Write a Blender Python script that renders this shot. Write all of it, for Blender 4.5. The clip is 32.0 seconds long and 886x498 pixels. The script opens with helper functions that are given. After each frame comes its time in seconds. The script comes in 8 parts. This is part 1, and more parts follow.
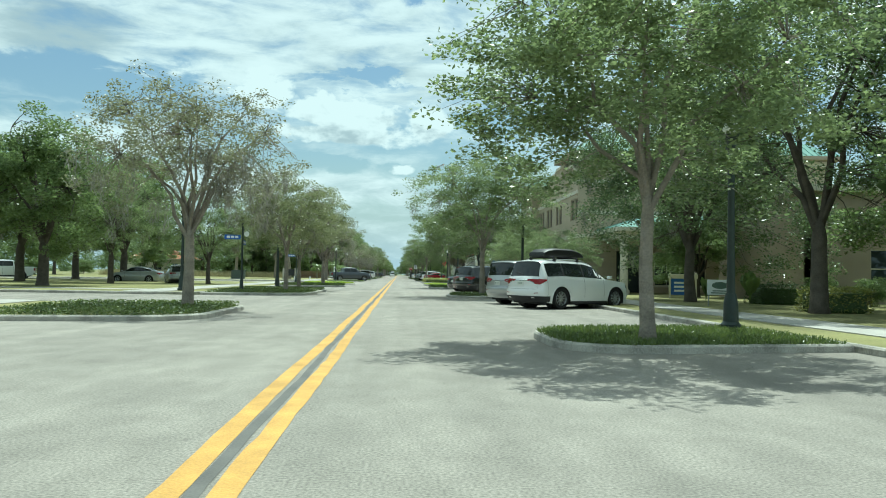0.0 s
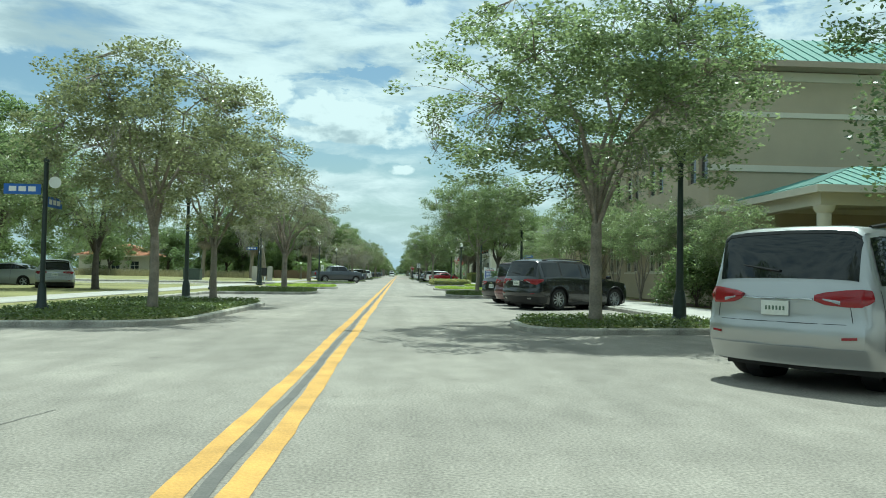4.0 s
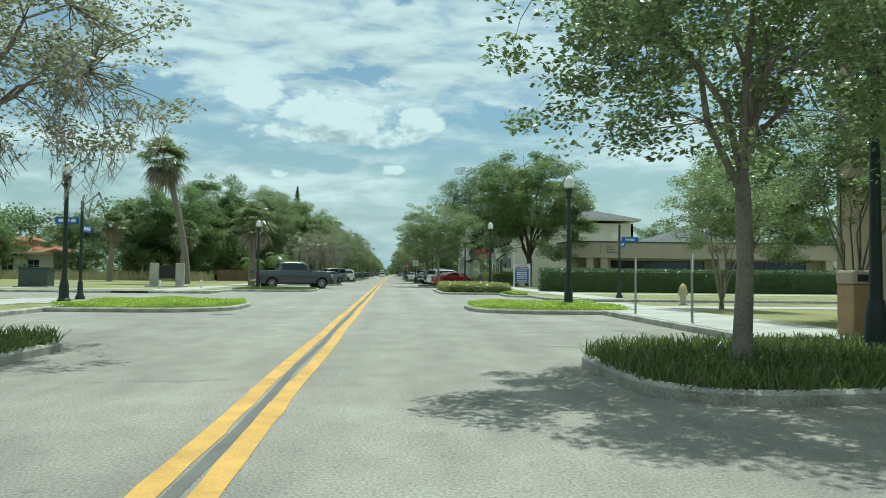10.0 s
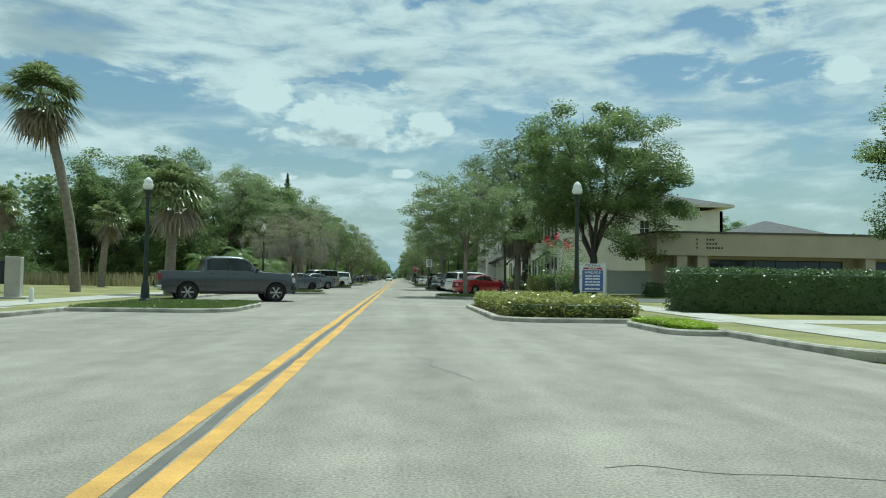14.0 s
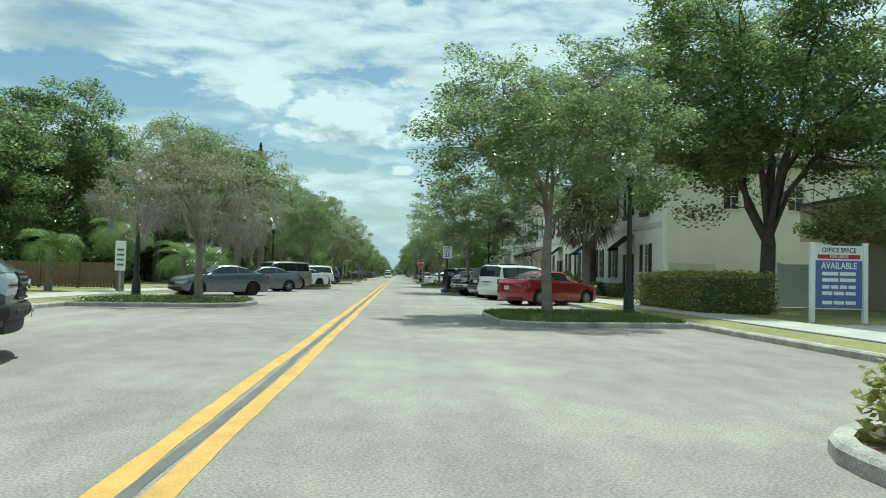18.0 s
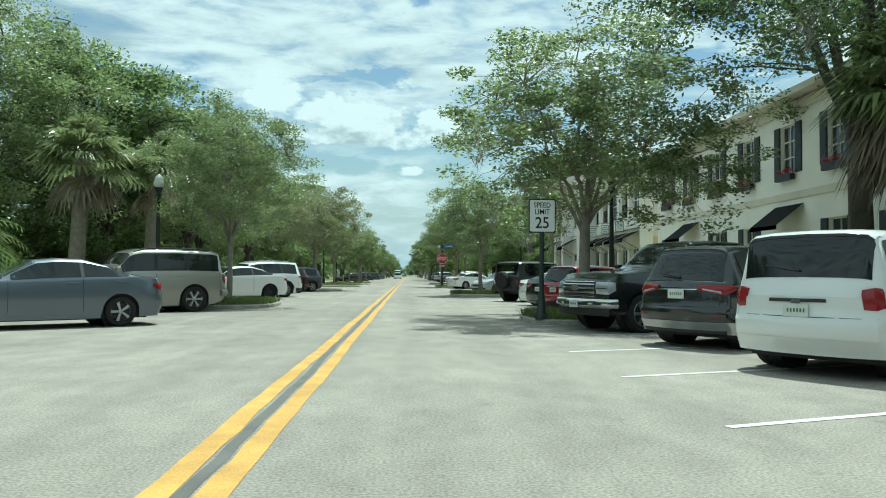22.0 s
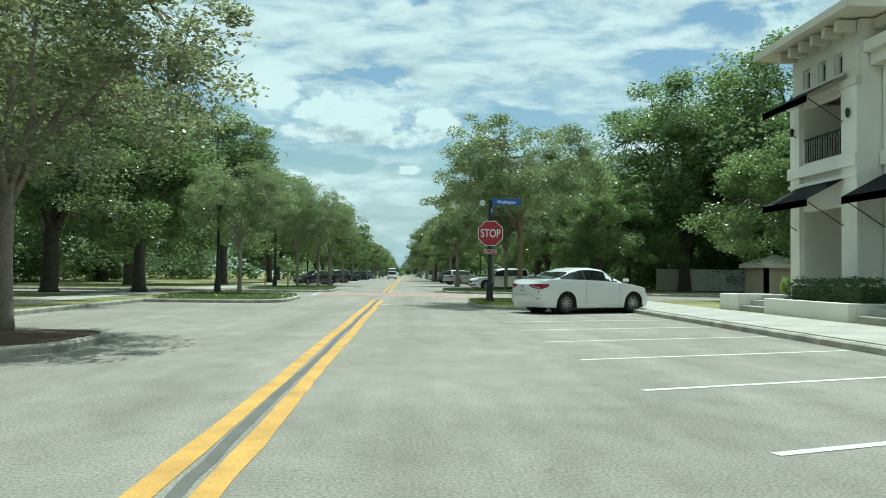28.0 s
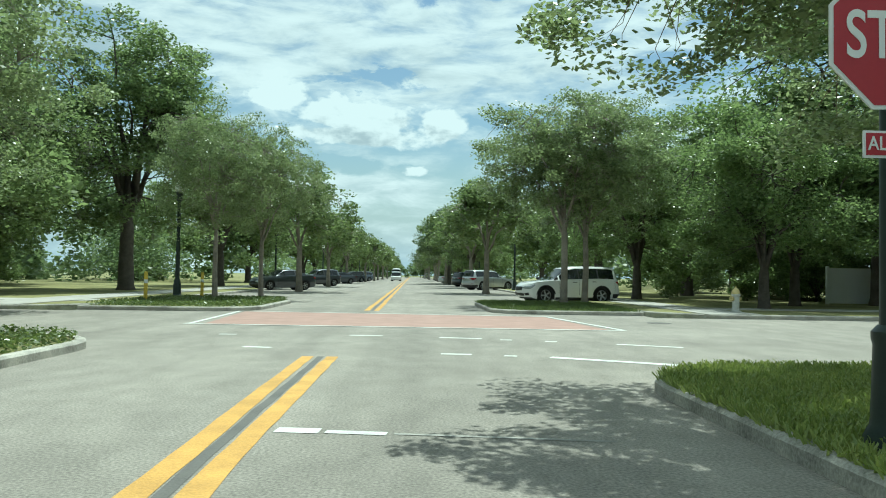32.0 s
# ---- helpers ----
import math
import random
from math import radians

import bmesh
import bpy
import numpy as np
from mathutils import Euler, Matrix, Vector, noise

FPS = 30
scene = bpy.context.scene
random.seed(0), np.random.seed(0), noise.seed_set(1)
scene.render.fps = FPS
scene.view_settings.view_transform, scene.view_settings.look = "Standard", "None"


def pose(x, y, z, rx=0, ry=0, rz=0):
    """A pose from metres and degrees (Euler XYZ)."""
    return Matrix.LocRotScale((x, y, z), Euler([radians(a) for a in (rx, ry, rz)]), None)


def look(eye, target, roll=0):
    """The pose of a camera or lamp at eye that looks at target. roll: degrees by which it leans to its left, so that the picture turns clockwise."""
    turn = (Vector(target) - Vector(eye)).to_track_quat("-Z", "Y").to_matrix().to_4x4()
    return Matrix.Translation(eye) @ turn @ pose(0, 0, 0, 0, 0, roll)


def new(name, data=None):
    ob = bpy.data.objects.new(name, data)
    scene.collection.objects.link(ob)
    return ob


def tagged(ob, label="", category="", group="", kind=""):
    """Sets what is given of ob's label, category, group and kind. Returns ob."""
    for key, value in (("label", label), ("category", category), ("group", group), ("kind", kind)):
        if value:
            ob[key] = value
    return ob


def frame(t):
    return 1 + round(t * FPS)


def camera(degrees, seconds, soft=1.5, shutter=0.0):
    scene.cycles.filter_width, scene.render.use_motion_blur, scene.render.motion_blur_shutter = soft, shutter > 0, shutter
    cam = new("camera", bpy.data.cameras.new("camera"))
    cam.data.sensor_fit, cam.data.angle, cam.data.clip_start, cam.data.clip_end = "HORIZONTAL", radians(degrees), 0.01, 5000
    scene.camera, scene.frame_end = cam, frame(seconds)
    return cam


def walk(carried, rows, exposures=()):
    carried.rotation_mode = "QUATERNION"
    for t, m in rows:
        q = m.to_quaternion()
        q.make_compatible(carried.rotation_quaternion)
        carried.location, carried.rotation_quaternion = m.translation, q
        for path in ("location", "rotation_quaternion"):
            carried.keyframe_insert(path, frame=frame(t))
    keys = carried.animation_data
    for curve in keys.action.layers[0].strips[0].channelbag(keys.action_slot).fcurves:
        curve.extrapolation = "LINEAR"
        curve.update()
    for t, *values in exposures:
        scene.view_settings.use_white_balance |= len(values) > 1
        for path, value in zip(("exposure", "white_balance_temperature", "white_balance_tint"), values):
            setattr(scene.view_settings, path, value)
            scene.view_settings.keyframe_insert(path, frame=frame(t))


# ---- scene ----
cam = camera(60.48, 32.0, soft=1.0)
PATH = [
    (0.0, pose(0.986, -0.000, 1.10, 91.947, -0.971, -3.341)),
    (0.5, pose(0.987, 2.516, 1.10, 91.961, -0.916, -3.424)),
    (1.0, pose(0.962, 5.197, 1.10, 91.964, -0.877, -3.463)),
    (1.5, pose(0.952, 7.693, 1.10, 91.975, -0.874, -3.481)),
    (2.0, pose(0.957, 10.620, 1.10, 91.965, -0.913, -3.484)),
    (2.5, pose(0.958, 13.101, 1.10, 91.954, -0.951, -3.431)),
    (3.0, pose(0.941, 16.000, 1.10, 91.951, -0.975, -3.388)),
    (3.5, pose(0.921, 18.654, 1.10, 91.966, -1.011, -3.368)),
    (4.0, pose(0.932, 21.541, 1.10, 91.943, -1.029, -3.359)),
    (4.5, pose(0.943, 24.077, 1.10, 91.936, -0.997, -3.346)),
    (6.5, pose(0.951, 34.697, 1.10, 91.912, -0.541, -3.581)),
    (7.0, pose(0.937, 37.241, 1.10, 91.928, -0.493, -3.677)),
    (7.5, pose(0.939, 39.487, 1.10, 91.936, -0.498, -3.773)),
    (8.0, pose(0.964, 42.219, 1.10, 91.952, -0.553, -3.892)),
    (8.5, pose(0.990, 44.479, 1.10, 91.940, -0.603, -3.986)),
    (9.0, pose(0.998, 47.163, 1.10, 91.923, -0.626, -4.019)),
    (9.5, pose(1.011, 49.575, 1.10, 91.910, -0.636, -4.055)),
    (10.0, pose(1.054, 52.317, 1.10, 91.934, -0.619, -4.009)),
    (10.5, pose(1.115, 55.005, 1.10, 91.955, -0.602, -3.989)),
    (11.0, pose(1.175, 57.951, 1.10, 92.016, -0.604, -3.966)),
    (11.5, pose(1.228, 60.485, 1.10, 92.062, -0.632, -3.887)),
    (12.0, pose(1.252, 63.472, 1.10, 92.119, -0.697, -3.846)),
    (12.5, pose(1.249, 65.927, 1.10, 92.131, -0.762, -3.769)),
    (13.0, pose(1.271, 69.032, 1.10, 92.178, -0.777, -3.649)),
    (13.5, pose(1.319, 71.588, 1.10, 92.178, -0.798, -3.496)),
    (14.0, pose(1.367, 74.749, 1.10, 92.220, -0.879, -3.377)),
    (14.5, pose(1.376, 77.482, 1.10, 92.260, -0.956, -3.273)),
    (16.5, pose(1.323, 89.390, 1.10, 92.064, -1.346, -3.220)),
    (17.0, pose(1.302, 92.643, 1.10, 92.057, -1.349, -3.241)),
    (17.5, pose(1.286, 95.673, 1.10, 92.064, -1.328, -3.340)),
    (18.0, pose(1.272, 99.140, 1.10, 91.999, -1.286, -3.408)),
    (18.5, pose(1.263, 102.183, 1.10, 91.929, -1.199, -3.420)),
    (19.0, pose(1.270, 105.773, 1.10, 91.900, -1.112, -3.408)),
    (19.5, pose(1.318, 109.100, 1.10, 91.905, -1.028, -3.266)),
    (20.0, pose(1.337, 112.864, 1.10, 91.960, -0.956, -3.059)),
    (20.5, pose(1.325, 116.108, 1.10, 92.000, -0.856, -2.910)),
    (21.0, pose(1.254, 119.656, 1.10, 91.974, -0.719, -2.767)),
    (21.5, pose(1.183, 122.829, 1.10, 91.964, -0.543, -2.706)),
    (22.0, pose(1.099, 126.215, 1.10, 91.977, -0.421, -2.619)),
    (22.5, pose(1.066, 129.515, 1.10, 91.962, -0.389, -2.570)),
    (23.0, pose(1.044, 133.239, 1.10, 91.964, -0.456, -2.531)),
    (23.5, pose(1.026, 136.393, 1.10, 91.961, -0.569, -2.570)),
    (24.0, pose(1.031, 139.880, 1.10, 91.903, -0.690, -2.625)),
    (24.5, pose(1.038, 143.144, 1.10, 91.892, -0.788, -2.679)),
    (25.0, pose(1.040, 146.574, 1.10, 91.902, -0.857, -2.710)),
    (25.5, pose(1.023, 149.716, 1.10, 91.951, -0.866, -2.733)),
    (27.5, pose(1.068, 162.845, 1.10, 91.961, -0.756, -2.921)),
    (28.0, pose(1.124, 166.268, 1.10, 91.926, -0.724, -2.840)),
    (28.5, pose(1.185, 169.196, 1.10, 91.905, -0.683, -2.693)),
    (29.0, pose(1.216, 172.507, 1.10, 91.938, -0.701, -2.569)),
    (29.5, pose(1.235, 175.148, 1.10, 91.925, -0.749, -2.515)),
    (30.0, pose(1.219, 178.087, 1.10, 91.914, -0.759, -2.507)),
    (30.5, pose(1.204, 180.632, 1.10, 91.934, -0.777, -2.556)),
    (31.0, pose(1.195, 183.422, 1.10, 91.980, -0.824, -2.536)),
    (31.5, pose(1.204, 185.767, 1.10, 92.027, -0.870, -2.477)),
    (32.0, pose(1.203, 188.197, 1.10, 92.019, -0.905, -2.345)),
]
walk(cam, PATH, exposures=[(t, e, 5680, -15.0) for t, e in ((0.0, 0.10), (4.0, 0.08), (7.0, 0.02), (9.0, 0.0), (11.0, -0.22), (14.0, -0.25), (17.0, -0.05), (20.0, 0.10), (24.0, 0.10), (28.0, 0.0), (32.0, 0.08))])

# ---- world and sun ----
SUN_AZ = radians(20)      # clockwise from the way ahead (+y)
SUN_EL = radians(68)
world = bpy.data.worlds.new("world")
scene.world = world
world.use_nodes = True
wn, wl = world.node_tree.nodes, world.node_tree.links
wn.clear()
w_out = wn.new("ShaderNodeOutputWorld")
w_bg = wn.new("ShaderNodeBackground")
w_sky = wn.new("ShaderNodeTexSky")
w_sky.sky_type = "NISHITA"
w_sky.sun_disc = False
w_sky.sun_elevation = SUN_EL
w_sky.sun_rotation = SUN_AZ
w_sky.altitude, w_sky.air_density, w_sky.dust_density, w_sky.ozone_density = 10, 1.3, 1.0, 1.5
w_bg.inputs["Strength"].default_value = 0.09


def wmath(op, a, b=None, c=None):
    n = wn.new("ShaderNodeMath")
    n.operation = op
    for i, v in enumerate((a, b, c)):
        if v is None:
            continue
        if isinstance(v, (int, float)):
            n.inputs[i].default_value = v
        else:
            wl.new(v, n.inputs[i])
    return n.outputs[0]


# clouds: layers of noise on a flat deck seen from below, and banks of cumulus low over the road's end
w_tc = wn.new("ShaderNodeTexCoord")
w_sep = wn.new("ShaderNodeSeparateXYZ")
wl.new(w_tc.outputs["Generated"], w_sep.inputs[0])
wx, wy, wz = w_sep.outputs
w_den = wmath("ADD", wmath("MAXIMUM", wz, 0.0), 0.09)
w_deck = wn.new("ShaderNodeCombineXYZ")
wl.new(wmath("DIVIDE", wx, w_den), w_deck.inputs[0])
wl.new(wmath("DIVIDE", wy, w_den), w_deck.inputs[1])
w_deck.inputs[2].default_value = 3.7


def wnoise(vec, scale, detail, rough, dist=0.0):
    n = wn.new("ShaderNodeTexNoise")
    n.inputs["Scale"].default_value = scale
    n.inputs["Detail"].default_value = detail
    n.inputs["Roughness"].default_value = rough
    n.inputs["Distortion"].default_value = dist
    wl.new(vec, n.inputs["Vector"])
    return n.outputs["Fac"]


def wramp(v, lo, hi):
    n = wn.new("ShaderNodeMapRange")
    n.interpolation_type = "SMOOTHSTEP"
    n.inputs["From Min"].default_value, n.inputs["From Max"].default_value = lo, hi
    wl.new(v, n.inputs["Value"])
    return n.outputs[0]


def wvec(kx, ky, dy=0.0):
    """Direction as azimuth and elevation, each stretched, for cloud noise."""
    n = wn.new("ShaderNodeCombineXYZ")
    wl.new(wmath("MULTIPLY", w_az, kx), n.inputs[0])
    wl.new(wmath("MULTIPLY_ADD", w_el, ky, dy), n.inputs[1])
    return n.outputs[0]


w_az = wmath("ARCTAN2", wx, wy)
w_el = wmath("ARCSINE", wz)
w_wisp = wnoise(w_deck.outputs[0], 2.3, 8, 0.62, 0.8)
w_puff, w_puff_up = (wnoise(wvec(9.0, 15.0, d), 1.9, 12, 0.58, 0.1) for d in (0.0, 0.22))
w_soft = wnoise(wvec(9.0, 15.0), 0.9, 9, 0.6, 0.5)
w_streak, w_streak_up = (wnoise(wvec(6.0, 21.0, d), 1.5, 12, 0.6, 0.35) for d in (0.0, 0.25))


w_az_w = wmath("ADD", w_az, wmath("ADD", wmath("MULTIPLY", wmath("SUBTRACT", w_soft, 0.5), 0.34), wmath("MULTIPLY", wmath("SUBTRACT", w_puff, 0.5), 0.12)))
w_el_w = wmath("ADD", w_el, wmath("ADD", wmath("MULTIPLY", wmath("SUBTRACT", w_streak, 0.5), 0.08), wmath("MULTIPLY", wmath("SUBTRACT", w_soft, 0.5), 0.05)))


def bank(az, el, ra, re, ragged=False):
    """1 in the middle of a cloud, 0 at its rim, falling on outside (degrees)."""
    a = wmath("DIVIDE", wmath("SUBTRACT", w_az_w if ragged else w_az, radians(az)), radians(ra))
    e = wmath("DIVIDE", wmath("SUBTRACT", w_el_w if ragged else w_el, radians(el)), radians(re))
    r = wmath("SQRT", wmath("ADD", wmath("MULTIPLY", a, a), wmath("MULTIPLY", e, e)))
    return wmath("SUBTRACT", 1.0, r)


def most(*v):
    out = v[0]
    for k in v[1:]:
        out = wmath("MAXIMUM", out, k)
    return out


def swing(noise_, k):
    return wmath("MULTIPLY", wmath("SUBTRACT", noise_, 0.5), k)


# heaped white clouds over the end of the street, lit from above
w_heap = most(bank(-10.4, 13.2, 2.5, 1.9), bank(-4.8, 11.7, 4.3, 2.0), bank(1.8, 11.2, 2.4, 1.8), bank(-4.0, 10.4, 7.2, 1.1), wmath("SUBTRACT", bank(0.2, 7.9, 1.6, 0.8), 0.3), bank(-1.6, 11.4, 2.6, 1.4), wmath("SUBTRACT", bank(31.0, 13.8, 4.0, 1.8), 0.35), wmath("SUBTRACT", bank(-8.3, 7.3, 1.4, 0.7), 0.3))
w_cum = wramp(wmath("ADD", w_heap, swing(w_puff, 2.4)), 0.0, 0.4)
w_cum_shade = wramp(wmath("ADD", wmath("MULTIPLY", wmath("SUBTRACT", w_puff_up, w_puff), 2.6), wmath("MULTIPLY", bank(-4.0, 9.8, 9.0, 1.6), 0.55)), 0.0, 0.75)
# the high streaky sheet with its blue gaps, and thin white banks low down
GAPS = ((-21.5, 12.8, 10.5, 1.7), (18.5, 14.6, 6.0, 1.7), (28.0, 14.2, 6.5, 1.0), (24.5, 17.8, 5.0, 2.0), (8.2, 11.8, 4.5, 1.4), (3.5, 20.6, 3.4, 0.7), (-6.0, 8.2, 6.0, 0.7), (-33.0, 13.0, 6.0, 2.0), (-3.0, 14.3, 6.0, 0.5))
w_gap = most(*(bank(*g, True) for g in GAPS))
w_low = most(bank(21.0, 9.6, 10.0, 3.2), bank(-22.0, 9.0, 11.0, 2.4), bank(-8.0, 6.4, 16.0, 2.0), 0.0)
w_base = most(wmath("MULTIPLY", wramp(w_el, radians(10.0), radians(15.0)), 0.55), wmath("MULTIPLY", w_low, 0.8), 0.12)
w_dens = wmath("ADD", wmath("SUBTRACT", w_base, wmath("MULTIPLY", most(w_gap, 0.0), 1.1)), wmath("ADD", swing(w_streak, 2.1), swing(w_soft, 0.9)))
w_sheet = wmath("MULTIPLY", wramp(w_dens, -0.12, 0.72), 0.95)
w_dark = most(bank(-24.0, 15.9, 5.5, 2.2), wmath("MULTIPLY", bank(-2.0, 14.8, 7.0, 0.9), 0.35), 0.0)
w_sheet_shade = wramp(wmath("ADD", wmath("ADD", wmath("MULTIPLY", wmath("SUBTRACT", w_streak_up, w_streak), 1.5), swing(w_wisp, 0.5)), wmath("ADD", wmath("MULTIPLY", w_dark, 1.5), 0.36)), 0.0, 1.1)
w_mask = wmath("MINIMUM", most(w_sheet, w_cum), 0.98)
w_pick = wn.new("ShaderNodeMix")
wl.new(w_cum, w_pick.inputs["Factor"])
wl.new(w_sheet_shade, w_pick.inputs["A"])
wl.new(w_cum_shade, w_pick.inputs["B"])
w_shade = w_pick.outputs["Result"]
w_col = wn.new("ShaderNodeMix")
w_col.data_type = "RGBA"
w_col.inputs["A"].default_value = (9.2, 9.65, 9.75, 1)
w_col.inputs["B"].default_value = (5.2, 5.9, 6.3, 1)
wl.new(w_shade, w_col.inputs["Factor"])
w_mix = wn.new("ShaderNodeMix")
w_mix.data_type = "RGBA"
wl.new(w_mask, w_mix.inputs["Factor"])
w_haze = wn.new("ShaderNodeMix")
w_haze.data_type = "RGBA"
w_haze.inputs["B"].default_value = (5.2, 6.4, 7.3, 1)
wl.new(wramp(wz, 0.15, -0.01), w_haze.inputs["Factor"])
wl.new(w_sky.outputs[0], w_haze.inputs["A"])
wl.new(w_haze.outputs["Result"], w_mix.inputs["A"])
wl.new(w_col.outputs["Result"], w_mix.inputs["B"])
wl.new(w_mix.outputs["Result"], w_bg.inputs["Color"])
wl.new(w_bg.outputs[0], w_out.inputs[0])

sun = new("sun", bpy.data.lights.new("sun", "SUN"))
sun.data.energy, sun.data.angle, sun.data.color = 5.0, radians(0.6), (1.0, 0.95, 0.87)
sun_dir = Vector((math.sin(SUN_AZ) * math.cos(SUN_EL), math.cos(SUN_AZ) * math.cos(SUN_EL), math.sin(SUN_EL)))
sun.matrix_world = look(sun_dir * 300, (0, 0, 0))
scene.view_settings.exposure = 0.0

# ---- materials ----
def material(name, rgb, rough=0.7, metal=0.0, spec=0.5, var=0.25, scale=3.0, fine=60.0, bump=0.0, dark=0.55, island=0.0, coat=0.0, obj_rand=0.0):
    """Principled surface with two scales of mottling and a fine relief."""
    m = bpy.data.materials.new(name)
    m.use_nodes = True
    nt = m.node_tree
    b = nt.nodes["Principled BSDF"]
    b.inputs["Roughness"].default_value = rough
    b.inputs["Metallic"].default_value = metal
    b.inputs["Specular IOR Level"].default_value = spec
    b.inputs["Coat Weight"].default_value = coat
    b.inputs["Coat Roughness"].default_value = 0.04
    tc = nt.nodes.new("ShaderNodeTexCoord")
    n1 = nt.nodes.new("ShaderNodeTexNoise")
    n1.inputs["Scale"].default_value, n1.inputs["Detail"].default_value = scale, 5
    n2 = nt.nodes.new("ShaderNodeTexNoise")
    n2.inputs["Scale"].default_value, n2.inputs["Detail"].default_value = fine, 3
    for n in (n1, n2):
        nt.links.new(tc.outputs["Object"], n.inputs["Vector"])
    add = nt.nodes.new("ShaderNodeMath")
    add.operation = "MULTIPLY_ADD"
    add.inputs[1].default_value = 0.6
    nt.links.new(n1.outputs["Fac"], add.inputs[0])
    half = nt.nodes.new("ShaderNodeMath")
    half.operation = "MULTIPLY"
    half.inputs[1].default_value = 0.4
    nt.links.new(n2.outputs["Fac"], half.inputs[0])
    nt.links.new(half.outputs[0], add.inputs[2])
    value = add.outputs[0]
    if island or obj_rand:
        if island:
            g = nt.nodes.new("ShaderNodeNewGeometry")
            src = g.outputs["Random Per Island"]
        else:
            g = nt.nodes.new("ShaderNodeObjectInfo")
            src = g.outputs["Random"]
        mx = nt.nodes.new("ShaderNodeMix")
        mx.inputs["Factor"].default_value = island or obj_rand
        nt.links.new(value, mx.inputs["A"])
        nt.links.new(src, mx.inputs["B"])
        value = mx.outputs["Result"]
    ramp = nt.nodes.new("ShaderNodeValToRGB")
    lo = [c * (1 - var * 1.3) for c in rgb]
    hi = [min(c * (1 + var * 1.3), 1) for c in rgb]
    ramp.color_ramp.elements[0].position, ramp.color_ramp.elements[1].position = 0.25, 0.75
    ramp.color_ramp.elements[0].color = (*lo, 1)
    ramp.color_ramp.elements[1].color = (*hi, 1)
    nt.links.new(value, ramp.inputs["Fac"])
    nt.links.new(ramp.outputs["Color"], b.inputs["Base Color"])
    if bump:
        bp = nt.nodes.new("ShaderNodeBump")
        bp.inputs["Strength"].default_value = bump
        bp.inputs["Distance"].default_value = 0.02
        nt.links.new(n2.outputs["Fac"], bp.inputs["Height"])
        nt.links.new(bp.outputs[0], b.inputs["Normal"])
    return m


def leafy(name, rgb, rgb2, gloss=0.42, trans=0.45):
    """Foliage: two greens mixed leaf by leaf and clump by clump, partly letting the light through."""
    m = bpy.data.materials.new(name)
    m.use_nodes = True
    nt = m.node_tree
    b = nt.nodes["Principled BSDF"]
    b.inputs["Roughness"].default_value = gloss - 0.08
    b.inputs["Specular IOR Level"].default_value = 0.62
    g = nt.nodes.new("ShaderNodeNewGeometry")
    tc = nt.nodes.new("ShaderNodeTexCoord")
    n1 = nt.nodes.new("ShaderNodeTexNoise")
    n1.inputs["Scale"].default_value, n1.inputs["Detail"].default_value = 0.9, 3
    nt.links.new(tc.outputs["Object"], n1.inputs["Vector"])
    mx = nt.nodes.new("ShaderNodeMix")
    mx.inputs["Factor"].default_value = 0.5
    nt.links.new(n1.outputs["Fac"], mx.inputs["A"])
    nt.links.new(g.outputs["Random Per Island"], mx.inputs["B"])
    ramp = nt.nodes.new("ShaderNodeValToRGB")
    ramp.color_ramp.elements[0].position, ramp.color_ramp.elements[1].position = 0.2, 0.85
    ramp.color_ramp.elements[0].color, ramp.color_ramp.elements[1].color = (*rgb, 1), (*rgb2, 1)
    nt.links.new(mx.outputs["Result"], ramp.inputs["Fac"])
    nt.links.new(ramp.outputs["Color"], b.inputs["Base Color"])
    tr = nt.nodes.new("ShaderNodeBsdfTranslucent")
    nt.links.new(ramp.outputs["Color"], tr.inputs["Color"])
    ms = nt.nodes.new("ShaderNodeMixShader")
    ms.inputs[0].default_value = trans
    out = nt.nodes["Material Output"]
    nt.links.new(b.outputs[0], ms.inputs[1])
    nt.links.new(tr.outputs[0], ms.inputs[2])
    nt.links.new(ms.outputs[0], out.inputs["Surface"])
    return m


def pane_glass(name, tint=(0.02, 0.025, 0.028), rough=0.03):
    m = bpy.data.materials.new(name)
    m.use_nodes = True
    b = m.node_tree.nodes["Principled BSDF"]
    b.inputs["Base Color"].default_value = (*tint, 1)
    b.inputs["Roughness"].default_value = rough
    b.inputs["Specular IOR Level"].default_value = 0.5
    return m


def sheer_glass(name, clear=0.7):
    """Thin car glass that can be seen through, with a gloss of its own."""
    m = bpy.data.materials.new(name)
    m.use_nodes = True
    nt = m.node_tree
    b = nt.nodes["Principled BSDF"]
    b.inputs["Base Color"].default_value = (0.012, 0.015, 0.016, 1)
    b.inputs["Roughness"].default_value = 0.03
    t = nt.nodes.new("ShaderNodeBsdfTransparent")
    t.inputs[0].default_value = (0.86, 0.9, 0.88, 1)
    x = nt.nodes.new("ShaderNodeMixShader")
    x.inputs[0].default_value = clear
    nt.links.new(b.outputs[0], x.inputs[1])
    nt.links.new(t.outputs[0], x.inputs[2])
    nt.links.new(x.outputs[0], nt.nodes["Material Output"].inputs[0])
    return m


def clear_glass(name):
    m = bpy.data.materials.new(name)
    m.use_nodes = True
    b = m.node_tree.nodes["Principled BSDF"]
    b.inputs["Base Color"].default_value = (0.93, 0.93, 0.9, 1)
    b.inputs["Roughness"].default_value = 0.35
    b.inputs["Transmission Weight"].default_value = 0.2
    return m




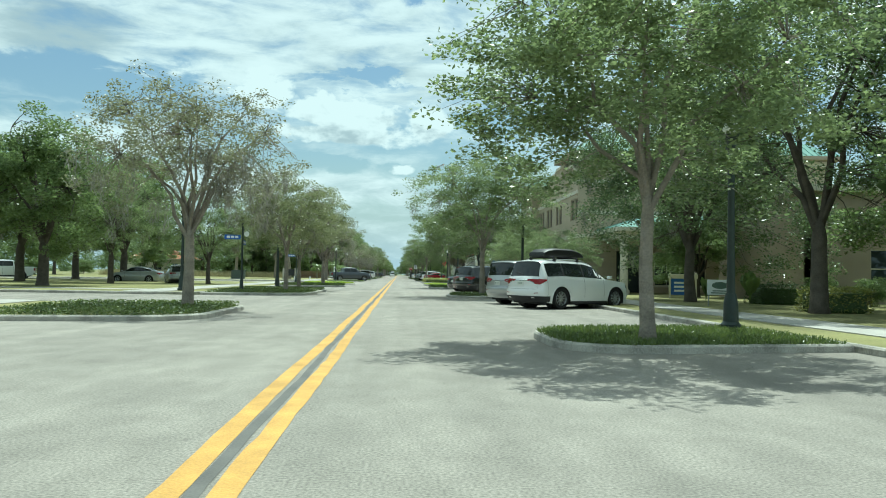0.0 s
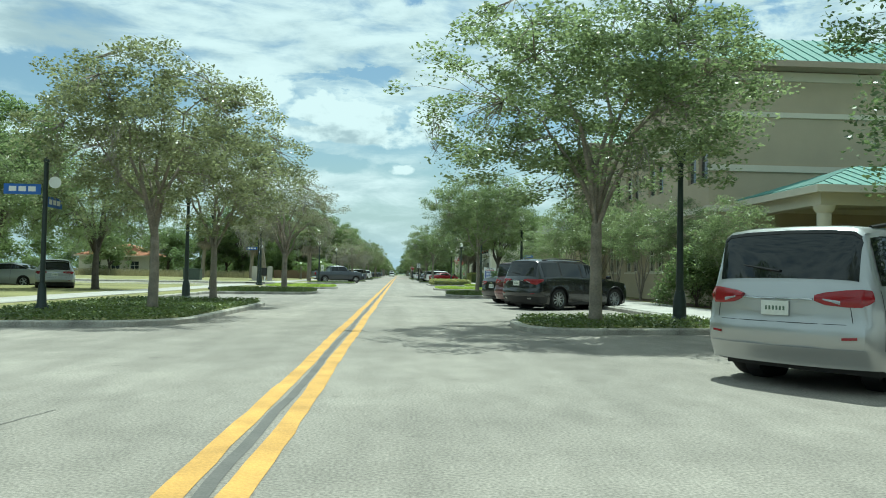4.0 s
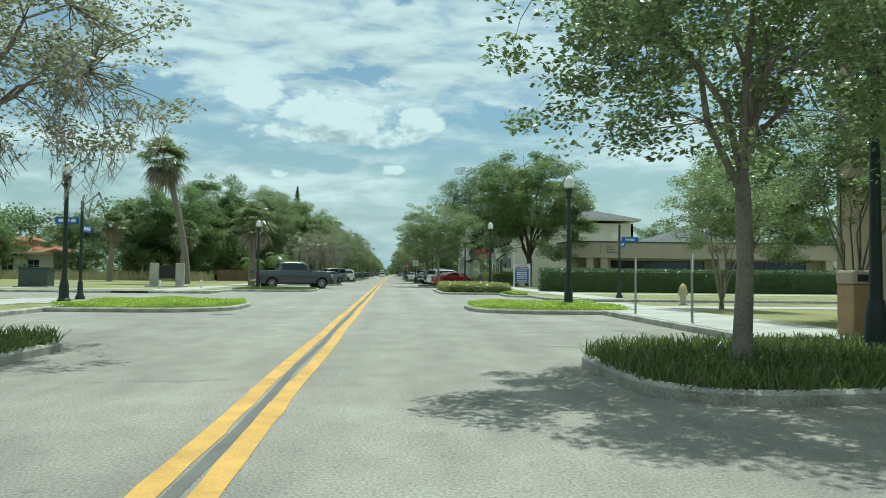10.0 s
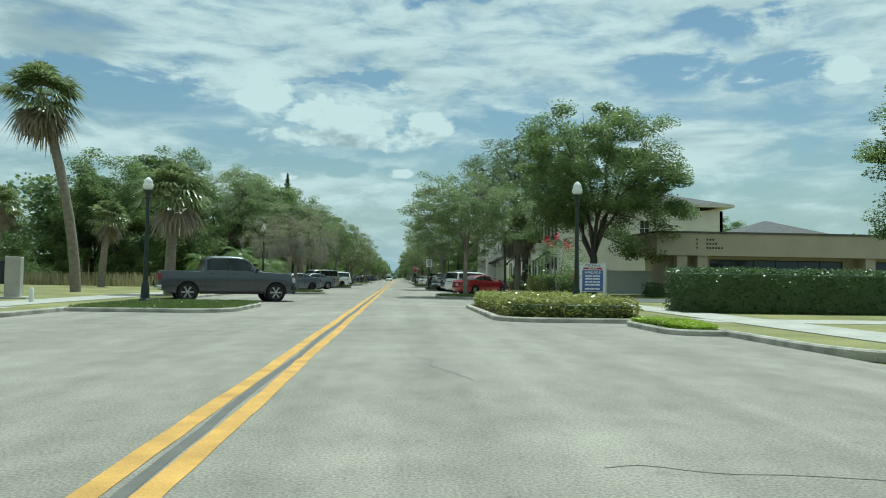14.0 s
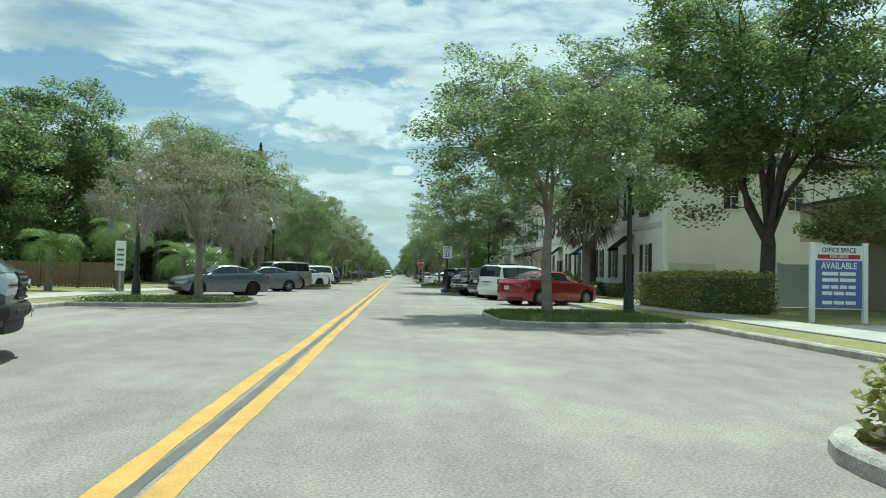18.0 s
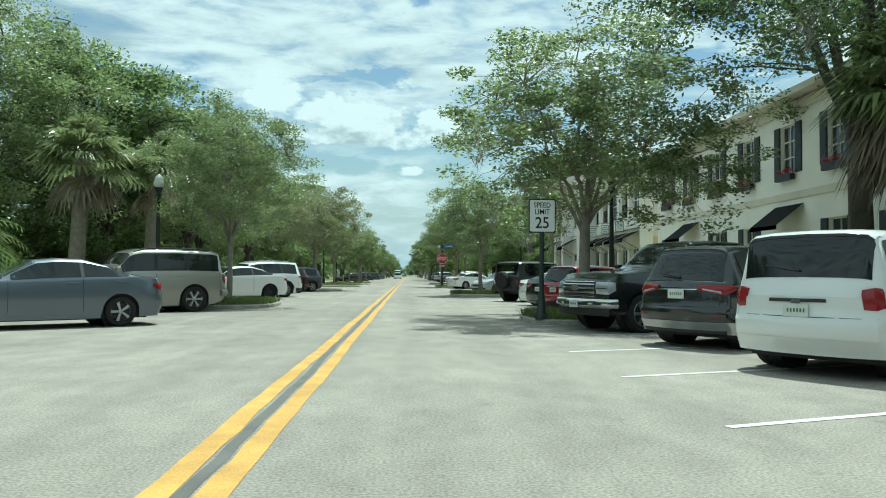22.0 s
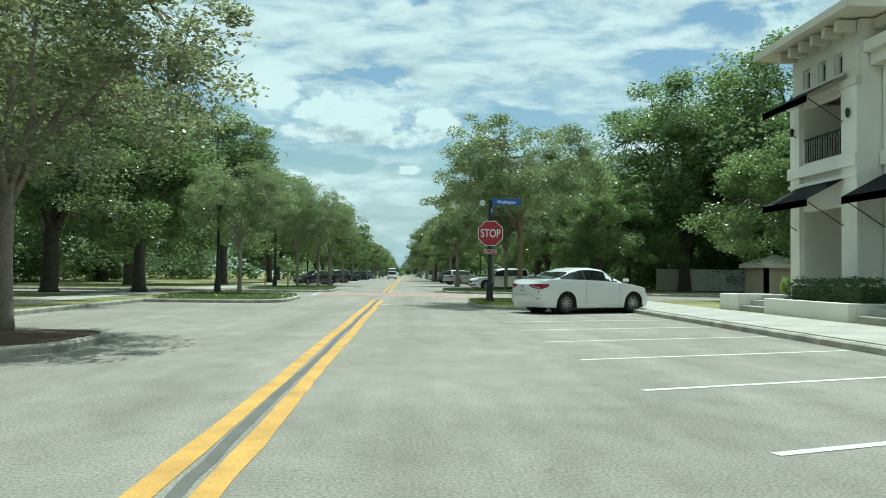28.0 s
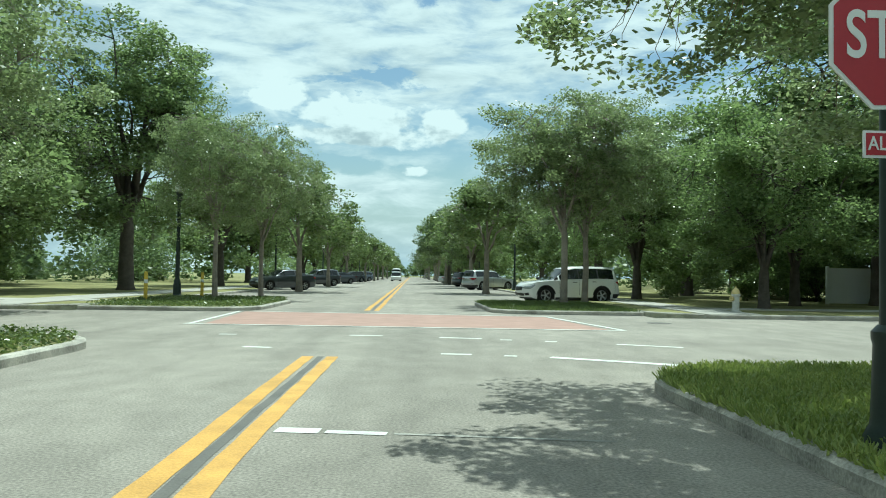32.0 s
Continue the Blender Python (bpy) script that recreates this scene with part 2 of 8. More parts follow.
def road_surface(name, rgb):
    """Worn asphalt: pale stones in the binder, blotches, faint tyre tracks and oil along the lanes."""
    m = material(name, rgb, 0.92, var=0.16, scale=0.45, fine=160, bump=0.35)
    nt = m.node_tree
    b = nt.nodes["Principled BSDF"]
    base = b.inputs["Base Color"].links[0].from_socket
    tc = nt.nodes.new("ShaderNodeTexCoord")

    def layer(src, scale, stretch, lo, hi, c0, c1, detail=4):
        mp = nt.nodes.new("ShaderNodeMapping")
        mp.inputs["Scale"].default_value = stretch
        nt.links.new(tc.outputs["Object"], mp.inputs["Vector"])
        n = nt.nodes.new("ShaderNodeTexNoise")
        n.inputs["Scale"].default_value, n.inputs["Detail"].default_value = scale, detail
        nt.links.new(mp.outputs[0], n.inputs["Vector"])
        r = nt.nodes.new("ShaderNodeMapRange")
        r.inputs["From Min"].default_value, r.inputs["From Max"].default_value = lo, hi
        r.inputs["To Min"].default_value, r.inputs["To Max"].default_value = c0, c1
        nt.links.new(n.outputs["Fac"], r.inputs["Value"])
        mul = nt.nodes.new("ShaderNodeMix")
        mul.data_type, mul.blend_type = "RGBA", "MULTIPLY"
        mul.inputs["Factor"].default_value = 1.0
        nt.links.new(src, mul.inputs["A"])
        nt.links.new(r.outputs[0], mul.inputs["B"])
        return mul.outputs["Result"]

    c = layer(base, 1.3, (1.0, 0.03, 1.0), 0.3, 0.7, 0.86, 1.1)
    c = layer(c, 0.16, (1.0, 1.0, 1.0), 0.35, 0.65, 0.9, 1.08, 6)
    c = layer(c, 48.0, (1.0, 1.0, 1.0), 0.32, 0.68, 0.66, 1.34, 8)
    c = layer(c, 2.6, (1.0, 0.55, 1.0), 0.35, 0.65, 0.9, 1.09, 6)
    c = layer(c, 6.0, (1.0, 1.0, 1.0), 0.62, 0.74, 1.0, 0.8, 5)
    nt.links.new(c, b.inputs["Base Color"])
    return m


M_ASPHALT = road_surface("asphalt", (0.268, 0.245, 0.212))
M_ASPHALT2 = material("dark_asphalt", (0.11, 0.11, 0.108), 0.9, var=0.2, scale=0.6, fine=150, bump=0.5)
M_YELLOW = material("yellow_paint", (0.535, 0.305, 0.075), 0.8, var=0.30, scale=2.6, fine=60, bump=0.3)
M_WHITEP = material("white_road_paint", (0.62, 0.62, 0.58), 0.75, var=0.25, scale=3.0, fine=70, bump=0.3)
M_SEAL = material("crack_seal", (0.115, 0.108, 0.098), 0.75, var=0.35, scale=2.0)
M_REDPAVE = material("red_pavers", (0.35, 0.22, 0.185), 0.85, var=0.2, scale=2.0, fine=30, bump=0.3)
M_CONC = material("concrete", (0.40, 0.38, 0.345), 0.9, var=0.22, scale=1.2, fine=60, bump=0.25)
M_KERB = material("kerb_concrete", (0.37, 0.35, 0.305), 0.9, var=0.6, scale=2.2, fine=45, bump=0.4)
M_GRASS = material("lawn", (0.215, 0.205, 0.08), 0.95, var=0.5, scale=0.35, fine=22, bump=0.9)
M_GROUND = material("field", (0.19, 0.20, 0.075), 0.95, var=0.45, scale=0.09, fine=8, bump=0.8)
M_MULCH = material("mulch", (0.10, 0.065, 0.045), 0.95, var=0.45, scale=5, fine=60, bump=1.0)
M_BARK = material("bark", (0.27, 0.235, 0.195), 0.95, var=0.4, scale=4, fine=35, bump=0.9)
M_BARKD = material("dark_bark", (0.10, 0.085, 0.07), 0.95, var=0.4, scale=4, fine=35, bump=0.9)
M_PALMB = material("palm_bark", (0.22, 0.19, 0.15), 0.95, var=0.35, scale=6, fine=30, bump=1.0)
M_LEAF = leafy("street_tree_leaves", (0.135, 0.182, 0.078), (0.35, 0.42, 0.19), 0.4, 0.6)
M_LEAFR = leafy("sparse_brownish_leaves", (0.175, 0.175, 0.10), (0.33, 0.34, 0.20), 0.5, 0.5)
M_LEAFO = leafy("olive_brown_leaves", (0.155, 0.178, 0.085), (0.365, 0.39, 0.195), 0.42, 0.58)
M_OAKD = leafy("dark_oak_leaves", (0.07, 0.11, 0.045), (0.225, 0.295, 0.12), 0.36, 0.52)
M_OAK = leafy("oak_leaves", (0.105, 0.155, 0.055), (0.28, 0.355, 0.14), 0.4, 0.68)
M_BRIGHT = leafy("bright_leaves", (0.115, 0.178, 0.058), (0.28, 0.36, 0.135), 0.38, 0.64)
M_MID = leafy("broad_tree_leaves", (0.105, 0.155, 0.048), (0.27, 0.34, 0.13), 0.4, 0.64)
M_HEDGE = leafy("clipped_hedge_leaves", (0.16, 0.19, 0.045), (0.52, 0.50, 0.16), 0.38, 0.45)
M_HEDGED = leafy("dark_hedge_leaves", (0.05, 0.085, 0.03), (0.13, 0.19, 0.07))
M_COVER = leafy("ground_cover_leaves", (0.26, 0.37, 0.035), (0.50, 0.60, 0.09), 0.45, 0.5)
M_TURF = leafy("mown_turf_blades", (0.20, 0.265, 0.06), (0.42, 0.46, 0.14))
M_BLADE = leafy("grass_blades", (0.07, 0.11, 0.03), (0.20, 0.25, 0.07))
M_PALM = leafy("palm_fronds", (0.10, 0.135, 0.05), (0.30, 0.34, 0.16), 0.35, 0.5)
M_PALMD = leafy("dry_palm_fronds", (0.17, 0.145, 0.105), (0.33, 0.28, 0.20))
M_MOSS = leafy("hanging_moss", (0.21, 0.20, 0.17), (0.38, 0.36, 0.31), 0.8, 0.4)
M_FLOWER = leafy("red_flowers", (0.45, 0.03, 0.05), (0.6, 0.08, 0.10))
M_POST = material("dark_green_post_paint", (0.018, 0.03, 0.027), 0.45, var=0.3, scale=8)
M_GLOBE = clear_glass("lamp_globe")
M_BEIGE = material("beige_stucco", (0.44, 0.375, 0.27), 0.9, var=0.10, scale=0.8, fine=80, bump=0.3)
M_OFFICE = material("office_tan_stucco", (0.44, 0.385, 0.30), 0.9, var=0.10, scale=0.8, fine=80, bump=0.3)
M_TAN = material("tan_stucco", (0.36, 0.30, 0.23), 0.9, var=0.12, scale=0.8, fine=80, bump=0.3)
M_CREAM = material("cream_trim", (0.62, 0.58, 0.48), 0.8, var=0.10, scale=1.0, fine=60)
M_WHITEW = material("white_stucco", (0.80, 0.78, 0.71), 0.9, var=0.10, scale=0.7, fine=80, bump=0.3)
M_OFFW = material("off_white_stucco", (0.71, 0.68, 0.585), 0.9, var=0.10, scale=0.7, fine=80, bump=0.3)
M_YELW = material("yellow_stucco", (0.60, 0.47, 0.26), 0.9, var=0.10, scale=0.7, fine=80, bump=0.3)
M_GREENR = material("green_metal_roof", (0.12, 0.255, 0.215), 0.6, spec=0.35, var=0.15, scale=1.5)
M_SHINGLE = material("grey_shingles", (0.10, 0.10, 0.105), 0.9, var=0.3, scale=2, fine=25, bump=0.5)
M_BROWNR = material("brown_shingles", (0.115, 0.10, 0.09), 0.9, var=0.3, scale=2, fine=25, bump=0.5)
M_AWN = material("black_awning", (0.015, 0.015, 0.017), 0.8, var=0.3, scale=3)
M_SHUT = material("dark_shutter", (0.02, 0.022, 0.026), 0.6, var=0.3, scale=3)
M_GLASS = pane_glass("window_glass", (0.03, 0.04, 0.045))
M_SHEER = sheer_glass("see_through_car_glass", 0.5)
M_CARGL = pane_glass("car_glass", (0.012, 0.015, 0.016))
M_TYRE = material("tyre_rubber", (0.015, 0.015, 0.015), 0.9, var=0.3, scale=8)
M_RIM = material("alloy_rim", (0.45, 0.46, 0.47), 0.3, metal=0.9, var=0.08, scale=6)
M_RIMD = material("dark_rim", (0.05, 0.05, 0.055), 0.35, metal=0.7, var=0.08, scale=6)
M_PLAST = material("black_plastic", (0.018, 0.018, 0.019), 0.6, var=0.25, scale=6)
M_CHROME = material("chrome", (0.62, 0.63, 0.64), 0.12, metal=1.0, var=0.04, scale=6)
M_TAIL = material("red_lamp_lens", (0.22, 0.012, 0.017), 0.12, var=0.15, scale=9)
M_HEADL = material("headlamp_lens", (0.40, 0.42, 0.44), 0.08, metal=0.35, var=0.15, scale=14)
M_PLATE = material("plate", (0.60, 0.62, 0.58), 0.5, var=0.08, scale=20)
M_BAR = material("dark_bars", (0.10, 0.15, 0.11), 0.6, var=0.1, scale=20)
M_SIGNW = material("white_sign_face", (0.74, 0.75, 0.74), 0.5, var=0.04, scale=4)
M_BLACK = material("black_sign_paint", (0.012, 0.012, 0.012), 0.5, var=0.1, scale=4)
M_RED = material("stop_sign_red", (0.36, 0.02, 0.035), 0.45, var=0.08, scale=4)
M_BLUE = material("street_sign_blue", (0.025, 0.11, 0.42), 0.45, var=0.08, scale=4)
M_NAVY = material("sale_sign_blue", (0.10, 0.14, 0.34), 0.6, var=0.1, scale=4)
M_STEEL = material("galvanised_steel", (0.35, 0.36, 0.36), 0.5, metal=0.7, var=0.2, scale=8)
M_BARKB = material("brown_bark", (0.25, 0.185, 0.125), 0.95, var=0.4, scale=6, fine=45, bump=0.7)
M_FENCEW = material("white_vinyl_fence", (0.68, 0.69, 0.66), 0.5, var=0.06, scale=2)
M_FENCEB = material("brown_wood_fence", (0.16, 0.11, 0.07), 0.9, var=0.35, scale=3, fine=30)
M_TERRA = material("terracotta_roof", (0.40, 0.17, 0.09), 0.85, var=0.25, scale=2)
M_YELP = material("yellow_post_paint", (0.60, 0.42, 0.05), 0.6, var=0.2, scale=6)
M_HYD = material("silver_hydrant_paint", (0.50, 0.50, 0.46), 0.5, var=0.2, scale=9)
M_HYDC = material("hydrant_cap_yellow", (0.55, 0.45, 0.20), 0.5, var=0.2, scale=9)
M_FARWOOD = leafy("far_wood_leaves", (0.105, 0.155, 0.066), (0.26, 0.335, 0.145), 0.5, 0.6)
M_UTIL = material("utility_box_green", (0.05, 0.07, 0.055), 0.6, var=0.2, scale=4)


def paint(name, rgb, metal=0.0, rough=0.25):
    return material(name + "_car_paint", rgb, rough, metal=metal, var=0.03, scale=1.0, fine=500, coat=0.8)


P_WHITE = paint("white", (0.72, 0.73, 0.72))
P_SILVER = paint("silver", (0.40, 0.41, 0.41), 0.6, 0.35)
P_GREY = paint("grey_blue", (0.13, 0.15, 0.18), 0.5, 0.3)
P_DGREY = paint("dark_grey", (0.055, 0.062, 0.072), 0.4, 0.3)
P_BLACK = paint("black", (0.008, 0.009, 0.011))
P_MAROON = paint("maroon", (0.10, 0.012, 0.018), 0.3)
# maroon darkened: the shade of trees is put into this paint
P_MAROON_SHADE = paint("shaded_maroon", (0.035, 0.007, 0.010), 0.3)
P_RED = paint("red", (0.26, 0.012, 0.022), 0.15)
P_PEWTER = paint("pewter", (0.32, 0.31, 0.28), 0.55, 0.35)
M_BOXTAN = material("tan_box_paint", (0.30, 0.20, 0.10), 0.6, var=0.2, scale=4)
M_BROAD = leafy("broad_leaves", (0.10, 0.165, 0.045), (0.27, 0.34, 0.11), 0.38, 0.4)
P_JEEP = material("flat_black_paint", (0.034, 0.036, 0.039), 0.36, var=0.1, scale=3)
M_FAINTP = material("faint_road_paint", (0.32, 0.308, 0.28), 0.85, var=0.4, scale=6.0, fine=70, bump=0.3)
M_FLARE = material("faded_grey_plastic", (0.10, 0.105, 0.11), 0.6, var=0.15, scale=6)
M_DRY = leafy("dry_tall_grass", (0.26, 0.24, 0.12), (0.46, 0.42, 0.25), 0.6, 0.5)

# ---- mesh helpers ----
def mesh_of(name, verts, faces, mat, smooth=0.0):
    me = bpy.data.meshes.new(name)
    me.from_pydata([tuple(v) for v in verts], [], faces)
    me.materials.append(mat)
    if smooth:
        bm = bmesh.new()
        bm.from_mesh(me)
        bm.normal_update()
        for f in bm.faces:
            f.smooth = True
        for e in bm.edges:
            if len(e.link_faces) == 2 and e.calc_face_angle(0) > radians(smooth):
                e.smooth = False
        bm.to_mesh(me)
        bm.free()
    return me


def put(name, verts, faces, mat, parent=None, label="", smooth=0.0):
    ob = new(name, mesh_of(name, verts, faces, mat, smooth))
    if parent is not None:
        ob.parent = parent
    if label:
        tagged(ob, label)
    return ob


def part(name, bm, mat, parent, label="", smooth=0.0):
    """Links a bmesh as one mesh object under a thing or a part."""
    if smooth:
        bm.normal_update()
        for f in bm.faces:
            f.smooth = True
        for e in bm.edges:
            if len(e.link_faces) == 2 and e.calc_face_angle(0) > radians(smooth):
                e.smooth = False
    me = bpy.data.meshes.new(name)
    bm.to_mesh(me)
    bm.free()
    me.materials.append(mat)
    ob = new(name, me)
    if parent is not None:
        ob.parent = parent
    if label:
        tagged(ob, label)
    return ob


def thing(name, x, y, z, rz, label, category, group="", kind=""):
    e = new(name)
    e.empty_display_size = 0.2
    e.matrix_world = pose(x, y, z, 0, 0, rz)
    return tagged(e, label, category, group, kind)


def add_box(bm, x0, x1, y0, y1, z0, z1, bevel=0.0):
    vs = [bm.verts.new(p) for p in ((x0, y0, z0), (x1, y0, z0), (x1, y1, z0), (x0, y1, z0), (x0, y0, z1), (x1, y0, z1), (x1, y1, z1), (x0, y1, z1))]
    fs = [bm.faces.new([vs[i] for i in q]) for q in ((3, 2, 1, 0), (4, 5, 6, 7), (0, 1, 5, 4), (1, 2, 6, 5), (2, 3, 7, 6), (3, 0, 4, 7))]
    if bevel:
        es = {e for f in fs for e in f.edges}
        bmesh.ops.bevel(bm, geom=list(es), offset=bevel, segments=2, profile=0.5, affect="EDGES")
    return bm


def box(x0, x1, y0, y1, z0, z1, bevel=0.0):
    return add_box(bmesh.new(), x0, x1, y0, y1, z0, z1, bevel)


def add_turn(bm, profile, n=16, cx=0.0, cy=0.0, axis="z", cap=True):
    """A turned body: profile of (radius, height)."""
    rings = []
    for r, h in profile:
        ring = []
        for i in range(n):
            a = 2 * math.pi * i / n
            if axis == "z":
                p = (cx + r * math.cos(a), cy + r * math.sin(a), h)
            elif axis == "y":
                p = (cx + r * math.cos(a), h, cy + r * math.sin(a))
            else:
                p = (h, cx + r * math.cos(a), cy + r * math.sin(a))
            ring.append(bm.verts.new(p))
        rings.append(ring)
    for a, b in zip(rings, rings[1:]):
        for i in range(n):
            j = (i + 1) % n
            bm.faces.new((a[i], a[j], b[j], b[i]))
    for ring, flip in ((rings[0], True), (rings[-1], False)) if cap else ():
        bm.faces.new(ring[::-1] if flip else ring)
    bmesh.ops.recalc_face_normals(bm, faces=bm.faces[:])
    return bm


def turned(profile, n=16, cx=0.0, cy=0.0, axis="z", cap=True):
    return add_turn(bmesh.new(), profile, n, cx, cy, axis, cap)


def add_tube(bm, pts, radii, n=6):
    rings = []
    for k, (p, r) in enumerate(zip(pts, radii)):
        p, r = Vector(p), float(r)
        d = (Vector(pts[min(k + 1, len(pts) - 1)]) - Vector(pts[max(k - 1, 0)]))
        d = d.normalized() if d.length > 1e-6 else Vector((0, 0, 1))
        u = d.cross(Vector((0.31, 0.95, 0.11))).normalized()
        v = d.cross(u)
        rings.append([bm.verts.new(p + r * (math.cos(2 * math.pi * i / n) * u + math.sin(2 * math.pi * i / n) * v)) for i in range(n)])
    for a, b in zip(rings, rings[1:]):
        for i in range(n):
            j = (i + 1) % n
            bm.faces.new((a[i], a[j], b[j], b[i]))
    bm.faces.new(rings[-1])
    bm.faces.new(rings[0][::-1])
    return bm


def tube(pts, radii, n=6):
    return add_tube(bmesh.new(), pts, radii, n)


def add_prism(bm, outline, z0, z1):
    a = [bm.verts.new((x, y, z0)) for x, y in outline]
    b = [bm.verts.new((x, y, z1)) for x, y in outline]
    n = len(outline)
    for i in range(n):
        j = (i + 1) % n
        bm.faces.new((a[i], a[j], b[j], b[i]))
    bm.faces.new(b)
    bm.faces.new(a[::-1])
    return bm


def prism(outline, z0, z1):
    return add_prism(bmesh.new(), outline, z0, z1)


def leaf_mesh(name, centers, sizes, mat, rng, aspect=0.45, flat=0.35, droop=0.0):
    """Many small leaves, each a bent diamond of two faces."""
    n = len(centers)
    a = rng.normal(size=(n, 3))
    a[:, 2] = a[:, 2] * flat - droop
    a /= np.linalg.norm(a, axis=1)[:, None] + 1e-9
    c = rng.normal(size=(n, 3)) + np.array([0, 0, 1.1])
    b = np.cross(a, c)
    b /= np.linalg.norm(b, axis=1)[:, None] + 1e-9
    s = np.asarray(sizes)[:, None]
    nrm = np.cross(a, b)
    v = np.empty((n, 4, 3))
    v[:, 0] = centers - a * s * 0.5
    v[:, 1] = centers + b * s * aspect * 0.5 + nrm * s * 0.06
    v[:, 2] = centers + a * s * 0.5
    v[:, 3] = centers - b * s * aspect * 0.5 + nrm * s * 0.06
    me = bpy.data.meshes.new(name)
    me.vertices.add(n * 4)
    me.vertices.foreach_set("co", v.reshape(-1).astype(np.float32))
    me.loops.add(n * 4)
    me.loops.foreach_set("vertex_index", np.arange(n * 4, dtype=np.int32))
    me.polygons.add(n)
    me.polygons.foreach_set("loop_start", np.arange(0, n * 4, 4, dtype=np.int32))
    me.polygons.foreach_set("loop_total", np.full(n, 4, dtype=np.int32))
    me.update(calc_edges=True)
    me.materials.append(mat)
    return me


def rounded(x0, x1, y0, y1, r, k=5, corners=(1, 1, 1, 1)):
    """Outline of a rectangle with some corners rounded; corners in the order (x0,y0), (x1,y0), (x1,y1), (x0,y1)."""
    out = []
    for (cx, cy, sx, sy, a0), on in zip(((x0, y0, 1, 1, 180), (x1, y0, -1, 1, 270), (x1, y1, -1, -1, 0), (x0, y1, 1, -1, 90)), corners):
        if not on:
            out.append((cx, cy))
            continue
        for i in range(k + 1):
            a = radians(a0 + 90 * i / k)
            out.append((cx + sx * r + r * math.cos(a), cy + sy * r + r * math.sin(a)))
    return out


def inset(outline, d):
    n = len(outline)
    res = []
    for i in range(n):
        p0, p1, p2 = Vector(outline[i - 1]), Vector(outline[i]), Vector(outline[(i + 1) % n])
        d1, d2 = (p1 - p0).normalized(), (p2 - p1).normalized()
        n1, n2 = Vector((-d1.y, d1.x)), Vector((-d2.y, d2.x))
        m = (n1 + n2)
        m = m.normalized() if m.length > 1e-6 else n1
        res.append(tuple(p1 + m * d / max(0.4, m.dot(n1))))
    return res


def kerb_ring(outline, w=0.16, h=0.15):
    """A kerb with a chamfered outer edge round an outline (counter-clockwise)."""
    bm = bmesh.new()
    o1, o2, inn = outline, inset(outline, 0.03), inset(outline, w)
    rows = [[bm.verts.new((x, y, z)) for x, y in o] for o, z in ((o1, -0.05), (o1, h - 0.03), (o2, h), (inn, h), (inn, -0.05))]
    n = len(outline)
    for a, b in zip(rows, rows[1:]):
        for i in range(n):
            j = (i + 1) % n
            bm.faces.new((a[i], a[j], b[j], b[i]))
    return bm


def hand(outline):
    """The outline turned counter-clockwise."""
    s = sum(a[0] * b[1] - b[0] * a[1] for a, b in zip(outline, outline[1:] + outline[:1]))
    return outline if s > 0 else outline[::-1]


def inside(x, y, poly):
    ok = np.zeros(len(x), bool)
    n = len(poly)
    for i in range(n):
        (x1, y1), (x2, y2) = poly[i], poly[(i + 1) % n]
        c = ((y1 > y) != (y2 > y)) & (x < (x2 - x1) * (y - y1) / ((y2 - y1) or 1e-9) + x1)
        ok ^= c
    return ok


def scatter(poly, n, rng):
    xs, ys = [p[0] for p in poly], [p[1] for p in poly]
    x = rng.uniform(min(xs), max(xs), n * 2)
    y = rng.uniform(min(ys), max(ys), n * 2)
    k = inside(x, y, poly)
    return x[k][:n], y[k][:n]


def lettering(text, size, mat, parent, m, name="lettering", wide=1.0):
    """Raised flat letters in the built-in font, turned into a mesh."""
    cu = bpy.data.curves.new(name, "FONT")
    cu.body, cu.size, cu.align_x, cu.align_y, cu.extrude = text, size, "CENTER", "CENTER", 0.002
    cu.offset = size * 0.012
    tmp = bpy.data.objects.new(name, cu)
    scene.collection.objects.link(tmp)
    me = bpy.data.meshes.new_from_object(tmp.evaluated_get(bpy.context.evaluated_depsgraph_get()))
    bpy.data.objects.remove(tmp)
    me.materials.clear()
    me.materials.append(mat)
    ob = new(name, me)
    ob.parent = parent
    ob.matrix_local = m @ Matrix.Diagonal((wide, 1, 1, 1))
    return ob


def bm_mesh(name, bm, mat):
    me = bpy.data.meshes.new(name)
    bm.to_mesh(me)
    bm.free()
    me.materials.append(mat)
    return me

# ---- ground, roads, kerbs ----
def structure(ob, label, category):
    return tagged(ob, label, category, kind="structure")


structure(put("ground", [(-2500, -2500, -0.06), (2500, -2500, -0.06), (2500, 2500, -0.06), (-2500, 2500, -0.06)], [(0, 1, 2, 3)], M_GROUND),
          "flat grassy land reaching the horizon", "ground")


def sheet(name, x0, x1, y0, y1, z1, z0, mat, label, category):
    return structure(part(name, box(x0, x1, y0, y1, z0, z1), mat, None), label, category)


EDGE = 8.1
sheet("road_main", -EDGE, EDGE, -90, 620, 0.0, -0.3, M_ASPHALT, "worn light grey asphalt street with faint cracks", "road")
CROSS = {"west": (24.0, 35.2, -1), "mid_east": (80.3, 84.6, 1), "mid_west": (80.0, 92.0, -1), "end_east": (198.5, 209.5, 1), "end_west": (201.5, 209.5, -1)}
for key, (ya, yb, s) in CROSS.items():
    sheet("road_" + key, min(s * EDGE, s * 160), max(s * EDGE, s * 160), ya, yb, -0.002, -0.3, M_ASPHALT, "light grey asphalt side street", "road")


def blocks(side):
    cuts = sorted((c[0], c[1]) for c in CROSS.values() if c[2] == side)
    y = -90
    for a, b in cuts + [(620, 620)]:
        yield y, a
        y = b


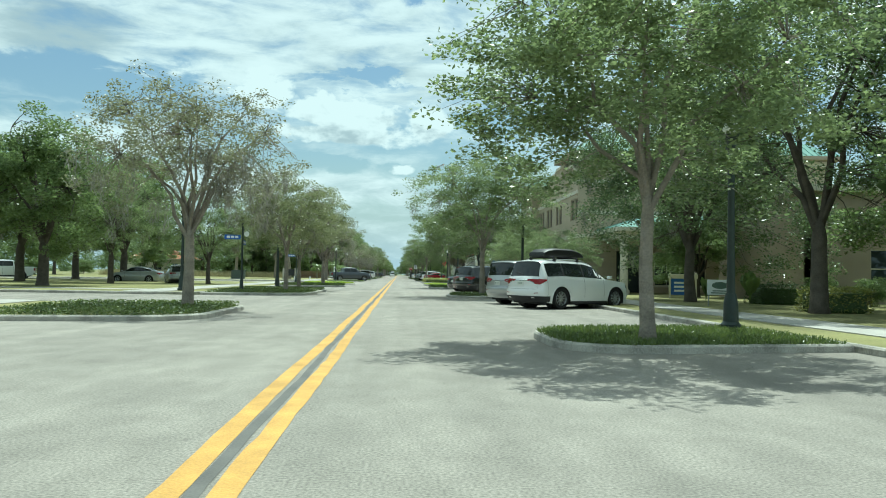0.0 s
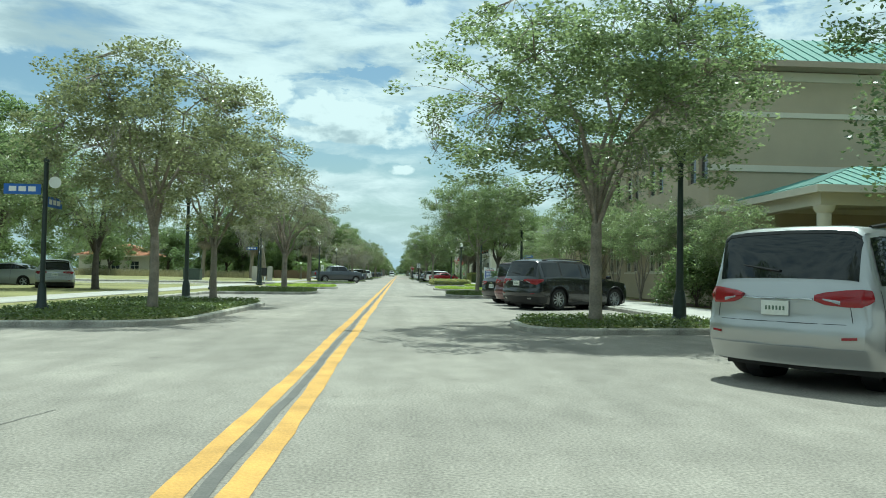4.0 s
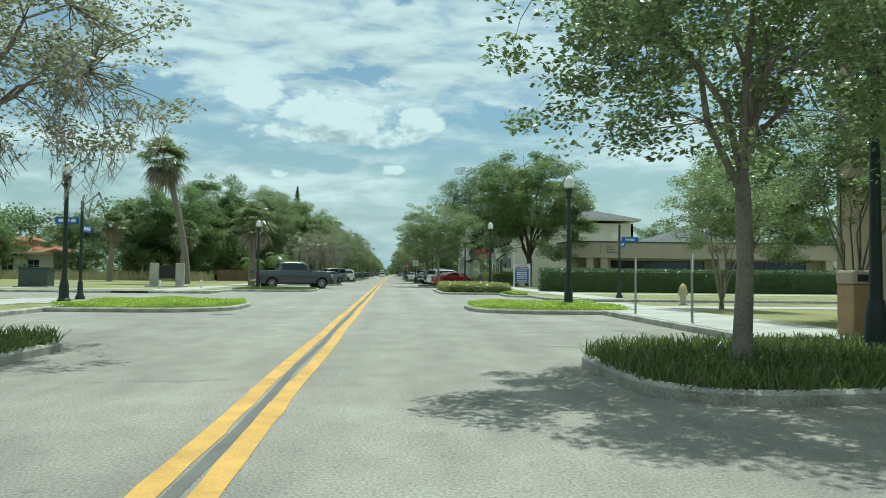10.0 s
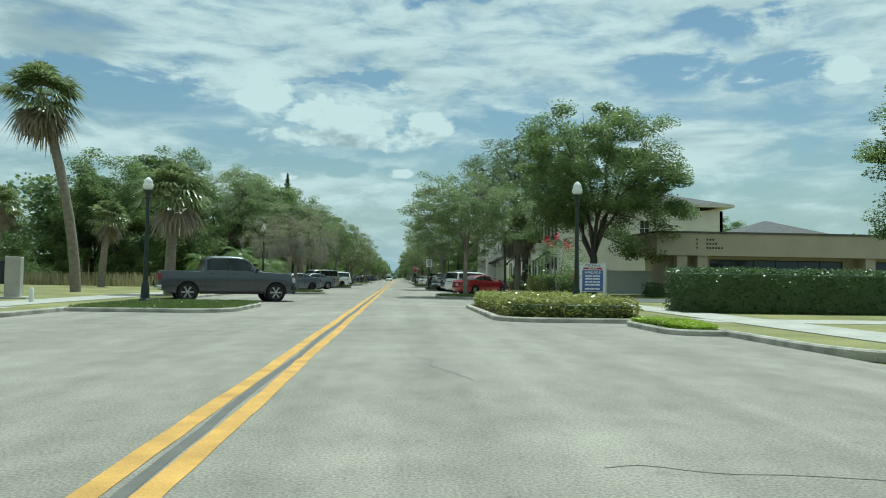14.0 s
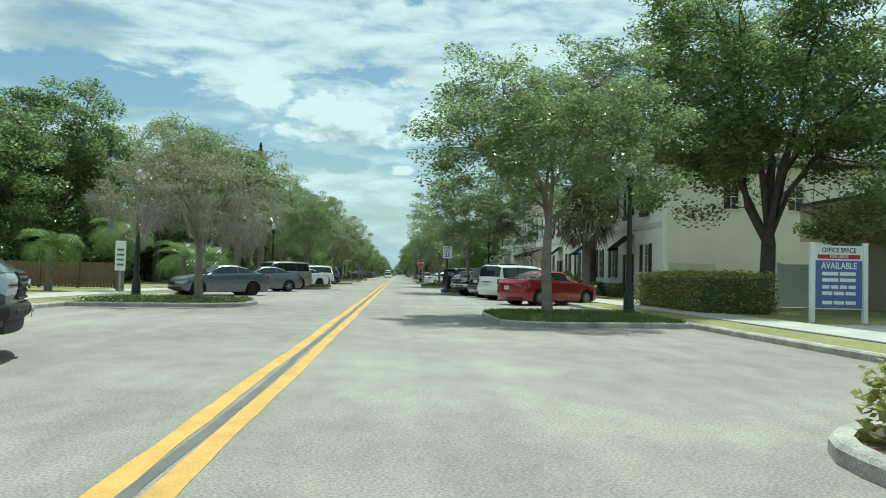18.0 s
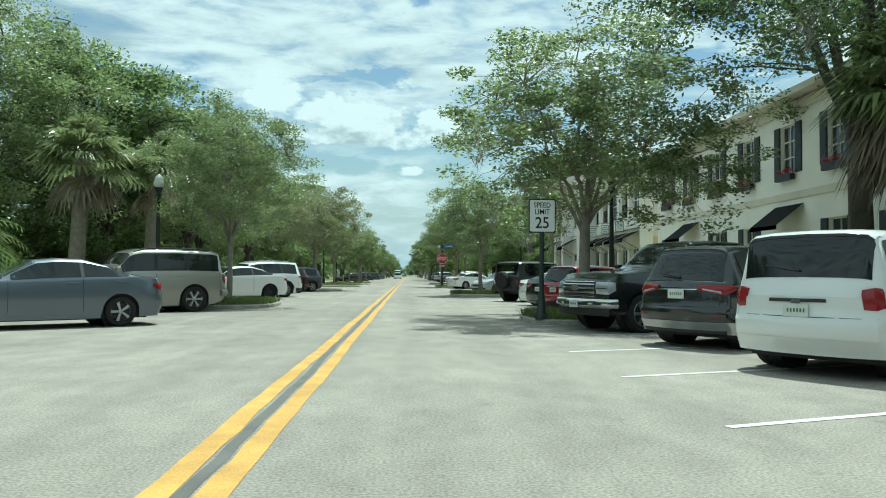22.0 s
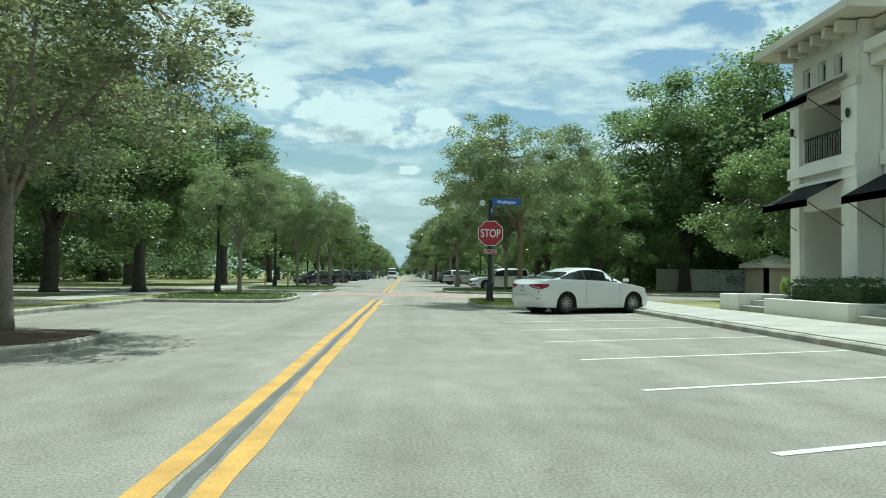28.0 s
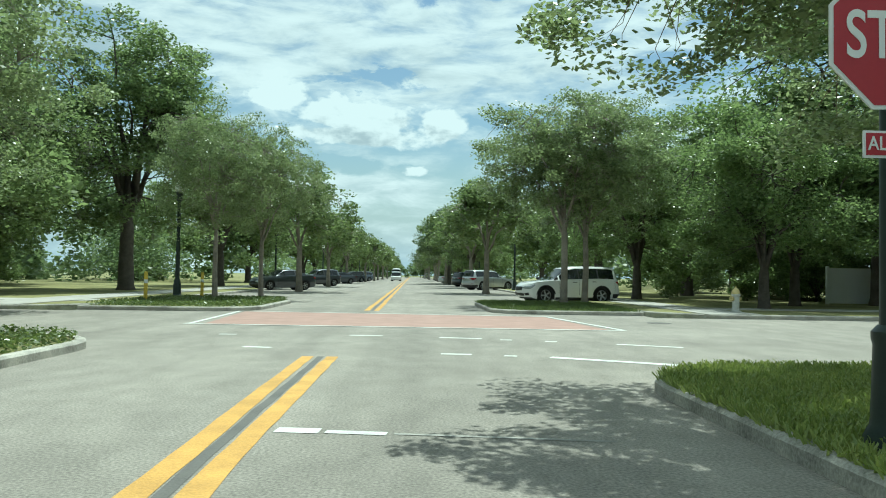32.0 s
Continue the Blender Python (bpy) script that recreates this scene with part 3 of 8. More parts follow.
WALK = {1: (9.6, 11.3), -1: (-11.6, -9.7)}
for side in (1, -1):
    for n, (y0, y1) in enumerate(blocks(side)):
        xa, xb = sorted((side * EDGE, side * 160))
        r = 2.5
        corners = [0, 0, 0, 0]
        near = (0, 3) if side > 0 else (1, 2)
        corners[near[0]] = 1 if y0 > -80 else 0
        corners[near[1]] = 1 if y1 < 600 else 0
        out = hand(rounded(xa, xb, y0, y1, r, 6, corners))
        tag = ("east" if side > 0 else "west") + "_" + "abcd"[n]
        structure(part("kerb_" + tag, kerb_ring(out, 0.15, 0.125), M_KERB, None), "weathered concrete kerb along the street", "kerb")
        structure(part("lawn_" + tag, prism(inset(out, 0.155), -0.2, 0.115), M_GRASS, None), "mown lawn and verge beside the street", "lawn")
        w0, w1 = WALK[side]
        a, b = y0 + (0.2 if y0 > -80 else 0), y1 - (0.2 if y1 < 600 else 0)
        if side > 0 and n == 1:
            parts_ = [(w0, w1, a, 146.0), (8.3, 11.0, 146.0, b)]
        elif side > 0 and n == 0:
            parts_ = [(w0, w1, a, 38.0), (8.3, 11.0, 38.0, 57.0), (8.3, 9.7, 57.0, b)]
        else:
            parts_ = [(w0, w1, a, b)]
        for k, (p, q, c, d) in enumerate(parts_):
            pav = new("pavement_" + tag + "_" + "abc"[k])
            structure(pav, "pale concrete footpath of square slabs", "pavement")
            m = max(1, round((d - c) / 1.9))
            step = (d - c) / m
            slab = bm_mesh("slab", box(p, q, 0.006, step - 0.006, 0.02, 0.135), M_CONC)
            for i in range(m):
                yy = c + i * step
                if -12 < yy < 260:
                    s_ob = new("slab", slab)
                    s_ob.parent = pav
                    s_ob.location = (0, yy, 0)
                elif i == 0 or (yy >= 260 and yy - step < 260):
                    end = min(d, -12) if yy < 0 else d
                    far = part("slab", box(p, q, yy, end, 0.02, 0.135), M_CONC, pav)

# cross walks out from the footpaths at the corners
for x0, x1, y0, y1 in ((9.2, 30, 75.6, 77.4), (9.2, 40, 93.0, 94.8), (-40, -9.2, 75.8, 77.4), (-40, -9.2, 95.0, 96.6), (-40, -9.2, 198.4, 199.9), (-40, -9.2, 213.0, 214.6), (10.0, 40, 213.0, 214.6), (-40, -9.5, 38.6, 40.2)):
    sheet("pavement_side", x0, x1, y0, y1, 0.128, 0.0, M_CONC, "pale concrete footpath along a side street", "pavement")

# the footpath comes out to a straight kerb beside the office
structure(part("kerb_office_corner", box(7.1, 7.25, 64.5, 73.9, -0.05, 0.13, 0.02), M_KERB, None), "weathered concrete kerb along the street", "kerb")
sheet("pavement_office_corner", 7.254, 8.296, 64.5, 73.9, 0.135, -0.05, M_CONC, "pale concrete footpath beside the office", "pavement")
# painted lines
def stripe(name, pts, w, mat, label, z=0.004):
    """A painted stripe of a width along points."""
    bm = bmesh.new()
    left, right = [], []
    for i, p in enumerate(pts):
        d = (Vector(pts[min(i + 1, len(pts) - 1)]) - Vector(pts[max(i - 1, 0)])).normalized()
        nrm = Vector((-d.y, d.x)) * w / 2
        p = Vector(p)
        left.append(bm.verts.new((p.x + nrm.x, p.y + nrm.y, z)))
        right.append(bm.verts.new((p.x - nrm.x, p.y - nrm.y, z)))
    for i in range(len(pts) - 1):
        bm.faces.new((right[i], right[i + 1], left[i + 1], left[i]))
    return structure(part(name, bm, mat, None), label, "road marking")


for a, b in ((-90, 198.4), (211.5, 600)):
    ys = np.arange(a, b + 0.1, 0.4 if b < 200 else 3.0)
    wob = np.random.default_rng(int(a) + 200)
    for s in (-1, 1):
        jit = wob.normal(size=(2, len(ys))) * 0.005
        bm = bmesh.new()
        rows_ = [[bm.verts.new((s * 0.152 + 0.012 * math.sin(y * 0.7 + s) + e * 0.08 + k, y, 0.004)) for y, k in zip(ys, jit[i_])] for i_, e in enumerate((-1, 1))]
        for k in range(len(ys) - 1):
            bm.faces.new((rows_[0][k], rows_[1][k], rows_[1][k + 1], rows_[0][k + 1]))
        structure(part("centre_line", bm, M_YELLOW, None), "worn solid yellow centre line", "road marking")
    stripe("centre_joint", [(0.014 * math.sin(y * 0.9) + k * 0.006, y) for y, k in zip(ys, wob.normal(size=len(ys)))], 0.085, M_SEAL, "dark worn joint between the yellow lines", 0.003)

SLANT = math.tan(radians(19))
BAYS = {1: ((64.0, 72.5), (123.5, 142.7), (148.1, 164.5), (170.95, 186.7)), -1: ((104.6, 108.0),)}
for s, bays in BAYS.items():
    for a, b in bays:
        n = max(2, round((b - a) / 2.78))
        for i in range(n + 1):
            y = a + (b - a) * i / n
            stripe("stall_line", [(s * 3.45, y), (s * 8.0, y + s * 4.55 * SLANT)], 0.09 if a > 100 else 0.08, M_WHITEP if a > 110 else M_FAINTP, "thin worn white parking stall line")
stripe("stop_bar", [(0.27, 193.61), (0.58, 193.58)], 0.17, M_WHITEP, "worn scrap of a white stop bar")
stripe("stop_bar", [(0.62, 193.56), (1.05, 193.5)], 0.11, M_WHITEP, "worn scrap of a white stop bar")
stripe("stop_bar", [(1.1, 193.5), (2.6, 193.3)], 0.05, M_FAINTP, "thin faded remainder of a stop bar")
stripe("crosswalk_edge", [(3.13, 198.63), (5.0, 197.65)], 0.2, M_WHITEP, "white crosswalk line at the corner")
for x0, y0, x1, y1 in ((-1.28, 199.65, -0.85, 199.55), (1.71, 201.75, 2.45, 201.6), (1.63, 198.92, 2.06, 198.88), (4.64, 200.8, 5.6, 200.35), (2.5, 198.76, 2.68, 198.73), (2.75, 201.4, 2.95, 201.38), (3.5, 201.2, 3.7, 201.15), (-2.2, 201.9, -1.9, 201.9), (0.1, 202.0, 0.7, 201.95)):
    stripe("crosswalk_dash", [(x0, y0), (x1, y1)], 0.15, M_WHITEP, "worn scrap of a white crosswalk line")
# red crosswalk with white borders
structure(part("crosswalk", prism([(-3.2, 204.6), (5.4, 204.2), (4.85, 209.2), (-3.5, 210.0)], -0.05, 0.004), M_REDPAVE, None), "faded brick-red crosswalk band", "crosswalk")
stripe("crosswalk_line", [(-3.6, 204.5), (5.7, 204.05)], 0.13, M_WHITEP, "white border line of the red crosswalk", 0.009)
stripe("crosswalk_line", [(-3.7, 210.1), (5.0, 209.3)], 0.11, M_WHITEP, "white border line of the red crosswalk", 0.009)
stripe("crosswalk_line", [(5.7, 204.1), (4.95, 209.2)], 0.13, M_WHITEP, "white border line of the red crosswalk", 0.009)
stripe("crosswalk_line", [(-3.5, 204.6), (-3.65, 210.0)], 0.12, M_WHITEP, "white border line of the red crosswalk", 0.009)

# cracks in the asphalt
rng = np.random.default_rng(5)


def crack(x, y, ang, length, w=0.012):
    pts = [(x, y)]
    while length > 0:
        d = rng.uniform(0.06, 0.2)
        ang += rng.normal() * 0.28
        x, y = x + d * math.cos(ang), y + d * math.sin(ang)
        pts.append((x, y))
        length -= d
    stripe("crack", pts, w, M_SEAL, "thin dark crack in the asphalt", 0.0025)


for x, y, a, l in ((3.0, 76.2, 1.4, 3.0), (2.6, 79.2, 0.9, 3.5), (2.2, 83.0, 1.9, 2.6), (3.5, 50.0, 1.2, 3.0), (4.8, 53.0, 0.3, 2.2), (-4.4, 13.0, 0.1, 1.2), (2.2, 92.0, 1.2, 2.5), (-2.0, 60.0, 0.4, 1.5), (3.2, 33.0, 0.2, 1.6), (-5.2, 52.0, 0.3, 3.0), (-4.0, 176.0, 0.1, 2.0), (2.0, 145.5, 0.2, 1.4), (4.2, 9.0, 0.0, 2.0), (-3.2, 25.0, 0.2, 3.2), (3.8, 86.0, 0.2, 3.0)):
    crack(x, y, a, l)

# drain and manhole covers
for x, y in ((-3.3, 72.5), (7.4, 207.0)):
    bm = turned([(0.3, -0.02), (0.3, 0.006), (0.26, 0.01)], 24, x, y)
    structure(part("manhole_cover", bm, M_SEAL, None, smooth=40), "dark round manhole cover in the street", "manhole cover")

# planted islands between the parking bays
ISLANDS = []


def island(side, y0, y1, nose=3.4, cover="grass", r=1.3, back=EDGE, slant=True):
    w = back - nose
    pts = rounded(0, w, y0, y1, min(r, (y1 - y0) / 2 - 0.05), 6, (1, 0, 0, 1))
    out = hand([(side * (nose + u), v + (side * u * SLANT * (0.55 if slant else 0))) for u, v in pts])
    tag = "island_" + str(len(ISLANDS) + 1)
    structure(part("kerb_" + tag, kerb_ring(out, 0.15, 0.125), M_KERB, None), "weathered pale concrete kerb round a planted island", "kerb")
    inner = inset(out, 0.155)
    structure(part("bed_" + tag, prism(inner, -0.2, 0.1), {"mulch": M_MULCH, "liriope": M_MULCH}.get(cover, M_GRASS), None),
              "raised bed of a planted island", "planting bed")
    ISLANDS.append((side, y0, y1, inner, cover))
    return inner


island(1, 10.6, 14.6, cover="grass")
island(1, 35.6, 39.4, cover="cover")
island(1, 58.4, 62.6, cover="liriope")
island(1, 73.6, 79.2, nose=3.5, cover="bright", r=2.0, slant=False)
island(1, 94.2, 104.6, nose=3.95, cover="mulch", r=1.2, slant=False)
island(1, 90.0, 93.8, nose=7.0, cover="bright", r=0.7, slant=False)
island(1, 115.6, 121.2, nose=3.6, cover="grass")
island(1, 142.9, 146.2, nose=3.9, cover="liriope", r=1.0)
island(1, 165.0, 169.3, cover="liriope")
island(1, 190.3, 196.8, nose=3.55, cover="bladed", r=1.6, slant=False)
island(1, 210.5, 218.3, nose=3.6, cover="grass", slant=False)
island(-1, 16.8, 23.2, cover="cover", r=1.3)
island(-1, 36.4, 47.6, nose=3.3, cover="cover", r=1.6)
island(-1, 59.6, 64.2, cover="liriope")
island(-1, 73.2, 79.0, nose=3.4, cover="bright", r=2.0, slant=False)
island(-1, 97.0, 103.6, nose=3.5, cover="grass", r=1.4, slant=False)
island(-1, 122.2, 126.2, cover="cover")
island(-1, 150.4, 154.6, cover="liriope")
island(-1, 175.8, 179.4, cover="mulch")
island(-1, 193.6, 200.3, nose=3.3, cover="cover", r=1.6, slant=False)
island(-1, 209.8, 217.7, nose=3.2, cover="cover", r=1.6, slant=False)


def tuft_mesh(name, poly, n, h, spread, mat, rng, w=0.012):
    """Upright blades leaning from their foot."""
    x, y = scatter(poly, n, rng)
    n = len(x)
    lean = rng.normal(size=(n, 2)) * spread
    hh = h * rng.uniform(0.5, 1.15, n)
    ang = rng.uniform(0, math.pi, n)
    dx, dy = np.cos(ang) * w, np.sin(ang) * w
    z0 = np.full(n, 0.10)
    v = np.empty((n, 4, 3))
    v[:, 0] = np.stack([x - dx, y - dy, z0], 1)
    v[:, 1] = np.stack([x + dx, y + dy, z0], 1)
    v[:, 2] = np.stack([x + dx * 0.5 + lean[:, 0], y + dy * 0.5 + lean[:, 1], z0 + hh], 1)
    v[:, 3] = np.stack([x - dx * 0.5 + lean[:, 0], y - dy * 0.5 + lean[:, 1], z0 + hh], 1)
    me = bpy.data.meshes.new(name)
    me.from_pydata(v.reshape(-1, 3).tolist(), [], np.arange(n * 4).reshape(n, 4).tolist())
    me.materials.append(mat)
    return me


for k, (side, y0, y1, poly, cover) in enumerate(ISLANDS):
    rg = np.random.default_rng(100 + k)
    area = (y1 - y0) * 4.4
    poly = inset(poly, 0.05)
    if cover == "bright":
        x, y = scatter(inset(poly, -0.1), int(area * 1500), rg)
        z = 0.11 + 0.13 * rg.random(len(x)) ** 0.6 + 0.05 * np.sin(x * 2.3) * np.sin(y * 1.9 + 0.6)
        me = leaf_mesh("ground_cover", np.stack([x, y, z], 1), rg.uniform(0.03, 0.06, len(x)), M_COVER, rg, 0.7)
        tagged(new("ground_cover", me), "bright green low leafy ground cover on an island", "ground cover", kind="stuff")
    elif cover == "cover":
        x, y = scatter(inset(poly, -0.08), int(area * 420), rg)
        z = 0.11 + 0.14 * rg.random(len(x))
        me = leaf_mesh("ground_cover", np.stack([x, y, z], 1), rg.uniform(0.04, 0.09, len(x)), M_BLADE, rg, 0.6)
        tagged(new("ground_cover", me), "patchy green low plants on an island", "ground cover", kind="stuff")
    elif cover in ("liriope", "bladed"):
        h = 0.2 if cover == "liriope" else 0.1
        n = int(area * (330 if cover == "liriope" else 1500))
        me = tuft_mesh("border_grass", inset(poly, -0.17), n, h, h * 0.5, M_BLADE if cover == "liriope" else M_TURF, rg)
        tagged(new("border_grass", me), "arching blades of dark border grass on an island" if cover == "liriope" else "bright mown grass on the corner island", "grass", kind="stuff")
    elif cover == "grass":
        me = tuft_mesh("grass", inset(poly, -0.14), int(area * 600), 0.09 if k == 0 else 0.10, 0.05, M_BLADE, rg)
        tagged(new("grass", me), "short patchy grass on a planted island", "grass", kind="stuff")

# ---- buildings ----
def wall(house, ox, oy, turn, length, z0, z1, holes, mat, thick=0.25, name="wall", label=""):
    """A wall with openings cut through it. Along its length u, its face looks to the right of u."""
    us = sorted({0.0, length} | {h[0] for h in holes} | {h[1] for h in holes})
    zs = sorted({z0, z1} | {h[2] for h in holes} | {h[3] for h in holes})
    bm = bmesh.new()
    made = {}

    def corner(i, k, j):
        if (i, k, j) not in made:
            made[(i, k, j)] = bm.verts.new((us[i], k * thick, zs[j]))
        return made[(i, k, j)]

    def solid(i, j):
        if not (0 <= i < len(us) - 1 and 0 <= j < len(zs) - 1):
            return False
        um, zm = (us[i] + us[i + 1]) / 2, (zs[j] + zs[j + 1]) / 2
        return not any(h[0] < um < h[1] and h[2] < zm < h[3] for h in holes)

    for i in range(len(us) - 1):
        for j in range(len(zs) - 1):
            if not solid(i, j):
                continue
            bm.faces.new([corner(*c) for c in ((i, 0, j), (i + 1, 0, j), (i + 1, 0, j + 1), (i, 0, j + 1))])
            bm.faces.new([corner(*c) for c in ((i, 1, j + 1), (i + 1, 1, j + 1), (i + 1, 1, j), (i, 1, j))])
            for di, dj, e in ((-1, 0, ((i, 1, j), (i, 0, j), (i, 0, j + 1), (i, 1, j + 1))), (1, 0, ((i + 1, 0, j), (i + 1, 1, j), (i + 1, 1, j + 1), (i + 1, 0, j + 1))),
                              (0, -1, ((i, 1, j), (i + 1, 1, j), (i + 1, 0, j), (i, 0, j))), (0, 1, ((i, 0, j + 1), (i + 1, 0, j + 1), (i + 1, 1, j + 1), (i, 1, j + 1)))):
                if not solid(i + di, j + dj):
                    bm.faces.new([corner(*c) for c in e])
    ob = part(name, bm, mat, house, label)
    ob.matrix_local = pose(ox, oy, 0, 0, 0, turn)
    return ob


def window(w, u0, u1, z0, z1, shutters=False, bars=(1, 1), frame_mat=None, sill=True, box_=False, glass=None):
    """A window set into an opening of a wall: frame, panes, sill, shutters."""
    fm = frame_mat or M_CREAM
    bm = bmesh.new()
    t = 0.06
    loop = [[bm.verts.new((a, d, c)) for a, c in ((u0 + e, z0 + e), (u1 - e, z0 + e), (u1 - e, z1 - e), (u0 + e, z1 - e))] for e, d in ((0, 0.16), (0, 0.08), (t, 0.08), (t, 0.16))]
    for p, q in zip(loop, loop[1:] + loop[:1]):
        for i in range(4):
            bm.faces.new((p[i], p[(i + 1) % 4], q[(i + 1) % 4], q[i]))
    bmesh.ops.recalc_face_normals(bm, faces=bm.faces[:])
    nu, nz = bars
    win = part("window", bm, fm, w.parent)
    win.matrix_basis = w.matrix_basis.copy()
    for i in range(1, nu + 1):
        x = u0 + (u1 - u0) * i / (nu + 1)
        part("glazing_bar", box(x - 0.02, x + 0.02, 0.09, 0.15, z0 + t, z1 - t), fm, win)
    for i in range(1, nz + 1):
        z = z0 + (z1 - z0) * i / (nz + 1)
        part("glazing_bar", box(u0 + t, u1 - t, 0.088, 0.152, z - 0.025, z + 0.025), fm, win)
    part("pane", box(u0 + t, u1 - t, 0.125, 0.135, z0 + t, z1 - t), glass or M_GLASS, win)
    if sill:
        part("sill", box(u0 - 0.08, u1 + 0.08, -0.06, 0.1, z0 - 0.09, z0 - 0.004), fm, win)
    if shutters:
        for a in (u0 - 0.46, u1 + 0.04):
            sb = bmesh.new()
            add_box(sb, a, a + 0.42, -0.05, -0.004, z0, z1)
            n = 7
            for k in range(n):
                zz = z0 + (z1 - z0) * (k + 0.5) / n
                add_box(sb, a + 0.05, a + 0.37, -0.065, -0.05, zz - 0.06, zz + 0.05)
            part("shutter", sb, M_SHUT, win, "dark louvred shutter")
    if box_:
        part("flower_box", box(u0 - 0.05, u1 + 0.05, -0.25, -0.065, z0 - 0.25, z0 - 0.02), M_SHUT, win)
        rg = np.random.default_rng(int(u0 * 100))
        n = 160
        q = np.stack([rg.uniform(u0, u1, n), rg.uniform(-0.24, -0.08, n), z0 + rg.uniform(-0.05, 0.18, n)], 1)
        o = tagged(new("flowers", leaf_mesh("flowers", q, rg.uniform(0.06, 0.12, n), M_FLOWER if int(u0 * 10) % 2 else M_BRIGHT, rg)), kind="stuff")
        o.parent = win
    return win


def hip_roof(house, x0, x1, y0, y1, z, rise, mat, over=0.7, name="roof", seams=0.0, ridge=None, fascia=None):
    a0, a1, b0, b1 = x0 - over, x1 + over, y0 - over, y1 + over
    w, d = a1 - a0, b1 - b0
    h = min(w, d) / 2
    if ridge is None:
        ridge = ((a0 + h, b0 + h), (a1 - h, b1 - h)) if w >= d else ((a0 + h, b0 + h), (a0 + h, b1 - h))
        if w >= d:
            ridge = ((a0 + h, (b0 + b1) / 2), (a1 - h, (b0 + b1) / 2))
        else:
            ridge = (((a0 + a1) / 2, b0 + h), ((a0 + a1) / 2, b1 - h))
    (rx0, ry0), (rx1, ry1) = ridge
    V = [(a0, b0, z), (a1, b0, z), (a1, b1, z), (a0, b1, z), (rx0, ry0, z + rise), (rx1, ry1, z + rise)]
    if w >= d:
        F = [(0, 1, 5, 4), (1, 2, 5), (2, 3, 4, 5), (3, 0, 4), (3, 2, 1, 0)]
    else:
        F = [(0, 1, 4), (1, 2, 5, 4), (2, 3, 5), (3, 0, 4, 5), (3, 2, 1, 0)]
    roof = put(name, V, F, mat, house)
    part("fascia", add_box(add_box(add_box(box(a0, a1, b0 - 0.02, b0 + 0.03, z - 0.24, z - 0.005), a0, a1, b1 - 0.03, b1 + 0.02, z - 0.24, z - 0.005), a0 - 0.02, a0 + 0.03, b0, b1, z - 0.24, z - 0.006), a1 - 0.03, a1 + 0.02, b0, b1, z - 0.24, z - 0.006), fascia or M_CREAM, roof)
    part("soffit", box(a0 + 0.03, a1 - 0.03, b0 + 0.03, b1 - 0.03, z - 0.20, z - 0.16), fascia or M_CREAM, roof)
    if seams:
        bm = bmesh.new()
        for f in F[:-1]:
            base0, base1 = Vector(V[f[0]]), Vector(V[f[1]])
            top0 = Vector(V[f[-1]])
            top1 = Vector(V[f[2]])
            n = int((base1 - base0).length / seams)
            for i in range(1, n):
                p = base0 + (base1 - base0) * i / n
                q_dir = (top0 + top1) / 2 - (base0 + base1) / 2 if len(f) == 4 else top0 - (base0 + base1) / 2
                s = i / n
                if len(f) == 4:
                    f0 = (top0 - base0).dot((base1 - base0).normalized()) / (base1 - base0).length
                    f1 = (top1 - base0).dot((base1 - base0).normalized()) / (base1 - base0).length
                else:
                    f0 = f1 = (top0 - base0).dot((base1 - base0).normalized()) / (base1 - base0).length
                k = min(1.0, s / f0 if s < f0 else ((1 - s) / (1 - f1) if s > f1 else 1.0))
                up_ = (Vector(top0) - base0) - (base1 - base0).normalized() * (top0 - base0).dot((base1 - base0).normalized())
                q = p + up_ * k
                add_tube(bm, [p + Vector((0, 0, 0.02)), q + Vector((0, 0, 0.02))], [0.025, 0.025], 4)
        part("seam", bm, mat, roof, "raised standing seams of the metal roof")["kind"] = "stuff"
    return roof


def railing(wall_, u0, u1, z0, z1, n):
    """An iron balcony railing in an opening of a wall: rail and balusters."""
    rail = part("balcony_rail", box(u0, u1, 0.02, 0.06, z1 - 0.05, z1), M_AWN, wall_.parent, "black iron balcony railing")
    rail.matrix_basis = wall_.matrix_basis.copy()
    bal_ = bm_mesh("baluster", box(-0.013, 0.013, 0.03, 0.05, z0, z1 - 0.05), M_AWN)
    for k in range(n):
        o_ = new("baluster", bal_)
        o_.parent, o_.location = rail, (u0 + (u1 - u0) * (k + 0.5) / n, 0, 0)


# beige office with green metal roofs
b = thing("office_building", 0, 0, 0, 0, "beige stucco office building with green metal roofs", "building")
wins = []
for yc in (51.0, 56.0, 59.6, 62.8):
    for k in (0.0, 1.15):
        u = 65.0 - (yc + k)
        wins += [(u - 0.45, u + 0.45, 5.0, 6.45), (u - 0.45, u + 0.45, 1.4, 3.0)]
west = wall(b, 12.95, 65.0, -90, 14.6, 0.1, 7.6, wins, M_BEIGE)
for h in wins:
    window(west, *h, frame_mat=M_TAN if h[2] > 4 else M_CREAM, sill=h[2] < 4, bars=(0, 0) if h[2] > 4 else (1, 1))
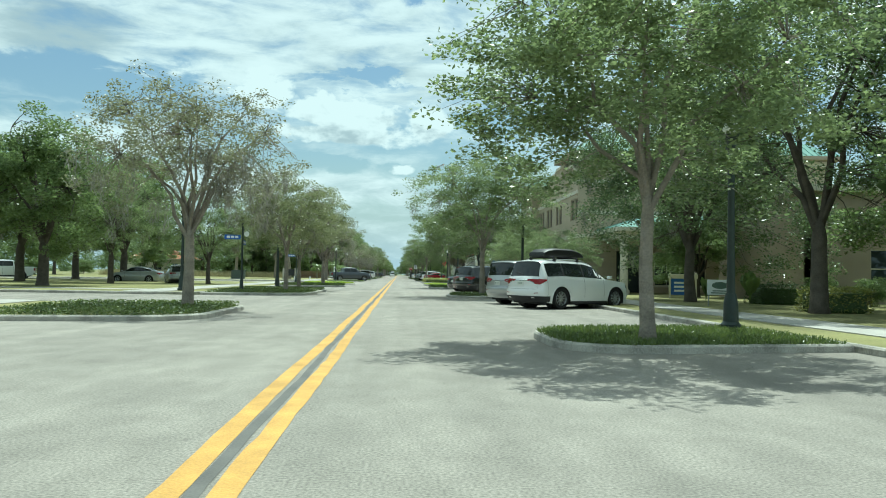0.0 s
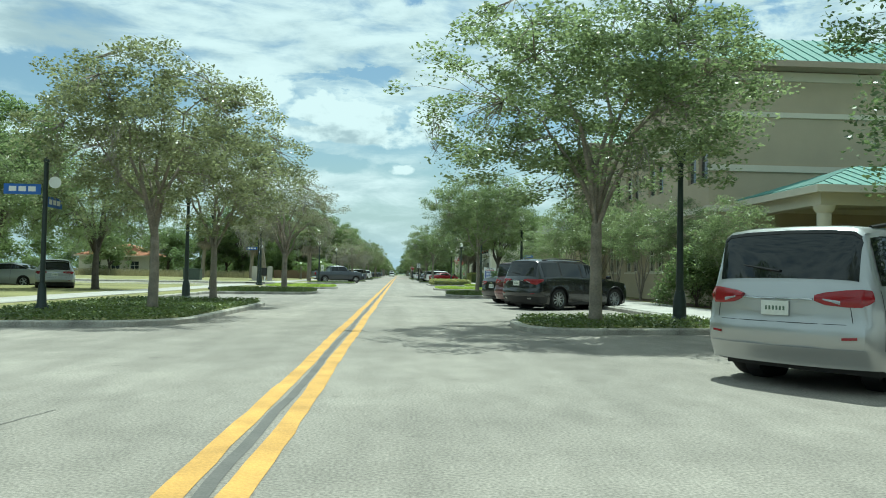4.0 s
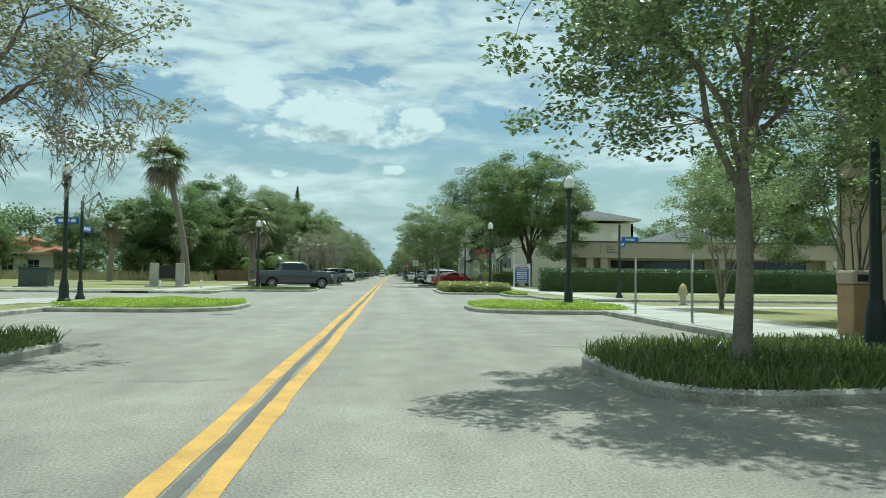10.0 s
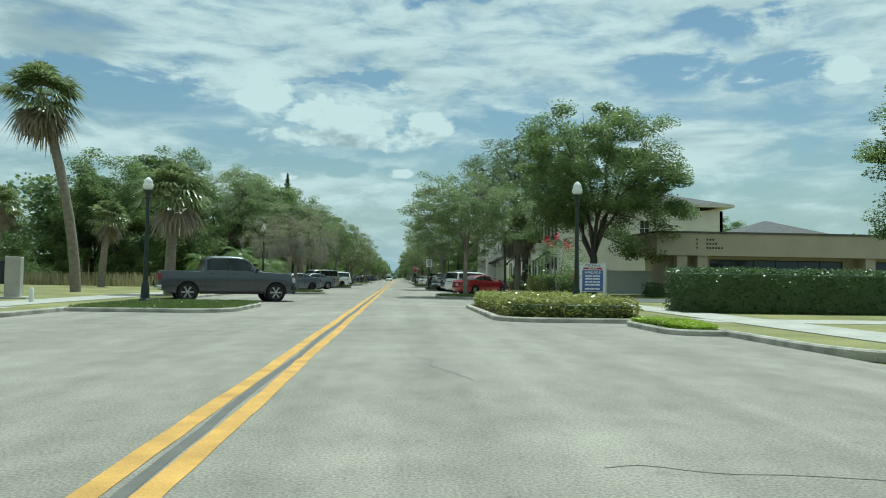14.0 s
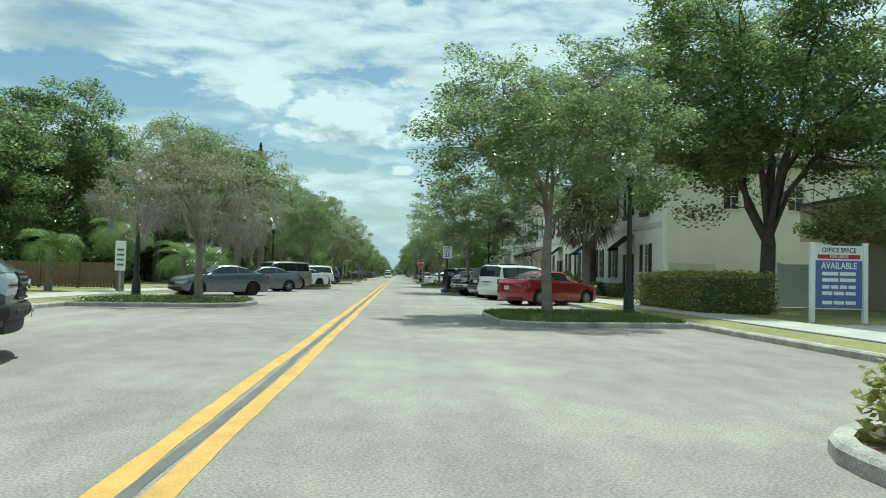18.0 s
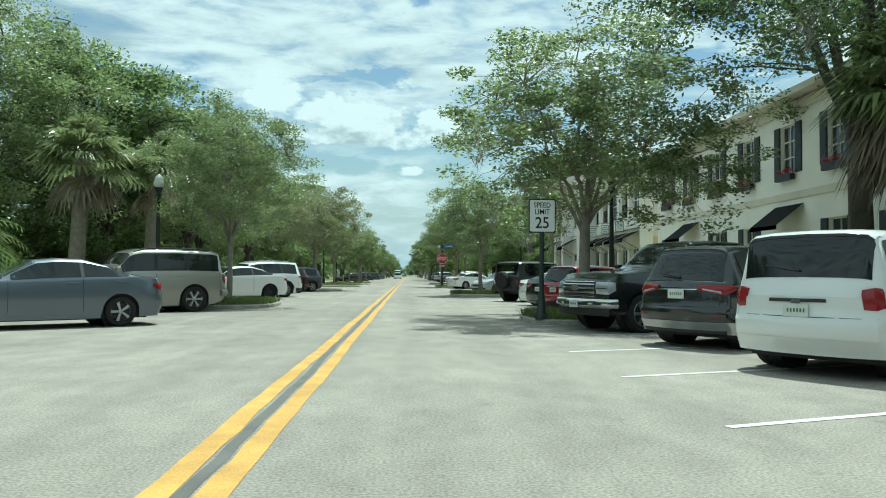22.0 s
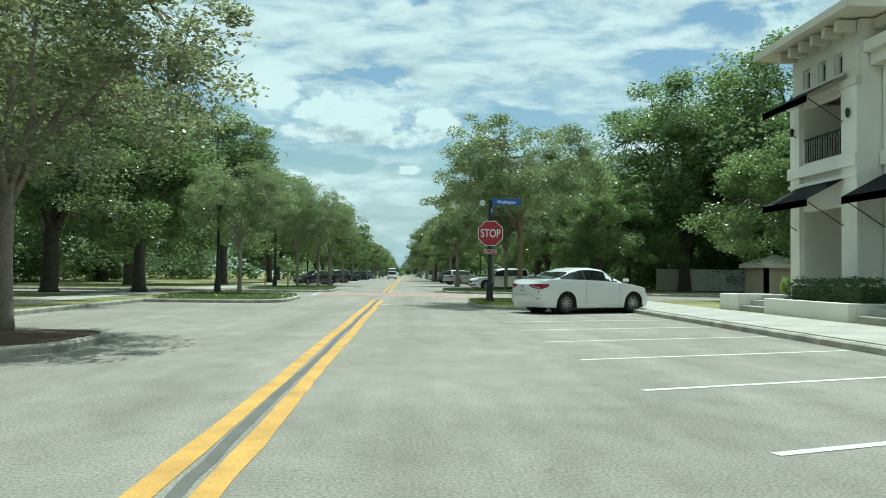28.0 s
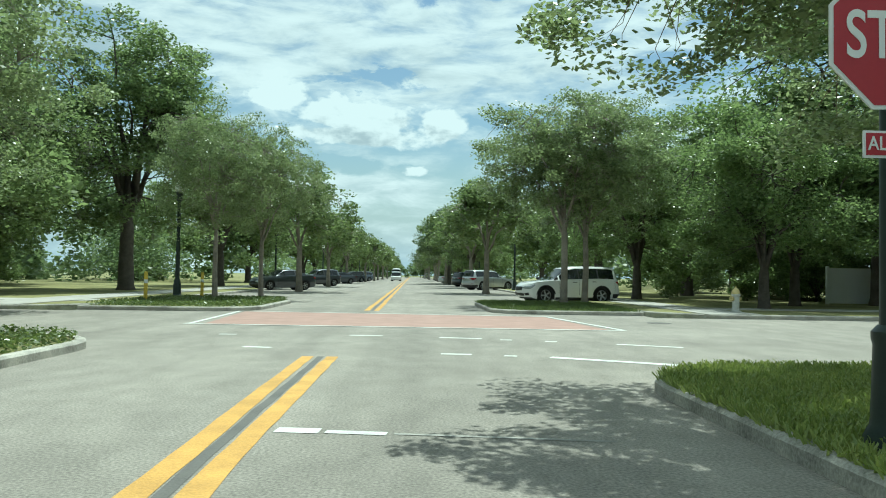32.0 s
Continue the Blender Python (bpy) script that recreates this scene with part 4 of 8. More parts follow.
# stepped parapet above the west wall
bm = bmesh.new()
outline = [(50.4, 7.6), (65.0, 7.6), (65.0, 7.75), (63.2, 7.75), (62.2, 8.2), (61.2, 8.35), (60.2, 8.9), (59.6, 9.05), (57.9, 9.05), (57.2, 9.3), (54.5, 9.3), (53.8, 8.9), (52.0, 8.9), (50.4, 8.2)]
fa = [bm.verts.new((12.95, y, z)) for y, z in outline]
fb = [bm.verts.new((13.25, y, z)) for y, z in outline]
bm.faces.new(fa)
bm.faces.new(fb[::-1])
for i in range(len(fa)):
    j = (i + 1) % len(fa)
    bm.faces.new((fa[j], fa[i], fb[i], fb[j]))
bmesh.ops.recalc_face_normals(bm, faces=bm.faces[:])
part("parapet", bm, M_BEIGE, b)
cop = bmesh.new()
for (ya, za), (yb, zb) in zip(outline[2:-1], outline[3:]):
    V_ = [(12.87, ya, za), (13.33, ya, za), (13.33, yb, zb), (12.87, yb, zb)]
    lo_ = [cop.verts.new((x, y, z - 0.16)) for x, y, z in V_]
    hi_ = [cop.verts.new((x, y, z + 0.02)) for x, y, z in V_]
    for q in ((0, 1, 2, 3),):
        cop.faces.new([hi_[i] for i in q])
        cop.faces.new([lo_[i] for i in q[::-1]])
    for i in range(4):
        cop.faces.new((lo_[i], lo_[(i + 1) % 4], hi_[(i + 1) % 4], hi_[i]))
bmesh.ops.recalc_face_normals(cop, faces=cop.faces[:])
part("coping", cop, M_CREAM, b, "cream coping with green metal cap")
for z0_, z1_, d in ((3.75, 4.0, 0.07), (5.35, 5.5, 0.0), (6.75, 6.98, 0.06)):
    if d:
        part("band", box(12.95 - d, 12.948, 50.4, 65.0, z0_, z1_), M_CREAM, b)
south = wall(b, 13.2, 50.4, 0, 17.0, 0.1, 9.3, [(2.4, 4.0, 0.1, 2.9), (5.0, 8.6, 0.6, 2.9)], M_BEIGE)
window(south, 5.0, 8.6, 0.6, 2.9, bars=(3, 0))
window(south, 2.4, 4.0, 0.1, 2.9, bars=(1, 0), sill=False, frame_mat=M_SHUT)
for z0_, z1_ in ((3.75, 4.0), (5.35, 5.6), (7.5, 7.7), (8.95, 9.3)):
    part("band", box(12.9, 30.2, 50.33, 50.398, z0_, z1_), M_CREAM, b)
wall(b, 30.2, 50.4, 90, 20.6, 0.1, 7.6, [], M_BEIGE)
wall(b, 30.2, 71.0, 180, 17.5, 0.1, 8.4, [], M_BEIGE)
nw = []
for yc in (66.2, 69.0):
    for k in (0.0, 0.95):
        u = 70.9 - (yc + k)
        nw += [(u - 0.36, u + 0.36, 5.1, 6.4)]
tw = wall(b, 12.4, 70.9, -90, 5.9, 0.1, 8.4, nw, M_BEIGE)
for h in nw:
    window(tw, *h, frame_mat=M_TAN, sill=False, bars=(0, 0))
wall(b, 12.65, 65.0, 0, 0.6, 0.1, 8.4, [], M_BEIGE)
wall(b, 13.6, 70.9, 180, 1.2, 0.1, 8.4, [], M_BEIGE)
part("band", box(12.33, 12.398, 64.95, 70.95, 6.75, 6.98), M_CREAM, b)
part("cornice", box(12.28, 12.398, 64.9, 71.0, 7.95, 8.38), M_CREAM, b)
hip_roof(b, 12.4, 24.0, 64.0, 71.0, 8.6, 2.1, M_GREENR, 0.95, seams=0.45, fascia=M_TAN)
hip_roof(b, 13.2, 30.2, 50.4, 54.6, 9.55, 1.75, M_GREENR, 0.85, seams=0.45, fascia=M_TAN)
part("flat_roof", box(13.3, 30.0, 50.6, 70.8, 7.3, 7.5), M_SHINGLE, b)
# entrance porch
hip_roof(b, 14.3, 27.0, 44.8, 50.2, 4.15, 1.05, M_GREENR, 0.35, name="porch_roof", seams=0.45)
part("porch_beam", box(14.3, 26.8, 44.9, 45.4, 3.55, 3.98), M_CREAM, b)
part("porch_beam", box(14.3, 14.8, 45.4, 50.3, 3.55, 3.98), M_CREAM, b)
for x in (14.55, 18.6, 22.6, 26.5):
    part("column", turned([(0.34, 0.1), (0.34, 0.35), (0.25, 0.42), (0.22, 3.3), (0.3, 3.38), (0.34, 3.54)], 18, x, 45.15), M_CREAM, b, "round cream porch column", smooth=40)

# white townhouses with shutters
b = thing("townhouse", 0, 0, 0, 0, "white stucco townhouse row with dark shutters and awnings", "building")
y_hi, y_lo = 168.0, 138.0
holes = []
for i in range(9):
    u = 1.3 + i * 3.2
    holes += [(u, u + 1.05, 4.9, 6.7), (u, u + 1.05, 1.2, 3.1)] if i % 3 != 1 else [(u, u + 1.05, 4.9, 6.7), (u, u + 1.1, 0.3, 2.6)]
f = wall(b, 15.0, y_hi, -90, y_hi - y_lo, 0.1, 7.5, holes, M_WHITEW)
for h in holes:
    door = h[2] < 0.5
    window(f, *h, shutters=True, bars=(1, 2) if not door else (0, 2), sill=not door, box_=h[2] > 4, frame_mat=M_CREAM if not door else M_SHUT)
    if door:
        aw = bmesh.new()
        vs = [aw.verts.new(p) for p in ((h[0] - 0.5, 0.0, 3.75), (h[1] + 0.5, 0.0, 3.75), (h[1] + 0.5, -1.0, 2.95), (h[0] - 0.5, -1.0, 2.95), (h[0] - 0.5, -1.0, 2.8), (h[1] + 0.5, -1.0, 2.8))]
        for q in ((0, 1, 2, 3), (3, 2, 5, 4)):
            aw.faces.new([vs[i] for i in q])
        bmesh.ops.solidify(aw, geom=aw.faces[:], thickness=0.03)
        o = part("awning", aw, M_AWN, b, "black sloping door awning")
        o.matrix_basis = f.matrix_basis.copy()
part("band", box(14.94, 14.998, y_lo, y_hi, 3.95, 4.2), M_CREAM, b)
part("cornice", box(14.85, 14.998, y_lo - 0.1, y_hi + 0.1, 7.1, 7.45), M_CREAM, b)
sw_ = [(3.0, 3.9, 4.9, 6.3), (6.5, 7.4, 4.9, 6.3), (10.0, 11.4, 1.2, 2.3)]
s_ = wall(b, 15.25, y_lo, 0, 13.7, 0.1, 7.2, sw_, M_OFFW)
for h in sw_:
    window(s_, *h, bars=(1, 1), sill=True)
wall(b, 28.95, y_lo, 90, y_hi - y_lo, 0.1, 7.2, [], M_OFFW)
wall(b, 28.9, y_hi, 180, 13.6, 0.1, 7.2, [], M_OFFW)
hip_roof(b, 15.0, 28.95, y_lo, y_hi, 7.7, 2.2, M_SHINGLE, 0.7)

# shops with awnings and flats above
b = thing("shop_building", 0, 0, 0, 0, "cream two-storey shop row with black awnings and balconies", "building")
y_hi, y_lo = 187.05, 172.3
lower, upper, bal = [], [], []
for i in range(6):
    u = 0.55 + i * 2.45
    lower.append((u, u + 1.7, 0.3, 2.9))
    (bal if i % 2 == 0 else upper).append((u + 0.1, u + 1.55, 4.95, 6.95))
f = wall(b, 15.4, y_hi, -90, y_hi - y_lo, 0.1, 8.0, lower + upper + bal, M_OFFW)
for h in lower:
    window(f, *h, bars=(2, 1), sill=False, frame_mat=M_OFFW)
    aw = bmesh.new()
    a, c = h[0] - 0.16, h[1] + 0.16
    vs = [aw.verts.new(p) for p in ((a, 0.0, 3.95), (c, 0.0, 3.95), (c, -1.15, 3.42), (a, -1.15, 3.42), (a, -1.15, 3.22), (c, -1.15, 3.22))]
    for q in ((0, 1, 2, 3), (3, 2, 5, 4)):
        aw.faces.new([vs[i] for i in q])
    bmesh.ops.solidify(aw, geom=aw.faces[:], thickness=0.03)
    o = part("awning", aw, M_AWN, b, "black sloping shop awning")
    o.matrix_basis = f.matrix_basis.copy()
    for q in (a + 0.05, c - 0.05):
        part("awning_stay", tube([(q, -0.02, 2.75), (q, -1.1, 3.32)], [0.015, 0.015], 5), M_PLAST, o)
for h in upper:
    window(f, *h, bars=(1, 1), frame_mat=M_SIGNW)
for h in bal:
    railing(f, h[0], h[1], h[2] + 0.05, h[2] + 0.9, 11)
    part("balcony_back", box(h[0] - 0.1, h[1] + 0.1, 1.3, 1.4, h[2] - 0.05, h[3] + 0.1), M_TAN, f)
    part("balcony_floor", box(h[0] - 0.1, h[1] + 0.1, 0.26, 1.3, h[2] - 0.1, h[2] - 0.01), M_TAN, f)
for i in range(7):
    u = 0.15 + i * 2.45
    part("pilaster", box(u - 0.2, u + 0.25, -0.12, -0.003, 4.7, 7.3), M_WHITEW, f)
    part("pilaster", box(u - 0.2, u + 0.25, -0.12, -0.003, 0.1, 3.0), M_WHITEW, f)
part("band", box(15.22, 15.398, y_lo - 0.12, y_hi, 4.15, 4.65), M_WHITEW, b)
part("cornice", box(15.05, 15.398, y_lo - 0.3, y_hi, 7.35, 8.0), M_OFFW, b)
part("corner_pier", box(15.28, 16.1, y_lo - 0.1, y_lo - 0.003, 0.1, 7.3), M_WHITEW, b)
part("corner_pier_cap", box(15.24, 16.15, y_lo - 0.15, y_lo - 0.104, 3.9, 4.15), M_WHITEW, b)
part("downpipe", tube([(16.9, y_lo - 0.06, 0.1), (16.9, y_lo - 0.06, 7.6)], [0.05, 0.05], 8), M_WHITEW, b, smooth=40)
s_ = wall(b, 15.65, y_lo, 0, 12.0, 3.6, 8.0, [], M_OFFW)
wall(b, 15.65, y_lo + 0.02, 0, 12.0, 0.1, 3.6, [], M_YELW)
wall(b, 27.6, y_lo, 90, y_hi - y_lo, 0.1, 8.0, [], M_OFFW)
hip_roof(b, 15.4, 27.6, y_lo, y_hi - 0.2, 8.25, 1.9, M_BROWNR, 0.55)

def awning(house, w_, a, c, z, out=1.2, drop=0.65):
    """A black sloping awning with a valance and two stays on a wall."""
    aw = bmesh.new()
    vs = [aw.verts.new(p) for p in ((a, 0.0, z), (c, 0.0, z), (c, -out, z - drop), (a, -out, z - drop), (a, -out, z - drop - 0.2), (c, -out, z - drop - 0.2))]
    for q in ((0, 1, 2, 3), (3, 2, 5, 4)):
        aw.faces.new([vs[i] for i in q])
    bmesh.ops.solidify(aw, geom=aw.faces[:], thickness=0.03)
    o = part("awning", aw, M_AWN, house, "black sloping awning")
    o.matrix_basis = w_.matrix_basis.copy()
    for q in (a + 0.05, c - 0.05):
        part("awning_stay", tube([(q, -0.02, z - 1.45), (q, -out + 0.05, z - drop - 0.08)], [0.015, 0.015], 5), M_PLAST, o)


def hanging_sign(house, x, y, z):
    """A small two-sided shop sign that hangs from an arm across the pavement."""
    s = part("hanging_sign", box(-0.25, 0.25, -0.03, 0.03, -0.3, 0.3, 0.01), M_SIGNW, house, "small white shop sign hung from a bracket")
    s.location = (x - 0.6, y, z)
    part("sign_border", box(-0.275, 0.275, -0.02, 0.02, -0.325, 0.325), M_SHUT, s)
    for k, w in enumerate((0.16, 0.2, 0.13)):
        part("lettering_bar", box(-w, w, -0.034, -0.031, 0.13 - 0.13 * k, 0.17 - 0.13 * k), M_STEEL, s)
    part("bracket", tube([(0.62, 0, 0.46), (-0.45, 0, 0.46)], [0.015, 0.015], 5), M_PLAST, s)
    for dx in (-0.2, 0.2):
        part("hook", tube([(dx, 0, 0.46), (dx, 0, 0.34)], [0.008, 0.008], 4), M_PLAST, s)


for y_ in (174.9, 178.6, 182.2):
    hanging_sign(b, 15.38, y_, 4.35)

# the bay between the shops and their corner tower stands forward
f = wall(b, 14.15, 186.35, -90, 2.9, 0.1, 7.6, [(0.45, 1.75, 0.75, 2.85), (0.4, 1.75, 4.85, 6.7)], M_WHITEW)
window(f, 0.45, 1.75, 0.75, 2.85, bars=(0, 0), sill=False, frame_mat=M_OFFW)
window(f, 0.4, 1.75, 4.85, 6.7, bars=(1, 1), frame_mat=M_CREAM)
part("notice_board", box(0.75, 1.5, 0.10, 0.12, 1.95, 2.3), M_SIGNW, f, "white notice in the shop window")
awning(b, f, 0.0, 1.95, 4.0)
part("band", box(0.0, 2.9, -0.1, -0.003, 4.25, 4.65), M_WHITEW, f)
part("pilaster", box(2.2, 2.85, -0.12, -0.003, 0.1, 7.0), M_WHITEW, f)
part("cornice", box(0.0, 3.15, -0.35, -0.003, 7.0, 7.35), M_OFFW, f)
part("cornice", box(0.0, 3.3, -0.55, -0.003, 7.354, 7.65), M_OFFW, f)
wall(b, 14.4, 183.45, 0, 1.0, 0.1, 7.6, [], M_WHITEW)
part("flat_roof", box(14.1, 15.6, 183.4, 186.35, 7.604, 7.75), M_BROWNR, b)
hanging_sign(b, 14.13, 184.35, 4.45)

# corner tower of the shops
b = thing("tower_building", 0, 0, 0, 0, "cream corner tower with balcony, awnings and bracketed eaves", "building")
y_hi, y_lo = 190.0, 186.4
th = [(0.6, 2.75, 4.7, 6.45), (0.6, 2.75, 0.3, 3.2)] + [(0.62 + k * 0.88, 1.06 + k * 0.88, 7.0, 7.62) for k in range(3)]
f = wall(b, 13.55, y_hi, -90, y_hi - y_lo, 0.1, 8.3, th, M_WHITEW)
for h in th[2:]:
    window(f, *h, bars=(1, 0), frame_mat=M_CREAM)
attic = bmesh.new()
for a, c, z0, z1 in ((0.0, 3.6, 6.72, 6.996), (0.0, 3.6, 7.625, 8.3), (0.0, 0.615, 7.0, 7.62), (1.065, 1.495, 7.0, 7.62), (1.945, 2.375, 7.0, 7.62), (2.825, 3.6, 7.0, 7.62)):
    add_box(attic, a, c, -0.03, -0.003, z0, z1)
part("attic_face", attic, M_CREAM, f, "cream stucco attic")
railing(f, 0.6, 2.75, 4.72, 5.45, 16)
for z0, z1 in ((0.1, 3.4), (4.4, 6.6)):
    part("recess_back", box(0.35, 3.0, 1.4, 1.5, z0, z1), M_WHITEW, f)
    part("recess_side", box(0.35, 0.55, 0.26, 1.4, z0, z1), M_WHITEW, f)
    part("recess_side", box(2.8, 3.0, 0.26, 1.4, z0, z1), M_WHITEW, f)
part("balcony_floor", box(0.35, 3.0, 0.26, 1.5, 4.2, 4.39), M_WHITEW, f)
part("entrance_door", box(1.6, 2.55, 1.33, 1.395, 0.3, 2.5), M_SHUT, f, "dark glazed entrance door in a recess")
part("door_frame", add_box(add_box(box(1.5, 1.6, 1.32, 1.398, 0.3, 2.6), 2.55, 2.65, 1.32, 1.398, 0.3, 2.6), 1.6, 2.55, 1.32, 1.398, 2.504, 2.6), M_CREAM, f)
part("balcony_door", box(1.7, 2.7, 1.35, 1.395, 4.41, 6.45), M_GLASS, f, "dark balcony door")
for u in (0.25, 3.3):
    lantern = part("wall_lantern", turned([(0.02, -0.14), (0.05, -0.1), (0.06, 0.05), (0.07, 0.07), (0.015, 0.14)], 6, u, -0.2), M_PLAST, f, "small black wall lantern", smooth=30)
    lantern.location = (0, 0, 5.75)
s_ = wall(b, 13.8, y_lo, 0, 6.0, 0.1, 8.3, [], M_WHITEW)
part("attic_face", box(-0.25, 5.9, -0.03, -0.003, 7.75, 8.3), M_CREAM, s_)
awning(b, f, 0.35, 3.0, 6.95)
awning(b, f, 0.35, 3.0, 4.0)
for u0, u1 in ((0.0, 0.55), (2.85, 3.6)):
    part("pier", box(u0, u1, -0.12, -0.003, 0.1, 6.5), M_WHITEW, f)
    part("capital", box(u0 - 0.08, u1 + 0.08, -0.19, -0.003, 6.504, 6.7), M_CREAM, f)
    part("pier_base", box(u0 - 0.05, u1 + 0.05, -0.16, -0.124, 0.1, 0.5), M_WHITEW, f)
part("band", box(-0.05, 3.65, -0.2, -0.124, 4.25, 4.6), M_WHITEW, f)
part("band", box(-0.05, 3.65, -0.17, -0.124, 3.95, 4.05), M_WHITEW, f)
for w_, n, st in ((f, 6, 0.64), (s_, 3, 0.68)):
    for k in range(n):
        u = 0.2 + k * st
        part("bracket", box(u - 0.09, u + 0.09, -0.6, -0.034, 7.98, 8.3, 0.03), M_CREAM, w_, "cream eaves bracket")
wall(b, 19.4, y_hi, 180, 5.6, 0.1, 8.3, [], M_OFFW)
wall(b, 19.5, y_lo, 90, y_hi - y_lo, 0.1, 8.3, [], M_OFFW)
hip_roof(b, 13.55, 19.5, y_lo, y_hi, 8.55, 1.1, M_BROWNR, 0.9)
# planter walls and steps before the shops
for x0, x1, y0, y1, z in ((11.25, 12.9, 183.2, 187.3, 0.55), (11.25, 14.0, 176.0, 181.2, 0.55), (11.25, 12.9, 189.0, 190.3, 0.62)):
    pw = thing("planter_wall", 0, 0, 0, 0, "low white stucco planter wall before the shops", "planter")
    part("wall", add_box(add_box(box(x0, x0 + 0.2, y0, y1, 0.1, z, 0.015), x0 + 0.2, x1, y0, y0 + 0.2, 0.1, z, 0.015), x0 + 0.2, x1, y1 - 0.2, y1, 0.1, z, 0.015), M_WHITEW, pw)
    part("soil", box(x0 + 0.2, x1, y0 + 0.2, y1 - 0.2, 0.1, z - 0.08), M_MULCH, pw)
for y0 in (181.4, 187.36):
    st = thing("steps", 0, 0, 0, 0, "three pale concrete steps up to the shops", "steps")
    for k in range(3):
        part("step", box(11.35 + 0.32 * k, 13.2, y0, y0 + 1.6, 0.1, 0.28 + 0.165 * k, 0.012), M_CONC, st)

# low tan office with a deep fascia
b = thing("low_office_building", 0, 0, 0, 0, "low flat-roofed tan office with a deep fascia", "building")
part("fascia", box(18.6, 46.0, 124.6, 131.0, 2.9, 4.4), M_OFFICE, b)
part("roof_edge", box(18.5, 46.1, 124.5, 131.1, 4.404, 4.52), M_SHINGLE, b)
w_ = wall(b, 19.8, 126.0, 0, 25.5, 0.1, 2.9, [(3.0, 12.5, 0.4, 2.7), (14.5, 23.0, 0.4, 2.7)], M_OFFICE)
window(w_, 3.0, 12.5, 0.4, 2.7, bars=(5, 0), frame_mat=M_SHUT, sill=False)
window(w_, 14.5, 23.0, 0.4, 2.7, bars=(5, 0), frame_mat=M_SHUT, sill=False)
wall(b, 19.8, 130.6, -90, 4.4, 0.1, 2.9, [], M_OFFICE)
wall(b, 45.2, 130.6, 180, 25.2, 0.1, 2.9, [], M_OFFICE)
for x in (20.4, 21.8, 33.5, 44.5):
    part("pier", box(x - 0.35, x + 0.35, 124.75, 125.45, 0.1, 2.895), M_OFFICE, b)
for z, n in ((3.98, 3), (3.7, 4), (3.42, 6)):
    part("lettering_bar", box(21.3, 21.38, 124.57, 124.598, z - 0.06, z + 0.06), M_SHUT, b)
    for i in range(n):
        part("lettering_bar", box(22.0 + i * 0.2, 22.11 + i * 0.2, 124.57, 124.598, z - 0.06, z + 0.06), M_SHUT, b)

# blue-grey house behind
b = thing("house", 0, 0, 0, 0, "blue-grey two-storey house with a hip roof", "house")
M_BLUEG = material("blue_grey_siding", (0.16, 0.20, 0.25), 0.85, var=0.1, scale=1.0)
w_ = wall(b, 38.4, 156, 0, 12.4, 0.1, 6.0, [(6.6, 7.6, 4.9, 5.7)], M_BLUEG)
window(w_, 6.6, 7.6, 4.9, 5.7, bars=(1, 0))
wall(b, 38.65, 168, -90, 11.8, 0.1, 6.0, [], M_BLUEG)
hip_roof(b, 38.4, 50.8, 156, 168, 6.15, 2.3, M_SHINGLE, 0.6)
b = thing("house", 0, 0, 0, 0, "pale house with a grey hip roof behind the hedge", "house")
w_ = wall(b, 54, 148, 0, 16, 0.1, 5.6, [(4, 5.2, 3.6, 4.8)], M_OFFW)
window(w_, 4, 5.2, 3.6, 4.8)
hip_roof(b, 54, 70, 148, 160, 5.8, 2.6, M_SHINGLE, 0.6)
# tile-roofed house far over the field
b = thing("house", 0, 0, 0, 0, "low house with a terracotta roof far across the field", "house")
w_ = wall(b, -50, 146, 0, 11, 0.1, 3.2, [(2, 3.4, 1, 2.4), (5, 6.4, 1, 2.4), (8, 9.4, 1, 2.4)], M_CREAM)
for u in (2, 5, 8):
    window(w_, u, u + 1.4, 1, 2.4)
wall(b, -39, 146.2, 90, 9, 0.1, 3.2, [], M_CREAM)
hip_roof(b, -50, -39, 146, 155.2, 3.3, 2.0, M_TERRA, 0.6)

b = thing("bank_building", 0, 0, 0, 0, "tan low building with a pale blue canopy behind trees", "building")
w_ = wall(b, 19.5, 33.5, 0, 16, 0.1, 5.2, [(3.0, 7.0, 0.8, 2.6)], M_TAN)
window(w_, 3.0, 7.0, 0.8, 2.6, bars=(3, 1))
wall(b, 19.5, 43.0, -90, 9.5, 0.1, 5.2, [], M_TAN)
part("roof", box(19.2, 36.0, 33.2, 43.2, 5.204, 5.5), M_CREAM, b)
# small shed beyond the last corner
b = thing("shed", 0, 0, 0, 0, "small pale shed with a low roof among trees", "shed")
w_ = wall(b, 23.0, 211.5, 0, 2.6, 0.1, 1.9, [(1.7, 2.2, 0.9, 1.5)], M_BEIGE)
wall(b, 23.0, 214.3, -90, 2.8, 0.1, 1.9, [], M_BEIGE)
hip_roof(b, 23.0, 25.6, 211.5, 214.3, 2.0, 0.6, M_CREAM, 0.25)

